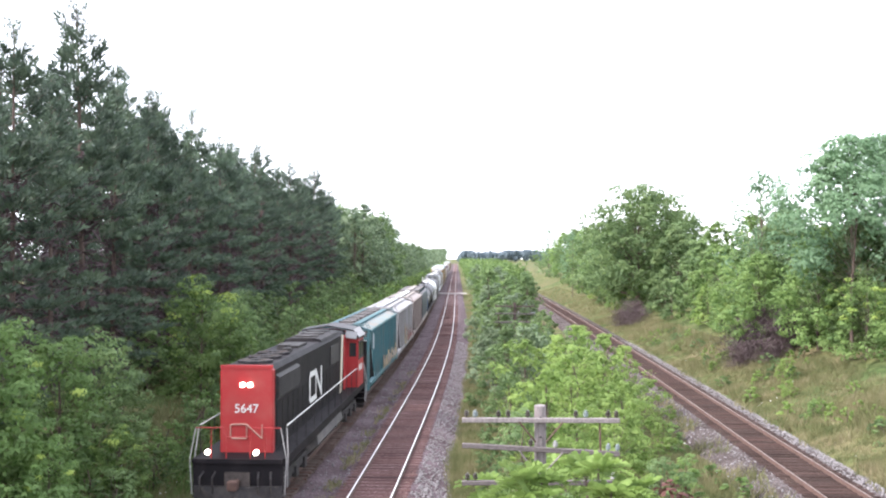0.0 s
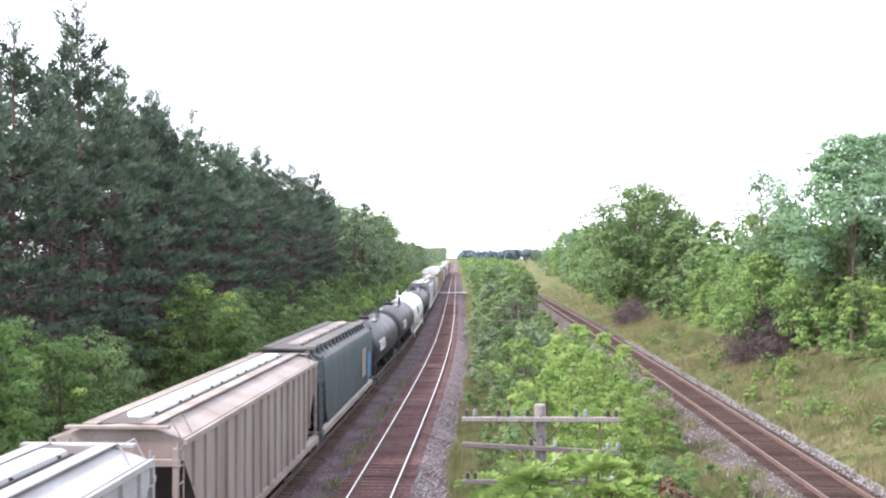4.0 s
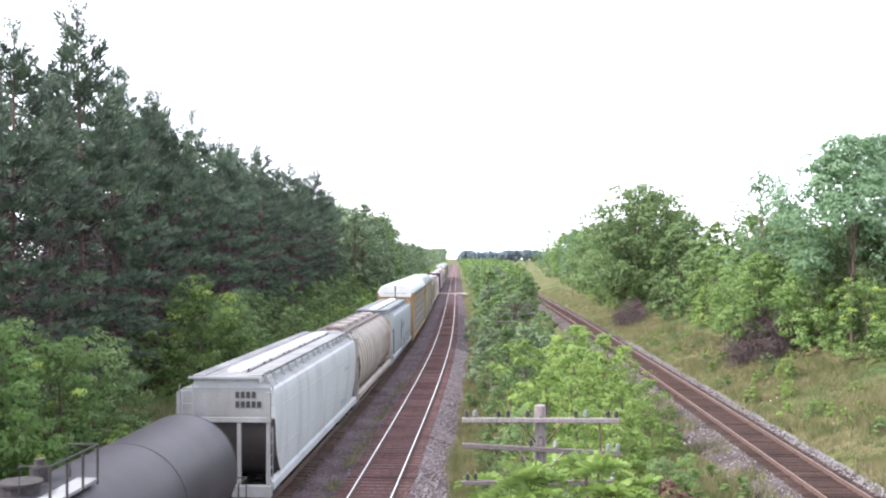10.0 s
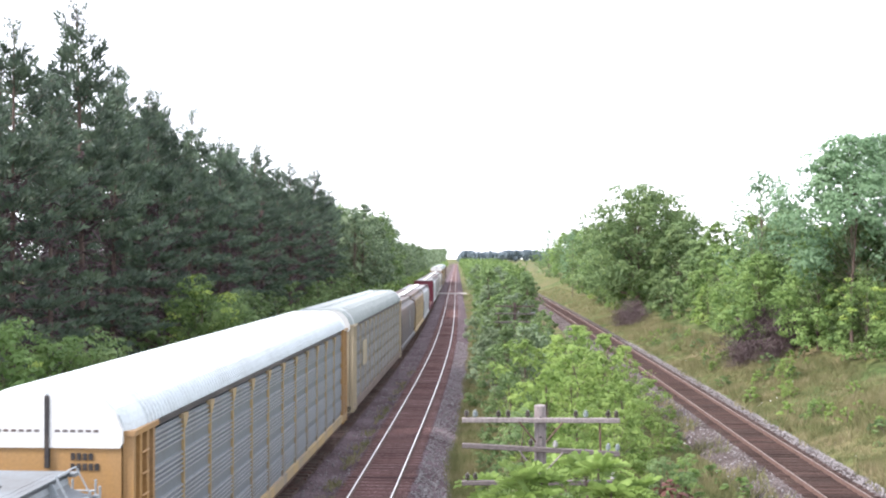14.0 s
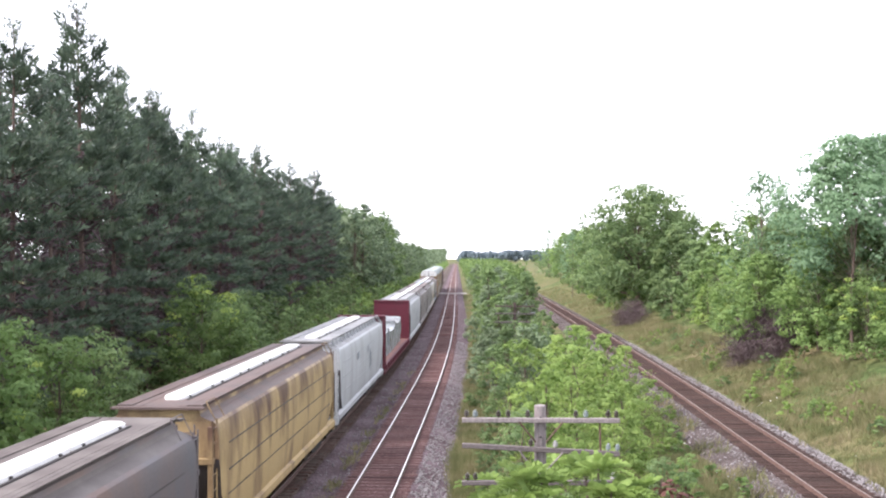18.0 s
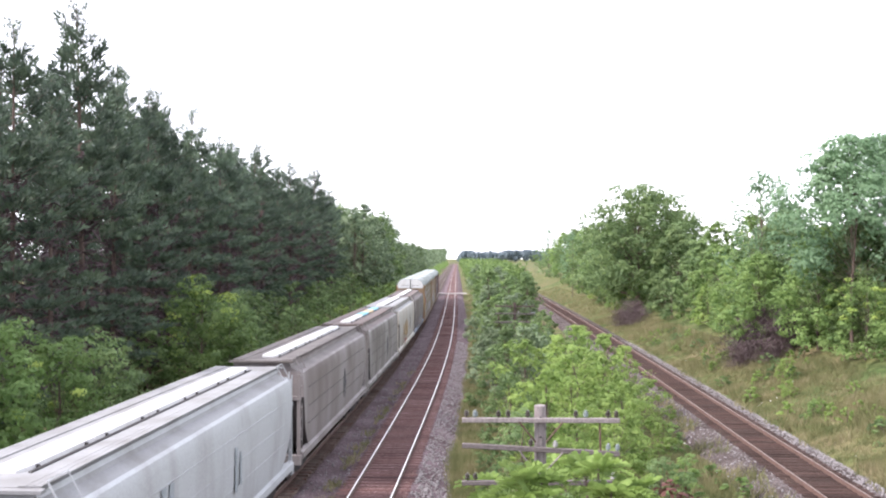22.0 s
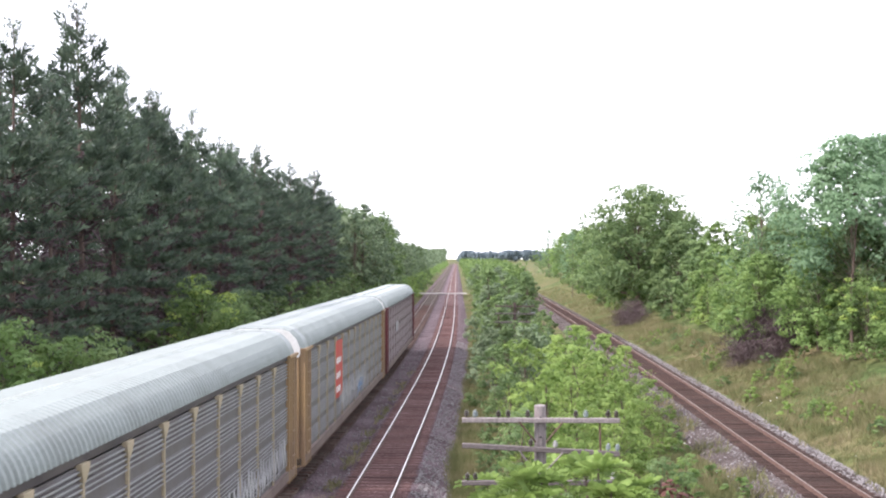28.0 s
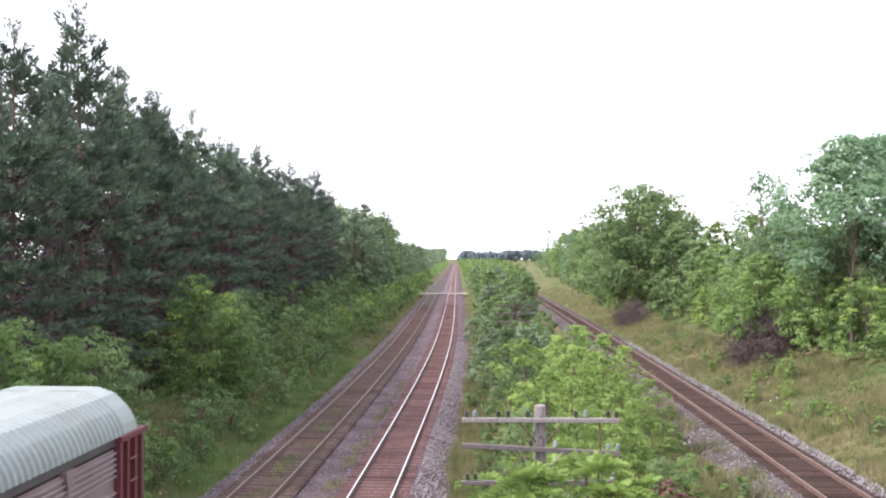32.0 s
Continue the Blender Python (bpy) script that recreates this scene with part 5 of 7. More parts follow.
def build_train():
    add(locomotive(), 32.9, 54.9)
    c = add(hopper_car("ribbed", 17.6, P_TEAL, "teal ribbed covered hopper with yellow graffiti low on its side", P_TEAL, P_SOOT, hatch_style="box", ribs=15, slope=P_TEALDUST), 56.5, 74.0)
    part("mark_panel", B((0.68, 1.36, -8.384, -8.376, 3.5, 4.12)), M_BLACK, c, "black panel behind the reporting marks")
    end_marks(c, -8.384, 0.75, 3.85, M_WHITE)
    bars(c, 1.578, [(-7.6, 3.0, 0.7, 0.9)], P_BLUEGREY, "patch", "pale repainted patch")
    graffiti(c, 1.58, -1.5, 8.6, 1.25, 0.9, (G_YELLOW, P_BUFF), 3)
    c = add(hopper_car("ribbed", 17.7, P_GREY, "light grey ribbed covered hopper with red and orange graffiti", P_GREY, P_OFFWHITE, ribs=17), 74.8, 92.6)
    end_marks(c, -8.42, 0.7, 3.9, M_BLACK)
    graffiti(c, 1.58, -2.6, 2.6, 1.2, 1.7, (G_RED, G_YELLOW, G_DARK), 5)
    graffiti(c, 1.58, 0.6, 6.4, 1.2, 1.0, (G_DARK, G_RED), 6, 0.1)
    add(hopper_car("ribbed", 17.6, P_TAN, "tan ribbed covered hopper with a dirty brown roof", P_BUFF, M_WHITE, ribs=17), 93.8, 111.5)
    c = add(hopper_car("flow", 17.2, P_SLATE, "dark slate covered hopper with a sooty brown roof", P_SOOT, P_BUFF, sill=P_BUFF, brackets=True), 112.3, 129.6)
    bars(c, 1.585, [(3.4, 1.9, 1.6, 1.5)], P_TAN, "patch", "brown rusty patch")
    bars(c, 1.585, [(5.6, 1.6, 1.5, 1.4)], G_BLUE, "patch", "faded blue patch")
    L = M_WHITE
    add(tank_car(15.6, 1.52, P_BLACKTANK, "black tank car with white block lettering", letter=[(-5.6, 2.42, 3.4, 0.62, L), (-5.6, 1.75, 1.6, 0.22, P_DARKGREY)]), 131.7, 147.4)
    add(tank_car(17.7, 1.55, P_GREYTANK, "dull black tank car with white block lettering", letter=[(-5.6, 2.42, 3.4, 0.62, L), (-5.9, 1.6, 0.2, 1.7, P_CREAM), (2.2, 2.5, 0.16, 0.9, P_CREAM), (3.6, 2.5, 0.14, 0.9, P_CREAM)]), 149.1, 166.8)
    add(tank_car(19.0, 1.55, P_WHITETANK, "white tank car with white end rails and dark block lettering", P_OFFWHITE, M_WHITE, M_WHITE, "stair", [(-4.2, 2.45, 3.4, 0.7, P_DARKGREY), (-4.2, 1.9, 1.7, 0.2, P_BLUEGREY)], True), 167.2, 186.3)
    add(tank_car(19.0, 1.5, P_GREYTANK, "dark grey tank car with yellow stripes", letter=[(-7.2, 1.7, 0.16, 1.2, P_CREAM), (-5.6, 2.4, 2.4, 0.35, P_DARKGREY), (3.0, 1.7, 0.16, 1.0, P_CREAM)]), 188.3, 207.5)
    c = add(hopper_car("flow", 19.6, P_OFFWHITE, "grimy white covered hopper with a ledged roof", P_ROOFGREY, P_HATCH, end_mat=P_ROOFGREY, brackets=True), 210.6, 230.2)
    end_marks(c, -9.38, 0.3, 3.85, M_BLACK, 2, 0.12, 0.2)
    bars(c, 1.575, [(5.6, 3.0, 1.2, 0.16), (4.6, 1.6, 1.4, 0.18)], P_BLUEGREY)
    c = add(hopper_car("cylinder", 17.9, P_DUSTCREAM, "dusty buff cylindrical hopper with curved hoops and faded orange marks", P_RUSTROOF, P_PINKHATCH, ribs=16, hatch_style="round"), 230.8, 248.8)
    bm = bmesh.new()
    ribbon(bm, [(6.2, 1.75), (6.2, 3.3), (4.6, 3.3), (4.3, 3.05), (4.3, 1.95), (4.6, 1.75), (6.2, 1.75), (7.2, 3.3), (7.2, 1.9)], 0.15, 1.6)
    part("emblem", bm, paint("faded_orange", (0.4, 0.19, 0.14), (0.42, 0.33, 0.28), 0.6), c, "faded orange emblem of an open box and a slanted band")
    c = add(hopper_car("flow", 19.3, P_BLUEGREY, "pale blue-grey covered hopper with a dark diamond and graffiti", P_ROOFBLUE, M_WHITE, brackets=True), 250.0, 269.4)
    diamond(c, 1.585, -2.8, 2.7, 0.8, G_DARK)
    bars(c, 1.585, [(-1.6 + 0.5 * k, 2.8, 0.28, 0.4) for k in range(3)], G_DARK)
    graffiti(c, 1.585, -2.6, 9.0, 1.2, 0.9, (G_DARK, G_PALE), 8, 0.12)
    end_marks(c, -9.25, 0.3, 3.9, M_BLACK, 2, 0.1, 0.18)
    add(autorack(27.9, P_GALV, P_POST, "grey corrugated autorack with orange ends and a white roof", P_ORANGE, P_DOORWHITE, P_ROOFWHITE), 270.2, 298.2)
    add(autorack(27.9, P_GALV_WARM, P_CREAM, "dusty grey autorack with cream posts and a white roof", P_CREAM, P_DOORWHITE, P_ROOFDULL, white_plate(4.2, 2.6, 1.7, 1.3, P_CREAM)), 299.6, 328.2)
    c = add(hopper_car("flow", 18.0, P_DARKGREY, "weathered dark grey covered hopper with a diamond emblem", P_SOOT, M_WHITE), 329.3, 347.4)
    diamond(c, 1.585, 0.8, 2.9, 0.75, G_PALE)
    c = add(hopper_car("flow", 19.0, P_YELLOW, "faded yellow covered hopper streaked with rust, brown roof", P_RUSTROOF, M_WHITE), 348.2, 367.4)
    add_sc = add(hopper_car("flow", 19.0, P_OFFWHITE, "white covered hopper with smooth curved sides", P_ROOFGREY, M_WHITE, brackets=True), 368.1, 387.2)
    bars(add_sc, 1.585, [(-3.3, 3.1, 0.3, 0.35), (-2.8, 3.1, 0.3, 0.35), (1.0, 3.1, 0.3, 0.35), (2.0, 2.0, 0.25, 1.2), (2.5, 2.1, 0.2, 0.9)], P_BLUEGREY)
    add(bulkhead_flat(23.2), 387.7, 411.0)
    for k, (a, b, w, h, lift) in enumerate(((389.9, 396.2, 2.0, 1.72, 0), (396.15, 402.4, 2.05, 1.68, 0), (402.35, 408.3, 2.0, 1.9, 0))):
        add(wrapped_bundle(k, b - a, w, h), a, b, 0, 1.26)
    for lab, p, rf, f, r, ht in (("second white covered hopper with smooth curved sides", P_OFFWHITE, P_ROOFGREY, 411.6, 430.6, None),
                                 ("brown-streaked grey covered hopper", P_BROWNGREY, P_SOOT, 431.8, 450.6, None),
                                 ("stained grey covered hopper with blue and buff hatch covers", P_STAINED, P_RUSTROOF, 451.4, 470.4, (P_HATCH, P_HATCH, TARP_BLUE, TARP_BUFF, TARP_BLUE)),
                                 ("pale beige covered hopper with yellow graffiti", P_BEIGE, P_ROOFGREY, 471.2, 490.6, None),
                                 ("dark grey covered hopper with rusty streaks and a blue sill", P_RUSTGREY, P_RUSTROOF, 491.4, 510.9, None)):
        c = add(hopper_car("flow", r - f, p, lab, rf, P_HATCH, hatch_mats=ht, sill=P_BLUESILL if "blue sill" in lab else None, brackets="beige" in lab), f, r)
        if "beige" in lab:
            graffiti(c, 1.585, -5.0, 4.6, 1.9, 1.4, (G_ORANGE, G_YELLOW), 12, 0.2)
            graffiti(c, 1.6, -4.6, 1.2, 1.3, 0.5, (G_RED,), 13, 0.12)
            bm = bmesh.new()
            ribbon(bm, [(2.2, 2.2), (2.6, 3.3), (3.0, 2.6), (2.5, 2.0)], 0.1, 1.585)
            part("emblem", bm, G_DARK, c, "dark pointed emblem")
        if "second white" in lab:
            bars(c, 1.585, [(-4.5, 3.1, 0.3, 0.35), (-4.0, 3.1, 0.3, 0.35), (1.4, 2.0, 0.25, 1.2), (1.9, 2.1, 0.2, 0.9)], P_BLUEGREY)
        if "stained" in lab or "brown" in lab:
            diamond(c, 1.585, 1.0, 2.5, 0.6, P_DARKGREY)
        if "blue sill" in lab:
            graffiti(c, 1.585, -5.0, 9.0, 1.3, 0.8, (P_BLUESILL, P_TAN), 15, 0.18)
    add(autorack(27.6, P_GALV_WARM, P_CREAM, "grey autorack with ochre ends, a shield sign and pale graffiti", P_TANEND, P_DOORWHITE, P_ROOFDULL, shield_sign, graffiti=((2.0, 10.0, 1.0, G_PALE),)), 511.6, 539.4)
    add(autorack(27.6, P_GALV_WARM, P_CREAM, "grey autorack with ochre ends and a red sign panel", P_TANEND, P_DOORWHITE, P_ROOFDULL, red_sign, graffiti=((-5.0, 9.0, 1.2, G_PALE), (1.0, 2.0, 0.9, G_BLUE))), 540.4, 568.2)
    add(autorack(27.6, P_GALV_RED, P_GALV_RED, "dusty autorack with maroon ends at the tail of the train", P_MAROON, P_DOORWHITE, P_ROOFDULL, white_plate(7.6, 2.9, 1.8, 0.7)), 569.2, 596.9)


build_train()


def motions():
    for thing, start, dx, dz in TRAIN:
        rows = []
        for t in range(0, 33):
            y = start - (17.877 * t + 0.004768 * t * t)
            a, b = float(x_main(np.float64(y - 6))), float(x_main(np.float64(y + 6)))
            rows.append((float(t), pose((a + b) / 2 - SPACING + dx, y, dz, 0, 0, -math.degrees(math.atan2(b - a, 12)))))
        walk(thing, rows)


# ---------------------------------------------------------------- vegetation


def blades(pos, dirs, length, width, rng, face=None):
    """One slim triangle for each position and direction."""
    n = len(pos)
    side = np.cross(dirs, rng.normal(size=(n, 3)) if face is None else face)
    side /= np.linalg.norm(side, axis=1, keepdims=True) + 1e-9
    length, width = np.broadcast_to(length, n)[:, None], np.broadcast_to(width, n)[:, None]
    v = np.stack([pos - side * width / 2, pos + side * width / 2, pos + dirs * length], 1).reshape(-1, 3)
    return v, np.arange(3 * n).reshape(-1, 3)


def leaves(pos, normal, size, rng):
    """One pointed four-cornered leaf for each position, facing its normal."""
    n = len(pos)
    a = np.cross(normal, rng.normal(size=(n, 3)))
    a /= np.linalg.norm(a, axis=1, keepdims=True) + 1e-9
    b = np.cross(normal, a)
    s = np.broadcast_to(size, n)[:, None]
    v = np.stack([pos - a * s, pos + b * s * 0.55, pos + a * s, pos - b * s * 0.55 + normal * s * 0.15], 1).reshape(-1, 3)
    return v, np.arange(4 * n).reshape(-1, 4)


def unit(v):
    return v / (np.linalg.norm(v, axis=-1, keepdims=True) + 1e-9)


def pine(seed, height, radius, gap, per):
    """A pine: leaning tapered trunk, whorls of limbs with upturned ends, and separate tufts of needles on the limbs and their twigs."""
    rng = np.random.default_rng(seed)
    tree = tagged(new("pine_tree"), "tall dark green pine with ragged tufted branches", "tree", group="pines along the embankment")
    bm = bmesh.new()
    lean = rng.normal(size=2) * 0.25
    spine = lambda z: Vector((lean[0] * (z / height) ** 2, lean[1] * (z / height) ** 2, z))
    tube(bm, [spine(height * q) for q in (0, 0.15, 0.35, 0.6, 0.8, 0.99)], 0.2, 7, 0.02)
    centres, axes, long, slim, count = [], [], [], [], []

    def tuft(c, axis, ln, w, n):
        centres.append(c), axes.append(axis), long.append(ln), slim.append(w), count.append(n)

    bare = [(rng.uniform(0, 6.28), height * rng.uniform(0.1, 0.6)) for _ in range(4)]
    z = height * 0.07
    while z < height * 0.97:
        q = z / height
        left = height - z
        turn = rng.uniform(0, 6.28)
        limbs = 6 if left > 3.0 else 5
        for b in range(limbs):
            if rng.random() < 0.1:
                continue
            ang = turn + b * 6.2832 / limbs + rng.normal() * 0.25
            zz = z + rng.normal() * 0.16 * gap
            if any(math.cos(ang - a0) > 0.7 and abs(zz - h0) < 1.5 for a0, h0 in bare):
                continue
            ln = (radius * min(1.0, 0.6 + 1.3 * q) if q < 0.4 else min(radius, 0.34 * left + 0.22 + 0.05 * max(0.0, left - 4.0))) * rng.uniform(0.66, 1.15)
            up = -0.1 + 0.85 * q ** 2 + rng.normal() * 0.07
            d = unit(np.array([math.cos(ang), math.sin(ang), up]))
            sd = np.array([-math.sin(ang), math.cos(ang), 0.0])
            base = np.array(spine(zz))
            rise = np.array([0, 0, 0.15 * ln + 0.25 * q * q])
            at = lambda f: base + d * ln * f + rise * f ** 2.5
            tube(bm, [base, at(0.55), at(0.97)], 0.034 * (1 - q) + 0.011, 3, 0.008)
            fat = min(1.0, 0.5 + 0.09 * left)
            if left > 1.7:
                m = max(2, int(round(ln * 1.7)))
                for k in range(m):
                    f = 0.98 - 0.72 * k / m + rng.normal() * 0.03
                    side = rng.uniform(-0.3, 0.3) * ln * min(1, f) if k else 0.0
                    tuft(at(f) + sd * side, unit(d * np.array([1, 1, 0.3]) + sd * np.sign(side) * 0.7 + np.array([0, 0, 0.12 + 0.95 * q * q])), rng.uniform(0.32, 0.54) * fat, rng.uniform(0.34, 0.5) * fat, per)
            else:
                for f in ((1.0, 0.62) if ln > 0.8 else (1.0,)):
                    o = sd * rng.uniform(-0.12, 0.12) * ln if f < 1 else 0.0
                    tuft(at(f) + o, unit(d * 0.5 + np.array([0, 0, 0.75]) + rng.normal(size=3) * 0.14), rng.uniform(0.28, 0.42), rng.uniform(0.13, 0.2), max(8, int(per * 0.6)))
        z += gap * (0.3 + 0.7 * min(1.0, left / 11.0)) * rng.uniform(0.85, 1.15)
    for q in (0.965, 0.995):
        tuft(np.array(spine(height * q)), np.array([0, 0, 1.0]), 0.4, 0.09, max(8, int(per * 0.6)))
    idx = np.repeat(np.arange(len(count)), count)
    C, A, L, S = np.array(centres)[idx], np.array(axes)[idx], np.array(long)[idx, None], np.array(slim)[idx, None]
    n = len(idx)
    r = unit(rng.normal(size=(n, 3)))
    r[:, 2] = np.where(A[:, 2] < 0.75, np.abs(r[:, 2]) * 0.95 - 0.2, r[:, 2])
    along = rng.uniform(-0.8, 0.75, (n, 1))
    swell = np.sqrt(np.clip(1 - along ** 2, 0.1, 1))
    P = C + A * L * along + r * S * swell * rng.uniform(0.6, 1.0, (n, 1)) * np.stack([np.ones(n), np.ones(n), np.clip(0.45 + 0.5 * C[:, 2] / height, 0.4, 0.9)], 1)
    D = unit(A * 0.6 + r * 0.8 + np.array([0, 0, 0.25]))
    N = unit(r + np.array([0, 0, 0.35]) + rng.normal(size=(n, 3)) * 0.18)
    W = np.clip(S[:, 0] / 0.36, 0.5, 1.1)
    v, f = blades(P, D, rng.uniform(0.2, 0.36, n) * (0.5 + 0.5 * W), rng.uniform(0.085, 0.14, n) * W * (44.0 / per) ** 0.5, rng, N)
    # dark blades added inside the crown, coloured as its shaded gaps
    n = 640
    q = rng.random(n) * 0.62
    a, rr = rng.uniform(0, 6.28, n), radius * 0.42 * (1 - q) ** 0.8 * np.sqrt(rng.random(n))
    inner = np.stack([rr * np.cos(a), rr * np.sin(a), height * (0.05 + 0.95 * q)], 1)
    v2, f2 = blades(inner, unit(rng.normal(size=(n, 3)) * np.array([1, 1, 0.6])), rng.uniform(0.4, 0.9, n), rng.uniform(0.08, 0.17, n), rng)
    part("trunk", bm, M_BARK, tree)
    tagged(part("inner_wood", soup("inner_wood", v2, f2, M_GAP_SHADE), None, tree, "dark filler blades standing for shaded gaps in the crown"), kind="stuff")
    part("crown", soup("needles", v, f, M_PINE), None, tree)
    return tree


def broadleaf(seed, height, width, n, size, mat, label, name="broadleaf_tree", low=0.12, lobes=22, category="tree", group="", gaps=0.0, trunk=0.16, tips=None, dome=False, pads=5, limb=0.05):
    """A tree or bush: tapered stem, limbs that reach into the lobes of the crown, and dense pads of leaves on the lobes' outer sides."""
    rng = np.random.default_rng(seed)
    tree = tagged(new(name), label, category, group=group)
    if category == "bush":
        trunk, limb = min(trunk, 0.06), 0.03
    bm = bmesh.new()
    tube(bm, [(0, 0, -0.3), (0.05, 0.03, height * 0.25), (rng.normal() * 0.15, rng.normal() * 0.15, height * 0.6), (0, 0, height * 0.85)], trunk, 6, 0.02)
    P, N, S, tip = [], [], [], []
    for k in range(lobes):
        q = low + (1 - low) * ((k + 0.6) / lobes) ** (1.25 if dome else 1.0)
        env = width / 2 * math.sin(math.pi * min(0.97, 0.16 + 0.84 * (q - low) / (1 - low + 1e-6)) ** 0.8) ** 0.75
        if dome:
            env = width / 2 * math.sqrt(max(0.04, 1 - 0.96 * q * q)) * (0.85 + 0.15 * min(1, q * 5))
        a = k * 2.39996 + rng.normal() * 0.4
        rr = env * math.sqrt(rng.uniform(0.15, 1.0)) * 0.85
        c = np.array([rr * math.cos(a), rr * math.sin(a), height * q * 0.93])
        lr = rng.uniform(0.13, 0.24) * (width + height) / 2 * (0.8 if dome else 0.66)
        if category != "weed":
            tube(bm, [(0, 0, max(0.2, c[2] * 0.6)), tuple(c * [0.55, 0.55, 0.88]), tuple(c)], limb * trunk / 0.16, 4, 0.008)
        m = int(n / lobes * rng.uniform(0.7, 1.3) * 0.86 / pads)
        out = unit(np.array([c[0], c[1], 0.15 * height]))
        for h in range(pads):
            if rng.random() < gaps:
                continue
            d = unit(rng.normal(size=3) + out * 0.55 + np.array([0, 0, 0.35]))
            pc = c + d * lr * rng.uniform(0.55, 1.02) * np.array([1, 1, 0.85])
            pr = lr * rng.uniform(0.3, 0.56)
            dd = unit(rng.normal(size=(m, 3)) + d * 0.4 + np.array([0, 0, 0.5]))
            p = pc + dd * (pr * rng.uniform(0.3, 1.05, m) ** 0.6)[:, None] * np.array([1.15, 1.15, 0.62])
            P.append(p)
            N.append(unit(dd + d * 0.35 + rng.normal(size=(m, 3)) * 0.2 + np.array([0, 0, 0.2])))
            S.append(rng.uniform(0.65, 1.25, m) * size)
            tip.append(np.full(m, bool(tips) and d[2] > 0.25 and pc[2] > height * 0.45 and rng.random() < 0.22))
        m = int(n / lobes * 0.14)
        d = unit(rng.normal(size=(m, 3)))
        P.append(c + d * lr * 0.5)
        N.append(d)
        S.append(np.full(m, size * 1.5))
        tip.append(np.zeros(m, bool))
    P, N, S, tip = np.concatenate(P), np.concatenate(N), np.concatenate(S), np.concatenate(tip)
    keep = P[:, 2] > 0.05
    P, N, S, tip = P[keep], N[keep], S[keep], tip[keep]
    part("trunk", bm, M_BARK, tree)
    v, f = leaves(P[~tip], N[~tip], S[~tip], rng)
    part("crown", soup("leaf_crown", v, f, mat), None, tree)
    if tip.any():
        v, f = leaves(P[tip] + np.array([0, 0, 0.06]), N[tip], S[tip], rng)
        tagged(part("new_growth", soup("new_growth", v, f, tips), None, tree, "yellow-green new growth"), kind="stuff")
    return tree


def sumac(seed, height, spread, fronds):
    """A bush of arching compound leaves, each with pairs of slim leaflets."""
    rng = np.random.default_rng(seed)
    bush = tagged(new("sumac_bush"), "bright green bush with arching feathery leaves", "bush", group="bushes between the tracks")
    bm = bmesh.new()
    V, F, k = [], [], 0
    heads = []
    for s in range(max(3, fronds // 11)):
        a, r = s * 2.4, spread * math.sqrt(rng.uniform(0.05, 1))
        top = np.array([r * math.cos(a), r * math.sin(a), height * rng.uniform(0.78, 0.97)])
        tube(bm, [(top[0] * 0.2, top[1] * 0.2, -0.2), tuple(top * [0.6, 0.6, 0.6]), tuple(top)], 0.035, 5, 0.015)
        heads.append(top)
    for q in range(fronds):
        base = heads[q % len(heads)]
        a = q * 2.39996
        el = rng.uniform(0.2, 1.1)
        ln = rng.uniform(0.36, 0.58)
        d = np.array([math.cos(a) * math.cos(el), math.sin(a) * math.cos(el), math.sin(el)])
        sd = unit(np.cross(d, np.array([0, 0, 1.0])))
        m = 9
        for i in range(m):
            t = (i + 1.2) / m
            p = base + d * ln * t + np.array([0, 0, -0.42 * ln * t * t])
            l = 0.17 * (1 - 0.5 * abs(t - 0.5)) * rng.uniform(0.85, 1.15)
            for sg in (-1, 1):
                o = unit(sd * sg + d * 0.45 + np.array([0, 0, -0.25 + rng.normal() * 0.15]))
                w = d * 0.028
                V += [p - w, p + o * l * 0.5 + w * 0.9 + [0, 0, 0.015], p + o * l, p + o * l * 0.45 - w * 1.5]
                F.append((k, k + 1, k + 2, k + 3))
                k += 4
    part("stem", bm, M_BARK, bush)
    part("foliage", soup("compound_leaves", np.array(V), np.array(F), M_LEAF_BRIGHT), None, bush)
    return bush


def brush(seed, height, width):
    """A tangle of bare twigs."""
    rng = np.random.default_rng(seed)
    bush = tagged(new("dead_bush"), "tangle of bare dead twigs, darkened for the shade under trees", "bush", group="dead brush under the trees")
    bm = bmesh.new()
    for k in range(7):
        a = k * 2.4
        tip = (width / 2 * math.cos(a) * rng.uniform(0.4, 1), width / 2 * math.sin(a) * rng.uniform(0.4, 1), height * rng.uniform(0.6, 0.95))
        tube(bm, [(0, 0, -0.1), (tip[0] * 0.4, tip[1] * 0.4, tip[2] * 0.5), tip], 0.022, 4, 0.006)
    n = 1500
    p = np.stack([rng.normal(size=n) * width * 0.3, rng.normal(size=n) * width * 0.26, height * rng.random(n) * 0.85], 1)
    v, f = blades(p, unit(rng.normal(size=(n, 3)) + np.array([0, 0, 0.5])), rng.uniform(0.2, 0.5, n), rng.uniform(0.012, 0.026, n), rng)
    part("stem", bm, M_BARK, bush)
    tagged(part("twig_tangle", soup("twig_tangle", v, f, M_DEAD_SHADE), None, bush), kind="stuff")
    return bush


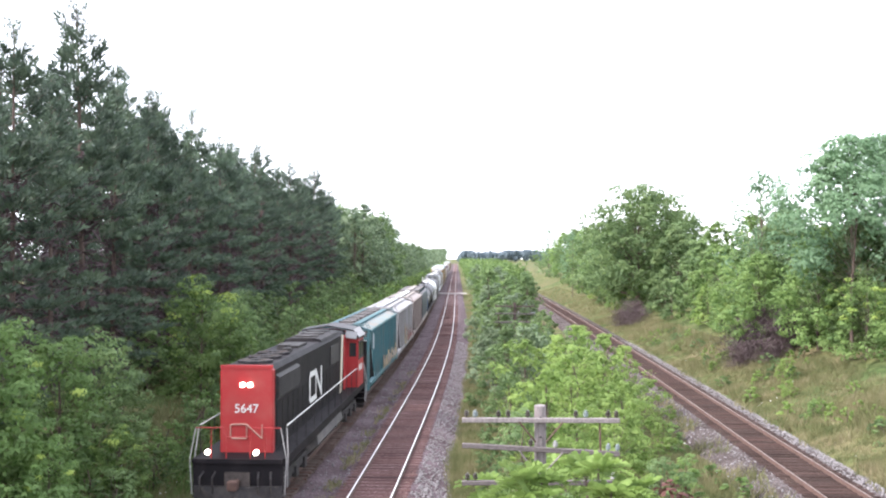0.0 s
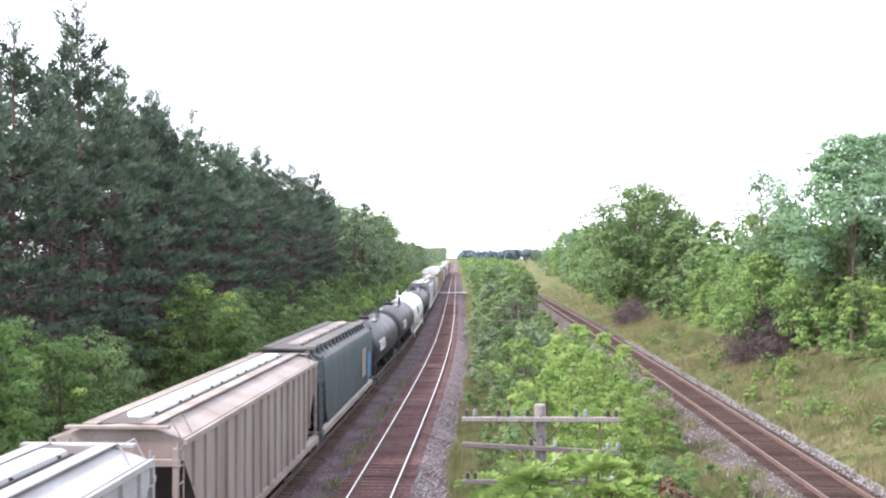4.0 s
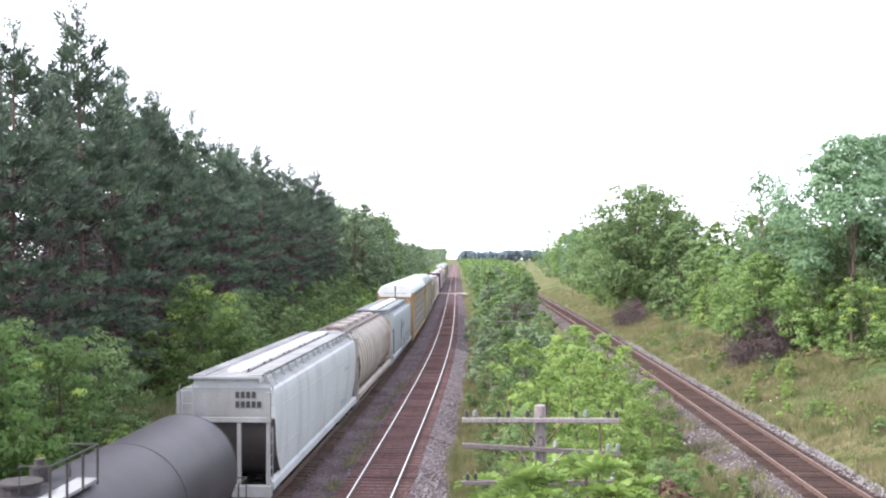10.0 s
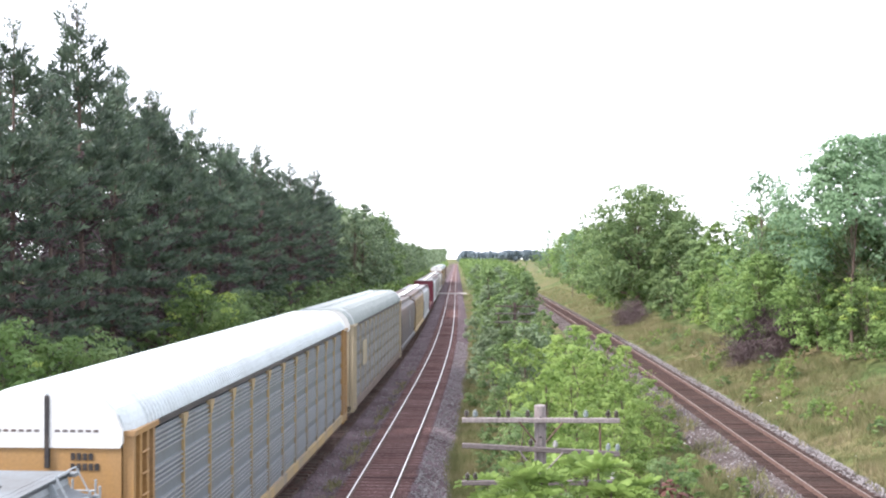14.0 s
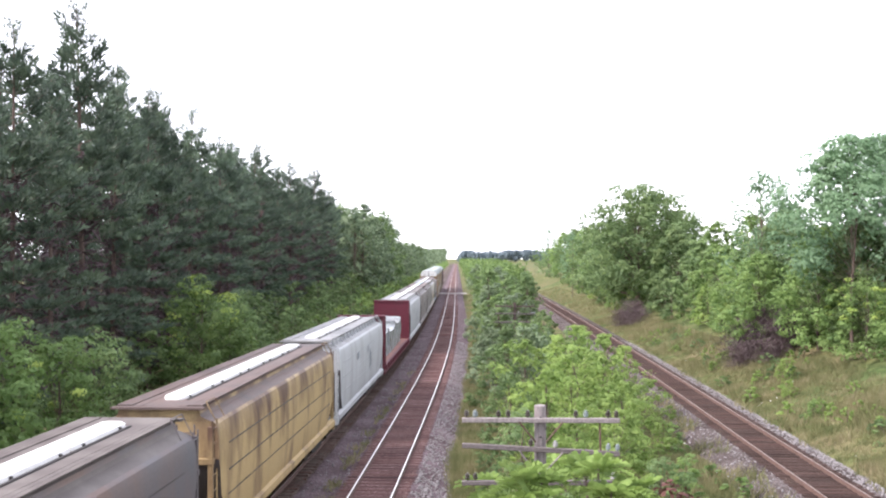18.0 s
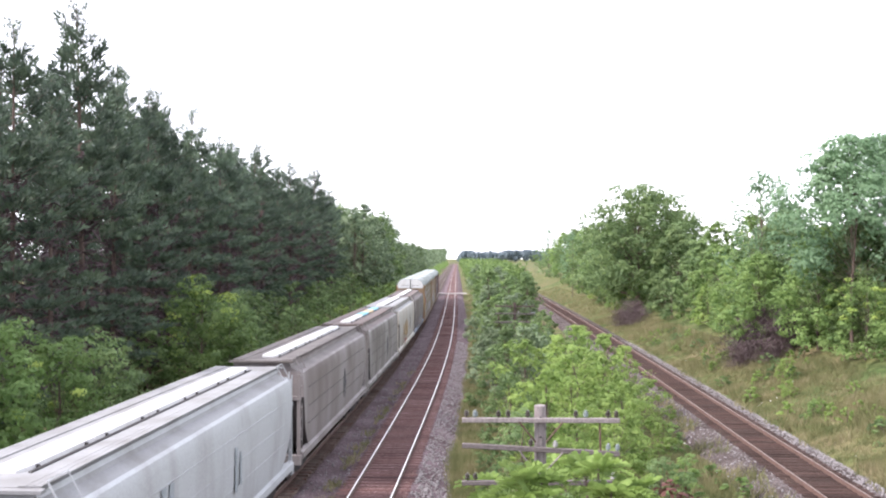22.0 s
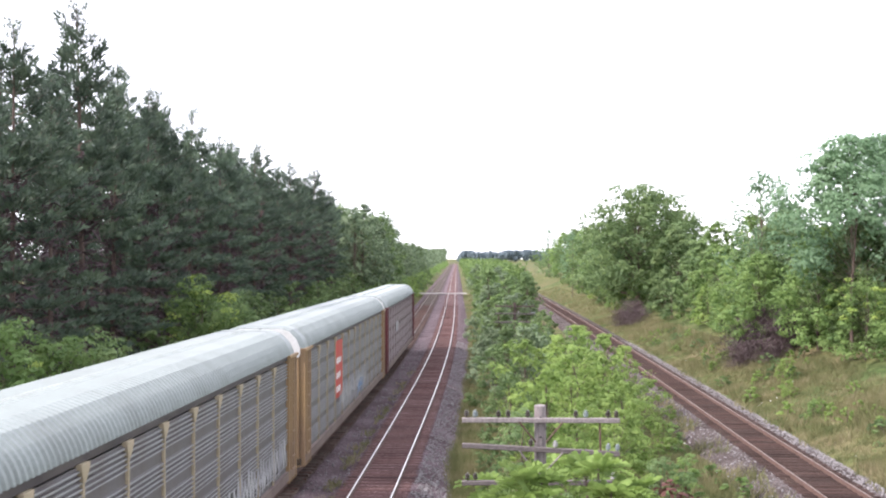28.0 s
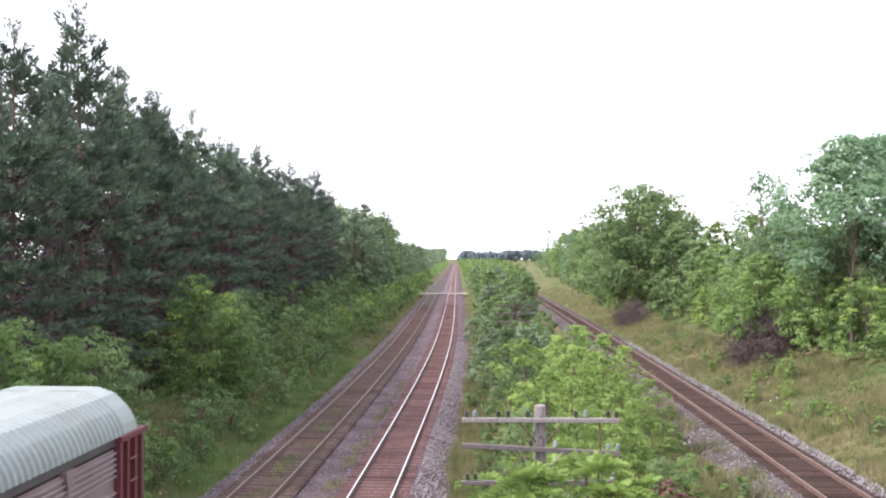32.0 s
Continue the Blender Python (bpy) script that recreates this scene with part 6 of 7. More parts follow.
class Planter:
    """Sets out prototypes by the height that each plant is to have: each one stands once itself, then as copies that share its meshes."""

    def __init__(self, protos, used=()):
        self.protos, self.used, self.k = protos, set(used), 0
        self.tall = [max(v.co.z for c in p.children for v in c.data.vertices) for p in protos]

    def put(self, x, y, tall, which=None, wide=1.0):
        i = self.k % len(self.protos) if which is None else which
        self.k += 1
        z = float(ground_z(np.float64(x), np.float64(y))) - 0.08
        m = pose(x, y, z, 0, 0, (self.k * 137.5 + 31 * i) % 360)
        if i in self.used:
            ob = copy_thing(self.protos[i], m)
        else:
            self.used.add(i)
            ob = self.protos[i]
            ob.matrix_basis = m
        s = tall / self.tall[i]
        ob.scale = (s * wide, s * wide, s)
        return ob

    def rows(self, rows, which=None):
        for r in rows:
            self.put(r[0], r[1], r[2], r[3] if len(r) > 3 else which)


def forest():
    rnd = random.Random(11)
    # pines on the left: the front row with its tall ones, then the rows behind
    near = Planter([pine(20 + k, 18.0, w, 1.45, 46) for k, w in enumerate((2.5, 2.9, 2.2, 2.7, 2.35))])
    near.rows((-17.2 + 0.5 * math.sin(y * 3.1), y, t) for y, t in ((26, 14.1), (30.5, 15.2), (35, 15.4), (39.2, 16.8), (43.4, 15.4), (47.5, 19.6), (51, 16.2), (54.3, 17.7), (57.5, 17.1), (60.6, 17.3), (64.5, 16.4), (68.8, 17.4), (72.5, 16.0)))
    near.rows((-17.2 + 0.5 * math.sin(y * 3.1), y, t) for y, t in ((75.6, 16.6), (80, 15.8), (84.8, 17.2), (89.5, 16.4), (94, 17.9), (99, 16.0), (104.5, 16.6), (110, 17.6), (116, 16.0), (122.5, 16.8), (129, 17.2), (135, 19.0), (141, 16.4), (148, 17.0), (155, 17.4)))
    back = Planter([pine(40 + k, 18.0, 3.3, 1.6, 11) for k in range(3)])
    for x, step, lo, hi in ((-21.4, 4.2, 28, 168), (-25.0, 5.5, 36, 172), (-31, 8, 45, 178)):
        y = lo
        while y < hi:
            back.put(x + rnd.uniform(-0.8, 0.8), y, rnd.uniform(14.8, 17.0) if x > -24 else rnd.uniform(15.2, 17.4))
            y += step * rnd.uniform(0.8, 1.2)
    # mixed trees further along the left side, lower beyond the pines
    mixed = Planter([broadleaf(60 + k, 15.5, 9.0, 2000, 0.31, m, "full green broadleaf tree at the forest edge", lobes=34, group="broadleaf trees on the left bank") for k, m in enumerate((M_LEAF_HAZE, M_LEAF_DEEP, M_LEAF_HAZE))])
    y = 160.0
    while y < 420:
        for row in range(2):
            x = float(x_main(np.float64(y))) - 14.5 - 6.0 * row + rnd.uniform(-1.0, 1.0)
            mixed.put(x, y + rnd.uniform(-2, 2), rnd.uniform(14.4, 16.6) if y < 236 else rnd.uniform(9.6, 11.6) + (y - 236) * 0.008)
        y += 7.0 + (y - 160) * 0.02


def left_bank():
    rnd = random.Random(12)
    kinds = ((M_LEAF, "leafy green bush with yellow-green shoots", M_TIP), (M_LEAF_VIVID, "bright green leafy bush", M_TIP), (M_LEAF_DEEP, "deep green leafy bush", None))
    g = "bushes at the forest edge"
    near = Planter([broadleaf(70 + k, 5.6, 5.0, 8000, 0.08, m, lab, "edge_bush", 0.03, 30, "bush", g, tips=tp, dome=True) for k, (m, lab, tp) in enumerate(kinds)])
    near.rows(((-13.9, 30.5, 6.3, 1), (-13.2, 34.5, 5.7, 1), (-13.2, 38.0, 5.6, 2), (-13.3, 55.5, 7.0, 0), (-12.8, 61.5, 6.0, 2), (-14.9, 26.5, 8.0, 1), (-13.4, 42.0, 3.6, 2), (-12.4, 58.5, 5.2, 0), (-15.4, 33, 6.0, 2), (-12.0, 30.6, 3.4, 1), (-11.6, 36.0, 2.8, 0)))
    edge = Planter([broadleaf(80 + k, 5.2, 4.8, 1450, 0.165, m, lab, "edge_bush", 0.03, 22, "bush", g, dome=True) for k, (m, lab) in enumerate(((M_LEAF, "leafy mid-green bush on the bank"), (M_LEAF_BRIGHT, "bright green leafy bush on the bank"), (M_LEAF_DEEP, "deep green leafy bush on the bank")))])
    edge.rows(((-12.2, 66, 3.6, 2), (-11.4, 73, 3.2, 0), (-11.9, 80, 4.2, 2), (-10.8, 88, 3.4, 0), (-11.5, 96, 4.4, 2), (-10.4, 104, 3.4, 1), (-10.6, 113, 4.0, 2), (-9.9, 122, 3.6, 0), (-9.7, 132, 3.9, 1), (-9.4, 143, 4.2, 2), (-9.0, 154, 4.4, 0)))
    edge.rows(((-8.4, 167, 4.4, 1), (-7.9, 182, 4.5, 2), (-7.4, 200, 4.6, 0), (-6.8, 222, 4.8, 1), (-6.2, 250, 4.8, 2), (-5.6, 280, 5.0, 0), (-5, 320, 5.0, 2)))
    for k in range(30):
        y = 30 + k * 4.8
        if not 38 < y < 53:
            edge.put(-15.4 + rnd.uniform(-0.8, 0.8) + 0.006 * y, y, rnd.uniform(2.8, 4.8), 2)
    low = Planter([broadleaf(90 + k, 1.7, 2.0, 760, 0.068, m, lab, "low_bush", 0.03, 14, "bush", g, trunk=0.04, dome=True) for k, (m, lab, tp) in enumerate(kinds)])
    for k in range(58):
        y = 31 + 110 * (k / 58) ** 1.3
        low.put(float(x_main(np.float64(y))) - rnd.uniform(8.2, 11.4), y, rnd.uniform(0.9, 2.3), (0, 2, 1, 2)[k % 4])
    for k in range(24):
        y = 110 + 260 * (k / 24) ** 1.2
        edge.put(float(x_main(np.float64(y))) - rnd.uniform(7.6, 9.5) - 0.004 * y, y, rnd.uniform(2.2, 3.8), (0, 2, 1)[k % 3])
    return edge


def thicket():
    """The overgrown strip between the main tracks and the branch."""
    kinds = ((M_LEAF, "leafy green bush between the tracks", M_LEAF_BRIGHT), (M_LEAF_BRIGHT, "bright green bush between the tracks", None), (M_LEAF_DEEP, "dark green bush between the tracks", None))
    g = "bushes between the tracks"
    bush = Planter([broadleaf(100 + k, 4.4, 3.9, 4600, 0.072, m, lab, "thicket_bush", 0.03, 24, "bush", g, tips=tp, dome=True) for k, (m, lab, tp) in enumerate(kinds)])
    bush.rows(((4.9, 26, 3.0, 0), (3.0, 27, 2.9, 2), (6.6, 30, 3.0, 2), (2.3, 31, 2.2, 0), (4.4, 33, 4.0, 1), (3.0, 37, 3.6, 2), (6.3, 37, 4.0, 1), (7.2, 41, 3.9, 1), (4.3, 42, 4.4, 1), (3.0, 46, 3.9, 2), (6.0, 47, 4.9, 1)))
    bush.rows(((7.9, 49, 4.1, 1), (4.3, 53, 4.8, 1), (7.3, 56, 5.2, 1), (2.9, 58, 4.1, 2), (1.6, 35, 1.4, 2), (1.9, 41, 1.6, 2), (1.0, 28, 1.1, 0), (8.2, 34, 2.2, 0), (7.6, 28.5, 2.0, 0), (3.6, 30, 3.2, 1), (5.4, 23.4, 2.2, 2), (8.6, 52, 4.9, 1), (8.8, 44, 3.5, 1)))
    far = Planter([broadleaf(110 + k, 5.6, 4.6, 2200, 0.14, m, lab, "thicket_bush", 0.03, 22, "bush", g, tips=tp, dome=True) for k, (m, lab, tp) in enumerate(((M_LEAF_DEEP, "leafy green bush between the tracks", M_LEAF), (M_LEAF, "bright green bush between the tracks", None), (M_LEAF_HAZE, "grey-green bush between the tracks", None)))])
    far.rows(((8.2, 64, 4.5, 0), (5.3, 64, 4.9, 2), (3.4, 69, 4.3, 2), (7.0, 73, 4.4, 0), (4.2, 80, 5.3, 2), (8.3, 83, 4.6, 0), (6.2, 88, 6.0, 2), (4.6, 95, 5.6, 0), (7.4, 99, 6.6, 0), (5.0, 108, 6.4, 2), (8.4, 112, 6.2, 0), (6.2, 121, 7.0, 1)))
    far.rows(((9.6, 126, 6.0, 2), (6.4, 136, 7.3, 0), (8.6, 146, 6.8, 2), (6.8, 153, 7.8, 1), (10, 152, 5.5, 0), (8.0, 170, 7.4, 2), (11.5, 175, 6.2, 0), (8.2, 190, 7.2, 1), (11.0, 205, 7.2, 2), (8.8, 222, 7.2, 0), (11, 240, 7.2, 1), (9, 262, 7.2, 2), (5.6, 71, 4.6, 0)))
    slim = Planter([broadleaf(120, 7.4, 3.0, 3000, 0.11, M_LEAF_DEEP, "slim dark green young tree between the tracks", "young_tree", 0.1, 26)])
    slim.rows(((7.7, 92, 7.8), (6.6, 100, 7.4), (5.3, 118, 8.0), (8.9, 105, 7.2), (4.4, 79, 5.6), (6.0, 82, 5.8), (3.9, 62, 5.0)))
    fern = Planter([sumac(130, 4.9, 0.38, 60), sumac(131, 4.6, 0.42, 66)])
    fern.rows(((1.42, 16.6, 5.75, 0), (2.8, 17.4, 5.8, 1), (2.05, 15.4, 4.9, 1), (3.2, 18.6, 4.9, 0), (0.8, 18.2, 4.5, 1), (3.7, 22.5, 4.1, 1), (1.0, 23.5, 4.1, 0), (2.6, 24.5, 4.4, 1), (4.3, 21, 3.6, 0)))
    Planter([broadleaf(142, 2.2, 1.9, 800, 0.06, M_WITHERED, "low bush with withered red-brown leaves", "withered_bush", 0.03, 12, "bush", g, trunk=0.04, dome=True)]).put(6.2, 26.6, 3.1)
    dead = Planter([brush(140, 1.6, 1.5), brush(141, 1.5, 1.8)])
    dead.rows(((20.6, 69.5, 2.2), (21.4, 71, 2.6), (22.0, 67.5, 2.0), (25.4, 72, 2.8), (23.0, 69, 3.0), (22.6, 72, 3.0), (24.0, 73, 3.4), (23.4, 76, 3.2), (24.6, 70, 3.4), (21.8, 114, 2.6), (20.8, 117, 2.4), (22.6, 119, 3.0), (24.8, 77, 3.2)))


def right_bank(edge):
    g = "broadleaf trees on the right bank"
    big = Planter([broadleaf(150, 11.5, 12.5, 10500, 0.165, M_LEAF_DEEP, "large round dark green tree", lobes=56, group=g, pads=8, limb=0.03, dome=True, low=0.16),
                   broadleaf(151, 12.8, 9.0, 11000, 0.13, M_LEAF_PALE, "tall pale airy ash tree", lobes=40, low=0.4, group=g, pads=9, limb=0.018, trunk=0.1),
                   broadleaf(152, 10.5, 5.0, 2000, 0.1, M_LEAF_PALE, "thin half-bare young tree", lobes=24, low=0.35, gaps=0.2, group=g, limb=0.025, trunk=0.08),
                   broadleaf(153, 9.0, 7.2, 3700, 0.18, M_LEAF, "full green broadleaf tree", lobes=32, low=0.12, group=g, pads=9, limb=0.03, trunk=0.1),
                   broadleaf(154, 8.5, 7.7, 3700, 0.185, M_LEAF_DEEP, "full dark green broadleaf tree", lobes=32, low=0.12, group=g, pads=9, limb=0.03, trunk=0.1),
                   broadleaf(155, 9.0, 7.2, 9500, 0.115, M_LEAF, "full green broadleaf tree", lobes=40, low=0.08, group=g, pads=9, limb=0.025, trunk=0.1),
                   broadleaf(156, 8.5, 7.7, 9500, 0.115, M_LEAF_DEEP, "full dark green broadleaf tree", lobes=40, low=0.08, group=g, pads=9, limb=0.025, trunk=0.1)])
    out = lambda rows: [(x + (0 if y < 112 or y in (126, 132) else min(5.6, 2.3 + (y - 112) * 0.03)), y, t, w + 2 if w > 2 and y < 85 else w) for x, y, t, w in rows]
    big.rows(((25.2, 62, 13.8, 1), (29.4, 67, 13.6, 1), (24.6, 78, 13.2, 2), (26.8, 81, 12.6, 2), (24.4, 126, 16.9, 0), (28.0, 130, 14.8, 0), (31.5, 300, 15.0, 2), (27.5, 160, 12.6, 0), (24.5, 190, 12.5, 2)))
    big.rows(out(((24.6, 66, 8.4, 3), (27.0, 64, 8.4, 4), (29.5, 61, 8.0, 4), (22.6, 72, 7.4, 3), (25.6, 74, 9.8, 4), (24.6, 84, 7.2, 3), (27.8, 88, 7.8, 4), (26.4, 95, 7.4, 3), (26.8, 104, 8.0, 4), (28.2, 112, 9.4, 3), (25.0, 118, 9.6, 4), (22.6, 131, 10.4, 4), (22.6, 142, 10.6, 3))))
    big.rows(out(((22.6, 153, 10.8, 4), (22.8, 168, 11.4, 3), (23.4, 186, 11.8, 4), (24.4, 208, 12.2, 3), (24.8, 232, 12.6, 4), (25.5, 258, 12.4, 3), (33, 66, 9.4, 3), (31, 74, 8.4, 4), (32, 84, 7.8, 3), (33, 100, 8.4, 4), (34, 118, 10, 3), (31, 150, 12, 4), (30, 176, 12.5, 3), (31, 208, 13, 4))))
    lush = Planter([broadleaf(160, 5.2, 5.0, 6000, 0.08, M_LEAF, "lush bush with yellow-green shoots", "bank_bush", 0.03, 30, "bush", g, tips=M_TIP, dome=True)])
    lush.rows(((24.6, 58.5, 5.0), (26.8, 57.0, 4.8), (25.4, 63.5, 4.6)))
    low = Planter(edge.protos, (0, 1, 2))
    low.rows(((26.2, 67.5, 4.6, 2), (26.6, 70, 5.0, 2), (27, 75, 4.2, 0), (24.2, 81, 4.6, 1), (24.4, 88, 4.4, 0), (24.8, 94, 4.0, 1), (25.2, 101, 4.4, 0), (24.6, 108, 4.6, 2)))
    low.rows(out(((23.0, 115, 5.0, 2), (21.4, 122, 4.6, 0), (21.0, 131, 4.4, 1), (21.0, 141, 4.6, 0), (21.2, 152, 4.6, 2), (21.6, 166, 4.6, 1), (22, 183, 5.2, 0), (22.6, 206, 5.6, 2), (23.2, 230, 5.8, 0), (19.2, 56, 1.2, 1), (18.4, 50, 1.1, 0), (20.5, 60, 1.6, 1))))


def weeds():
    """Low weeds that break up the grass of the banks."""
    rnd = random.Random(31)
    weed = Planter([broadleaf(170 + k, 0.9, 1.1, 170, 0.085, m, "low leafy weed in the grass", "weed", 0.03, 8, "weed", "weeds in the grass", trunk=0.02) for k, m in enumerate((M_LEAF, M_LEAF_BRIGHT, M_LEAF_DEEP))])
    for k in range(230):
        y = 28 + 75 * rnd.random() ** 1.4
        side = (0, 1, 1, 2, 1, 3)[k % 6]
        xm, xb = float(x_main(np.float64(y))), float(x_branch(np.float64(y)))
        x = (xm - rnd.uniform(7.2, 12), xb + rnd.uniform(3, 8.5), xb - rnd.uniform(3.0, 6.0), xm + rnd.uniform(2.9, 4.2))[side]
        weed.put(x, y, rnd.uniform(0.3, 1.0) * (0.7 if side == 3 else 1.0), None, rnd.uniform(0.9, 1.7))


def scatter_grass():
    """Tufts of grass on the banks and verges, as one sheet of many blades."""
    rng = np.random.default_rng(5)
    spots = []
    for n, y0, y1, fn, a, b in ((9000, 30, 120, x_branch, 2.6, 7.5), (3500, 34, 75, x_branch, 5, 9), (6000, 26, 75, x_branch, -7.0, -2.9), (5200, 24, 130, x_main, 2.4, 4.6), (4200, 26, 90, x_main, 2.5, 3.7), (6000, 28, 140, x_main, -12.5, -6.3), (1200, 120, 240, x_main, 2.5, 5), (1600, 120, 260, x_main, -11, -6.6), (2200, 120, 240, x_branch, 2.6, 7)):
        y = y0 + (y1 - y0) * rng.random(n) ** 1.5
        x = fn(y) + rng.uniform(a, b, n)
        spots.append(np.stack([x, y], 1))
    XY = np.concatenate(spots)
    patch = np.sin(XY[:, 0] * 0.9 + 1.3 * np.sin(XY[:, 1] * 0.31)) + np.sin(XY[:, 1] * 0.47 + XY[:, 0] * 0.23)
    tall = np.clip(0.42 + 0.13 * patch, 0.15, 0.75)
    per = 5
    base = np.concatenate([XY, ground_z(XY[:, 0], XY[:, 1])[:, None] - 0.03], 1)
    P = np.repeat(base, per, 0) + np.concatenate([rng.normal(size=(len(base) * per, 2)) * 0.11, np.zeros((len(base) * per, 1))], 1)
    D = unit(np.concatenate([rng.normal(size=(len(P), 2)) * 0.33, np.ones((len(P), 1))], 1))
    v, f = blades(P, D, np.repeat(tall, per) * rng.uniform(0.5, 1.3, len(P)), rng.uniform(0.025, 0.06, len(P)), rng)
    tagged(new("grass", soup("grass", v, f, M_GRASS)), "long green and straw-coloured grass on the banks", "grass", kind="stuff")
    # fresh grass on the verge and between the rails of the train's track
    n = 6500
    y = 27 + 70 * rng.random(n) ** 1.5
    x = x_main(y) - rng.uniform(6.4, 9.6, n)
    z = ground_z(x, y)
    m = 420
    y2 = 31 + 26 * rng.random(m)
    keep = np.sin(y2 * 0.8) + np.sin(y2 * 2.1 + 1) > -0.3
    y2 = y2[keep]
    x2 = x_main(y2) - SPACING + rng.normal(0.0, 0.28, len(y2))
    base = np.concatenate([np.stack([x, y, z - 0.03], 1), np.stack([x2, y2, np.full(len(y2), -0.18)], 1)])
    tall = np.concatenate([rng.uniform(0.2, 0.5, n), rng.uniform(0.06, 0.13, len(y2))])
    P = np.repeat(base, 5, 0) + rng.normal(size=(len(base) * 5, 3)) * np.array([0.1, 0.1, 0])
    D = unit(np.concatenate([rng.normal(size=(len(P), 2)) * 0.4, np.ones((len(P), 1))], 1))
    v, f = blades(P, D, np.repeat(tall, 5) * rng.uniform(0.6, 1.3, len(P)), rng.uniform(0.03, 0.06, len(P)), rng)
    tagged(new("verge_grass", soup("verge_grass", v, f, M_GRASS_GREEN)), "fresh green grass on the verge beside the train's track", "grass", kind="stuff")
    # weeds that grow out of the ballast beside the main track
    n = 260
    y = np.where(rng.random(n) < 0.7, rng.uniform(33, 50, n), rng.uniform(50, 75, n))
    base = np.stack([x_main(y) + rng.normal(-1.62, 0.16, n), y, np.full(n, -0.32)], 1)
    base = base[np.sin(base[:, 1] * 1.7) + np.sin(base[:, 1] * 0.6) > -0.2]
    P = np.repeat(base, 6, 0) + rng.normal(size=(len(base) * 6, 3)) * np.array([0.1, 0.1, 0])
    D = unit(np.concatenate([rng.normal(size=(len(P), 2)) * 0.4, np.ones((len(P), 1))], 1))
    v, f = blades(P, D, rng.uniform(0.15, 0.4, len(P)), rng.uniform(0.03, 0.06, len(P)), rng)
    tagged(new("ballast_weeds", soup("ballast_weeds", v, f, M_GRASS)), "thin green weeds growing out of the ballast", "weeds", kind="stuff")
    n = 700
    y = 27 + 60 * rng.random(n) ** 1.3
    off = -rng.uniform(1.75, 3.1, n)
    off = np.where(rng.random(n) < 0.25, -off * 0.95, off)
    keep = np.sin(y * 0.9) + np.sin(y * 0.37 + 1) + np.abs(off) * 0.8 > 1.1
    y, off = y[keep], off[keep]
    base = np.stack([x_branch(y) + off, y, np.interp(off, [-3.1, -2.5, -1.7, 1.7, 2.3, 3.0], [-0.6, -0.15, 0.1, 0.1, -0.1, -0.6]) - 0.03], 1)
    P = np.repeat(base, 7, 0) + rng.normal(size=(len(base) * 7, 3)) * np.array([0.12, 0.12, 0])
    D = unit(np.concatenate([rng.normal(size=(len(P), 2)) * 0.4, np.ones((len(P), 1))], 1))
    v, f = blades(P, D, rng.uniform(0.2, 0.6, len(P)), rng.uniform(0.03, 0.06, len(P)), rng)
    tagged(new("branch_weeds", soup("branch_weeds", v, f, M_GRASS)), "straw and green weeds growing over the ballast of the single track", "weeds", kind="stuff")
    # pale blossoms
    n = 110
    y = 27 + 70 * rng.random(n) ** 1.4
    x = np.where(rng.random(n) < 0.55, x_main(y) - rng.uniform(6.8, 11.5, n), np.where(rng.random(n) < 0.5, x_branch(y) + rng.uniform(2.8, 7, n), x_branch(y) - rng.uniform(3, 6, n)))
    scatter_octa("white_blossoms", np.stack([x, y, ground_z(x, y) + rng.uniform(0.3, 0.7, n)], 1), rng.uniform(0.02, 0.04, n), M_FLOWER, "small white blossoms in the grass", "flowers", rng)
    # loose stones along the ballast
    n = 5200
    y = 26 + 75 * rng.random(n) ** 1.7
    which = rng.random(n)
    off = np.where(which < 0.72, rng.uniform(1.35, 2.7, n), np.where(which < 0.86, rng.uniform(-2.7, -1.35, n), rng.uniform(-6.4, -5.5, n)))
    prof = np.interp(off, [-6.9, -6.3, -5.7, -5.3, -2.6, -2.1, -1.6, -1.3, 1.4, 1.9, 2.9], [-0.9, -0.42, -0.2, -0.17, -0.3, -0.36, -0.3, -0.17, -0.17, -0.3, -0.9])
    A = np.stack([x_main(y) + off, y, prof + 0.02], 1)
    n = 4200
    y = 28 + 70 * rng.random(n) ** 1.6
    off = np.where(rng.random(n) < 0.72, rng.uniform(1.3, 2.6, n), rng.uniform(-2.8, -1.35, n))
    prof = np.interp(off, [-3.1, -2.5, -1.7, -1.3, 1.3, 1.7, 2.3, 3.0], [-0.6, -0.15, 0.1, 0.13, 0.13, 0.1, -0.1, -0.6])
    A = np.concatenate([A, np.stack([x_branch(y) + off, y, prof + 0.02], 1)])
    scatter_octa("loose_stones", A, rng.uniform(0.03, 0.075, len(A)), M_STONE, "loose pale stones on the ballast", "stones", rng)


def scatter_octa(name, centres, radii, mat, label, category, rng):
    """Many small uneven eight-sided lumps as one sheet."""
    o = np.array([(1, 0, 0), (0, 1, 0), (-1, 0, 0), (0, -1, 0), (0, 0, 0.8), (0, 0, -0.6)], float)
    t = np.array([(0, 1, 4), (1, 2, 4), (2, 3, 4), (3, 0, 4), (1, 0, 5), (2, 1, 5), (3, 2, 5), (0, 3, 5)])
    n = len(centres)
    a = rng.uniform(0, 6.28, n)
    V = o[None] * rng.uniform(0.6, 1.3, (n, 6, 1)) * radii[:, None, None]
    c, s = np.cos(a)[:, None], np.sin(a)[:, None]
    V = np.stack([V[..., 0] * c - V[..., 1] * s, V[..., 0] * s + V[..., 1] * c, V[..., 2]], -1) + centres[:, None]
    F = (np.arange(n) * 6)[:, None, None] + t[None]
    tagged(new(name, soup(name, V.reshape(-1, 3), F.reshape(-1, 3), mat)), label, category, kind="stuff")


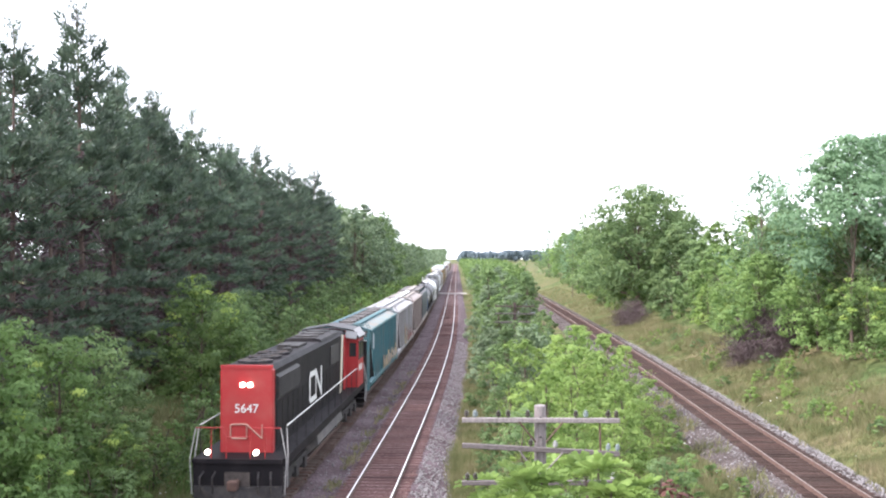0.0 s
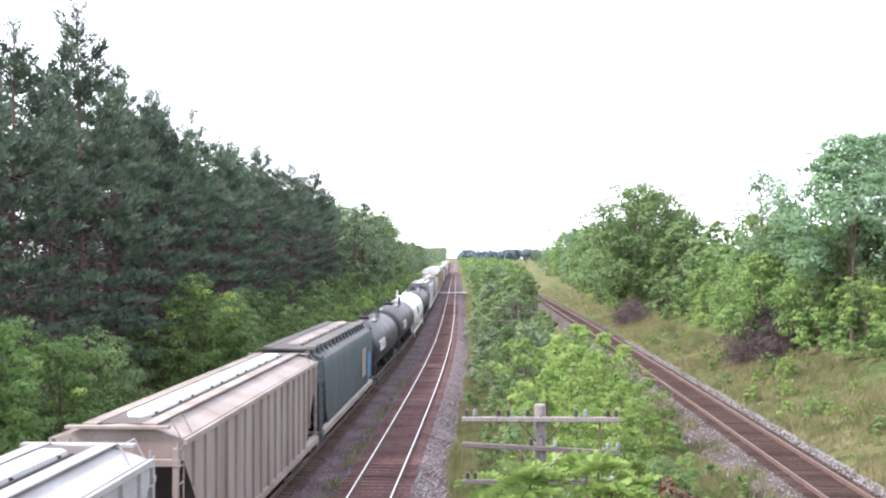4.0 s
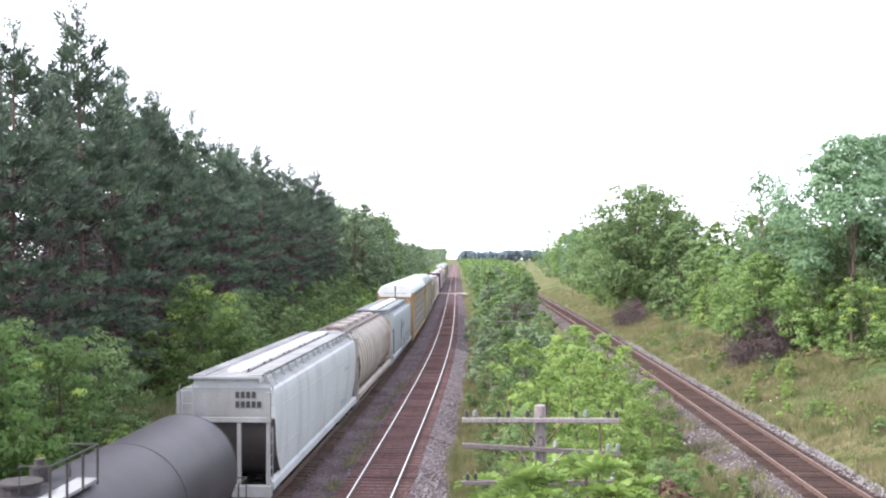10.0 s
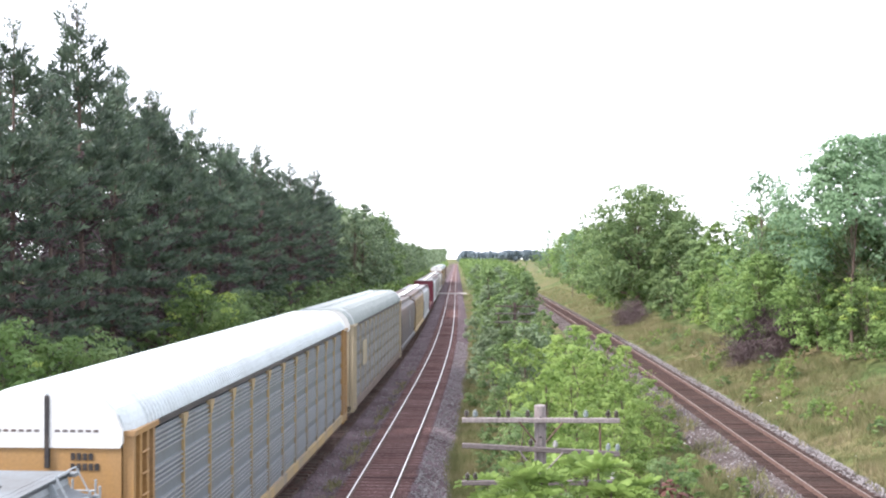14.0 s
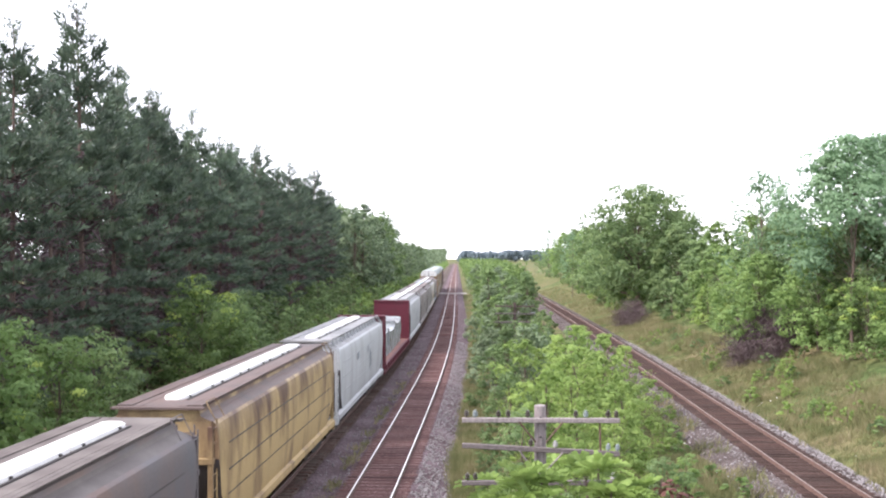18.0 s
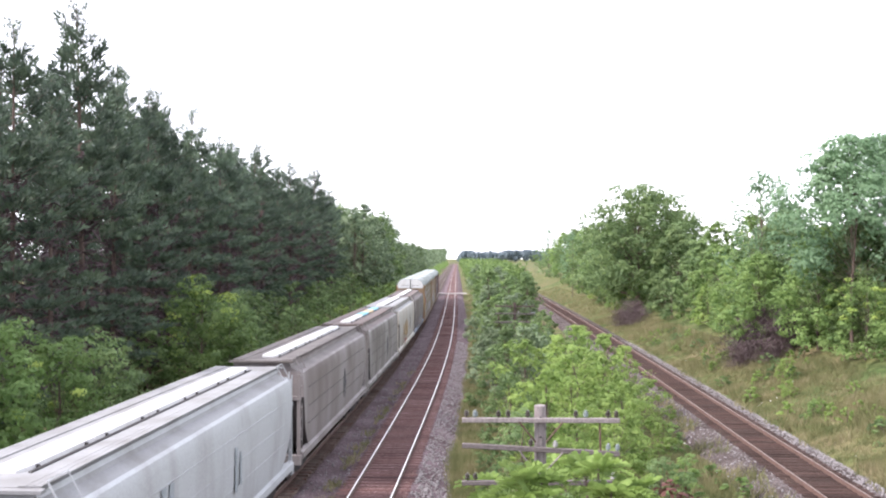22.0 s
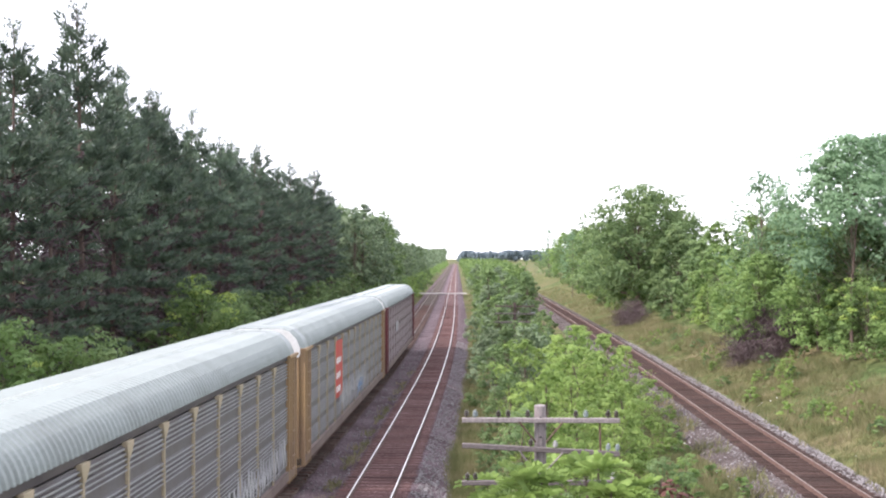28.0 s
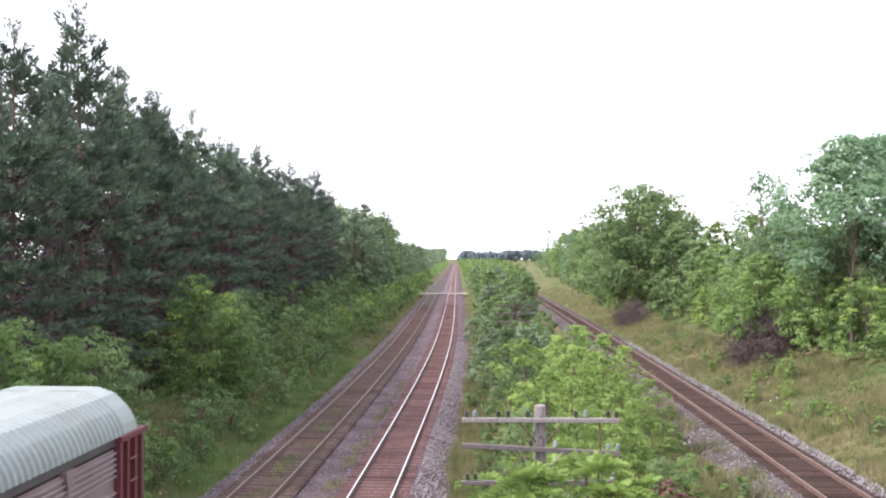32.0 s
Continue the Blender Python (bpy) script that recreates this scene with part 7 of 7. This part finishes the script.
def far_woods():
    """Woods too far to count: clumps of leaves, one sheet each."""
    rng = np.random.default_rng(9)

    def clumps(name, cx, cy, cz, r, per, size, mat, label):
        n = len(cx)
        d = unit(rng.normal(size=(n, per, 3)) + np.array([0, 0, 0.2]))
        p = np.stack([cx, cy, cz], 1)[:, None] + d * (r[:, None, None] * rng.uniform(0.5, 1.05, (n, per, 1))) * np.array([1, 1, 1.0])
        p = p.reshape(-1, 3)
        v, f = leaves(p, unit(d.reshape(-1, 3) + rng.normal(size=p.shape) * 0.5), rng.uniform(0.6, 1.2, len(p)) * size, rng)
        tagged(new(name, soup(name, v, f, mat)), label, "woods", kind="stuff")
    # along the left side into the distance
    n = 420
    y = 400 + 1000 * rng.random(n) ** 1.3
    x = x_main(y) - 13.5 - rng.random(n) ** 2 * 25
    h = rng.uniform(0.15, 1.0, n)
    clumps("forest_edge", x, y, (9.8 + 0.0078 * (y - 400)) * h, rng.uniform(2.5, 4.2, n), 46, 0.75, M_LEAF_HAZE, "green forest edge running into the distance")
    n = 300
    y = 150 + 1000 * rng.random(n) ** 1.5
    x = x_main(y) - 8.2 - rng.random(n) * 5.5
    clumps("forest_foot", x, y, rng.uniform(-0.3, 2.8, n), rng.uniform(0.9, 1.7, n), 40, 0.3, M_LEAF, "green bushes at the foot of the distant forest edge")
    # growth right of the main track into the distance
    n = 520
    y = 270 + 1000 * rng.random(n) ** 1.4
    x = x_main(y) + 4.6 + rng.random(n) ** 1.5 * (16 + (y - 270) * 0.03) + 0.6
    clumps("lineside_growth", x, y, rng.uniform(0.2, 5.6, n), rng.uniform(1.5, 2.4, n), 44, 0.5, M_LEAF, "green lineside growth running into the distance")
    # right of the branch
    n = 150
    y = 262 + 85 * rng.random(n) ** 1.2
    x = 27.5 + (y - 262) * 0.05 + rng.random(n) * 24
    clumps("right_woods", x, y, 9.5 * rng.uniform(0.1, 1.0, n), rng.uniform(1.8, 3.0, n), 46, 0.5, M_LEAF_DEEP, "green woods beyond the single track")
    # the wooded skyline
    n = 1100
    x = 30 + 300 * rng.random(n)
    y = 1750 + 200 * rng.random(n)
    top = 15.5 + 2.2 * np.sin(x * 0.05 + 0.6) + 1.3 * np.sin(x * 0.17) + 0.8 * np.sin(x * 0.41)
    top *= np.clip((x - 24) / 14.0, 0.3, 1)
    clumps("wooded_skyline", x, y, (0.15 + 0.85 * rng.random(n) ** 0.55) * top, rng.uniform(3, 5, n), 30, 2.4, M_FAR, "distant line of woods in a haze-blue tone")


def utility_pole(top, droop, wood, label):
    pole = tagged(new("utility_pole"), label, "pole", group="poles between the tracks")
    bm = bmesh.new()
    tube(bm, [(0, 0, -1.3), (0.01, 0, top * 0.5), (0, 0, top - 0.02), (0, 0, top)], 0.135, 12, 0.105)
    part("shaft", bm, wood, pole)
    bm = bmesh.new()
    tube(bm, [(1.14, -0.16, top - 0.3), (1.16, -0.16, top - 0.92)], 0.022, 5)
    part("hanging_rod", bm, M_RUST, pole, "rusty rod between two crossarms")
    for dz in (0.22, 0.6, 0.84):
        bm = bmesh.new()
        disc(bm, (0.0, -0.135, top - dz), 0.022, 0.05, 8, "y")
        part("bolt", bm, M_BLACK, pole)
    for k, (dz, tilt) in enumerate(((0.27, 0), (0.84, droop), (1.48, -0.3))):
        bm = bmesh.new()
        box(bm, -1.53, 1.53, -0.05, 0.05, -0.047, 0.047)
        bmesh.ops.bevel(bm, geom=bm.edges[:], offset=0.012, segments=1, affect="EDGES")
        arm = part("crossarm", bm, wood if k == 0 else M_ARM_DARK, pole)
        arm.location, arm.rotation_euler = (0, -0.16, top - dz), (0, radians(tilt), 0)
        xs = ((-1.44, -1.27, -0.82, -0.63, -0.25, 0.68, 0.87, 1.3, 1.46), (-0.2, 0.27, 1.3, 1.48), (-1.42, -1.27, 0.68, 0.88, 1.4))[k]
        for i, x in enumerate(xs):
            bm = bmesh.new()
            tube(bm, [(x, 0, 0.04), (x, 0, 0.1)], 0.016, 5)
            for z, r in ((0.095, 0.05), (0.12, 0.036), (0.145, 0.046), (0.175, 0.028)):
                disc(bm, (x, 0, z), r, 0.032, 10)
            part("insulator", bm, M_RAIL_PAINT if (k, i) in ((1, 1), (2, 4)) else (M_GLASSY if (k, i) in ((1, 2), (1, 3), (0, 1), (0, 6)) else M_INSULATOR), arm, "ribbed ceramic insulator on a pin")
        for sx in (-1, 1):
            if k < 2:
                bm = bmesh.new()
                tube(bm, [(sx * 0.42, -0.06, -0.03), (sx * 0.1, -0.04, -0.42)], 0.017, 4)
                part("brace", bm, M_RUST if k == 0 else wood, arm)
    return pole


def lineside():
    p = utility_pole(6.2, 3.0, M_WOOD, "grey weathered wooden pole with three crossarms and no wires")
    p.matrix_basis = pose(1.9, 19.7, -0.8, 0, 0, -1)
    p = utility_pole(6.2, 0.5, M_WOOD_DARK, "dark brown wooden pole with crossarms, half hidden in bushes")
    p.matrix_basis = pose(5.5, 77, -1.4, 0, 0, -3)
    for x, y, z in ((8.3, 135, -1.2), (10.6, 195, -1.2)):
        copy_thing(p, pose(x, y, z, 0, 0, -3))
    cr = tagged(new("farm_crossing"), "pale timber farm crossing over both main tracks", "crossing", kind="structure")
    for u0, u1 in ((-7.6, -4.95), (-4.85, -3.45), (-3.35, -0.82), (-0.68, 0.68), (0.82, 3.4)):
        for k in range(4):
            y = 228.5 + k * 1.0
            x = float(x_main(np.float64(y)))
            part("plank", B((x + u0, x + u1, y, y + 0.94, -0.16, -0.012)), M_PLANK, cr)


M_PLANK = material("bleached_planks", (0.36, 0.33, 0.32), 0.9, dark=0.7, scale=2)
forest()
right_bank(left_bank())
thicket()
weeds()
scatter_grass()
far_woods()
lineside()
motions()
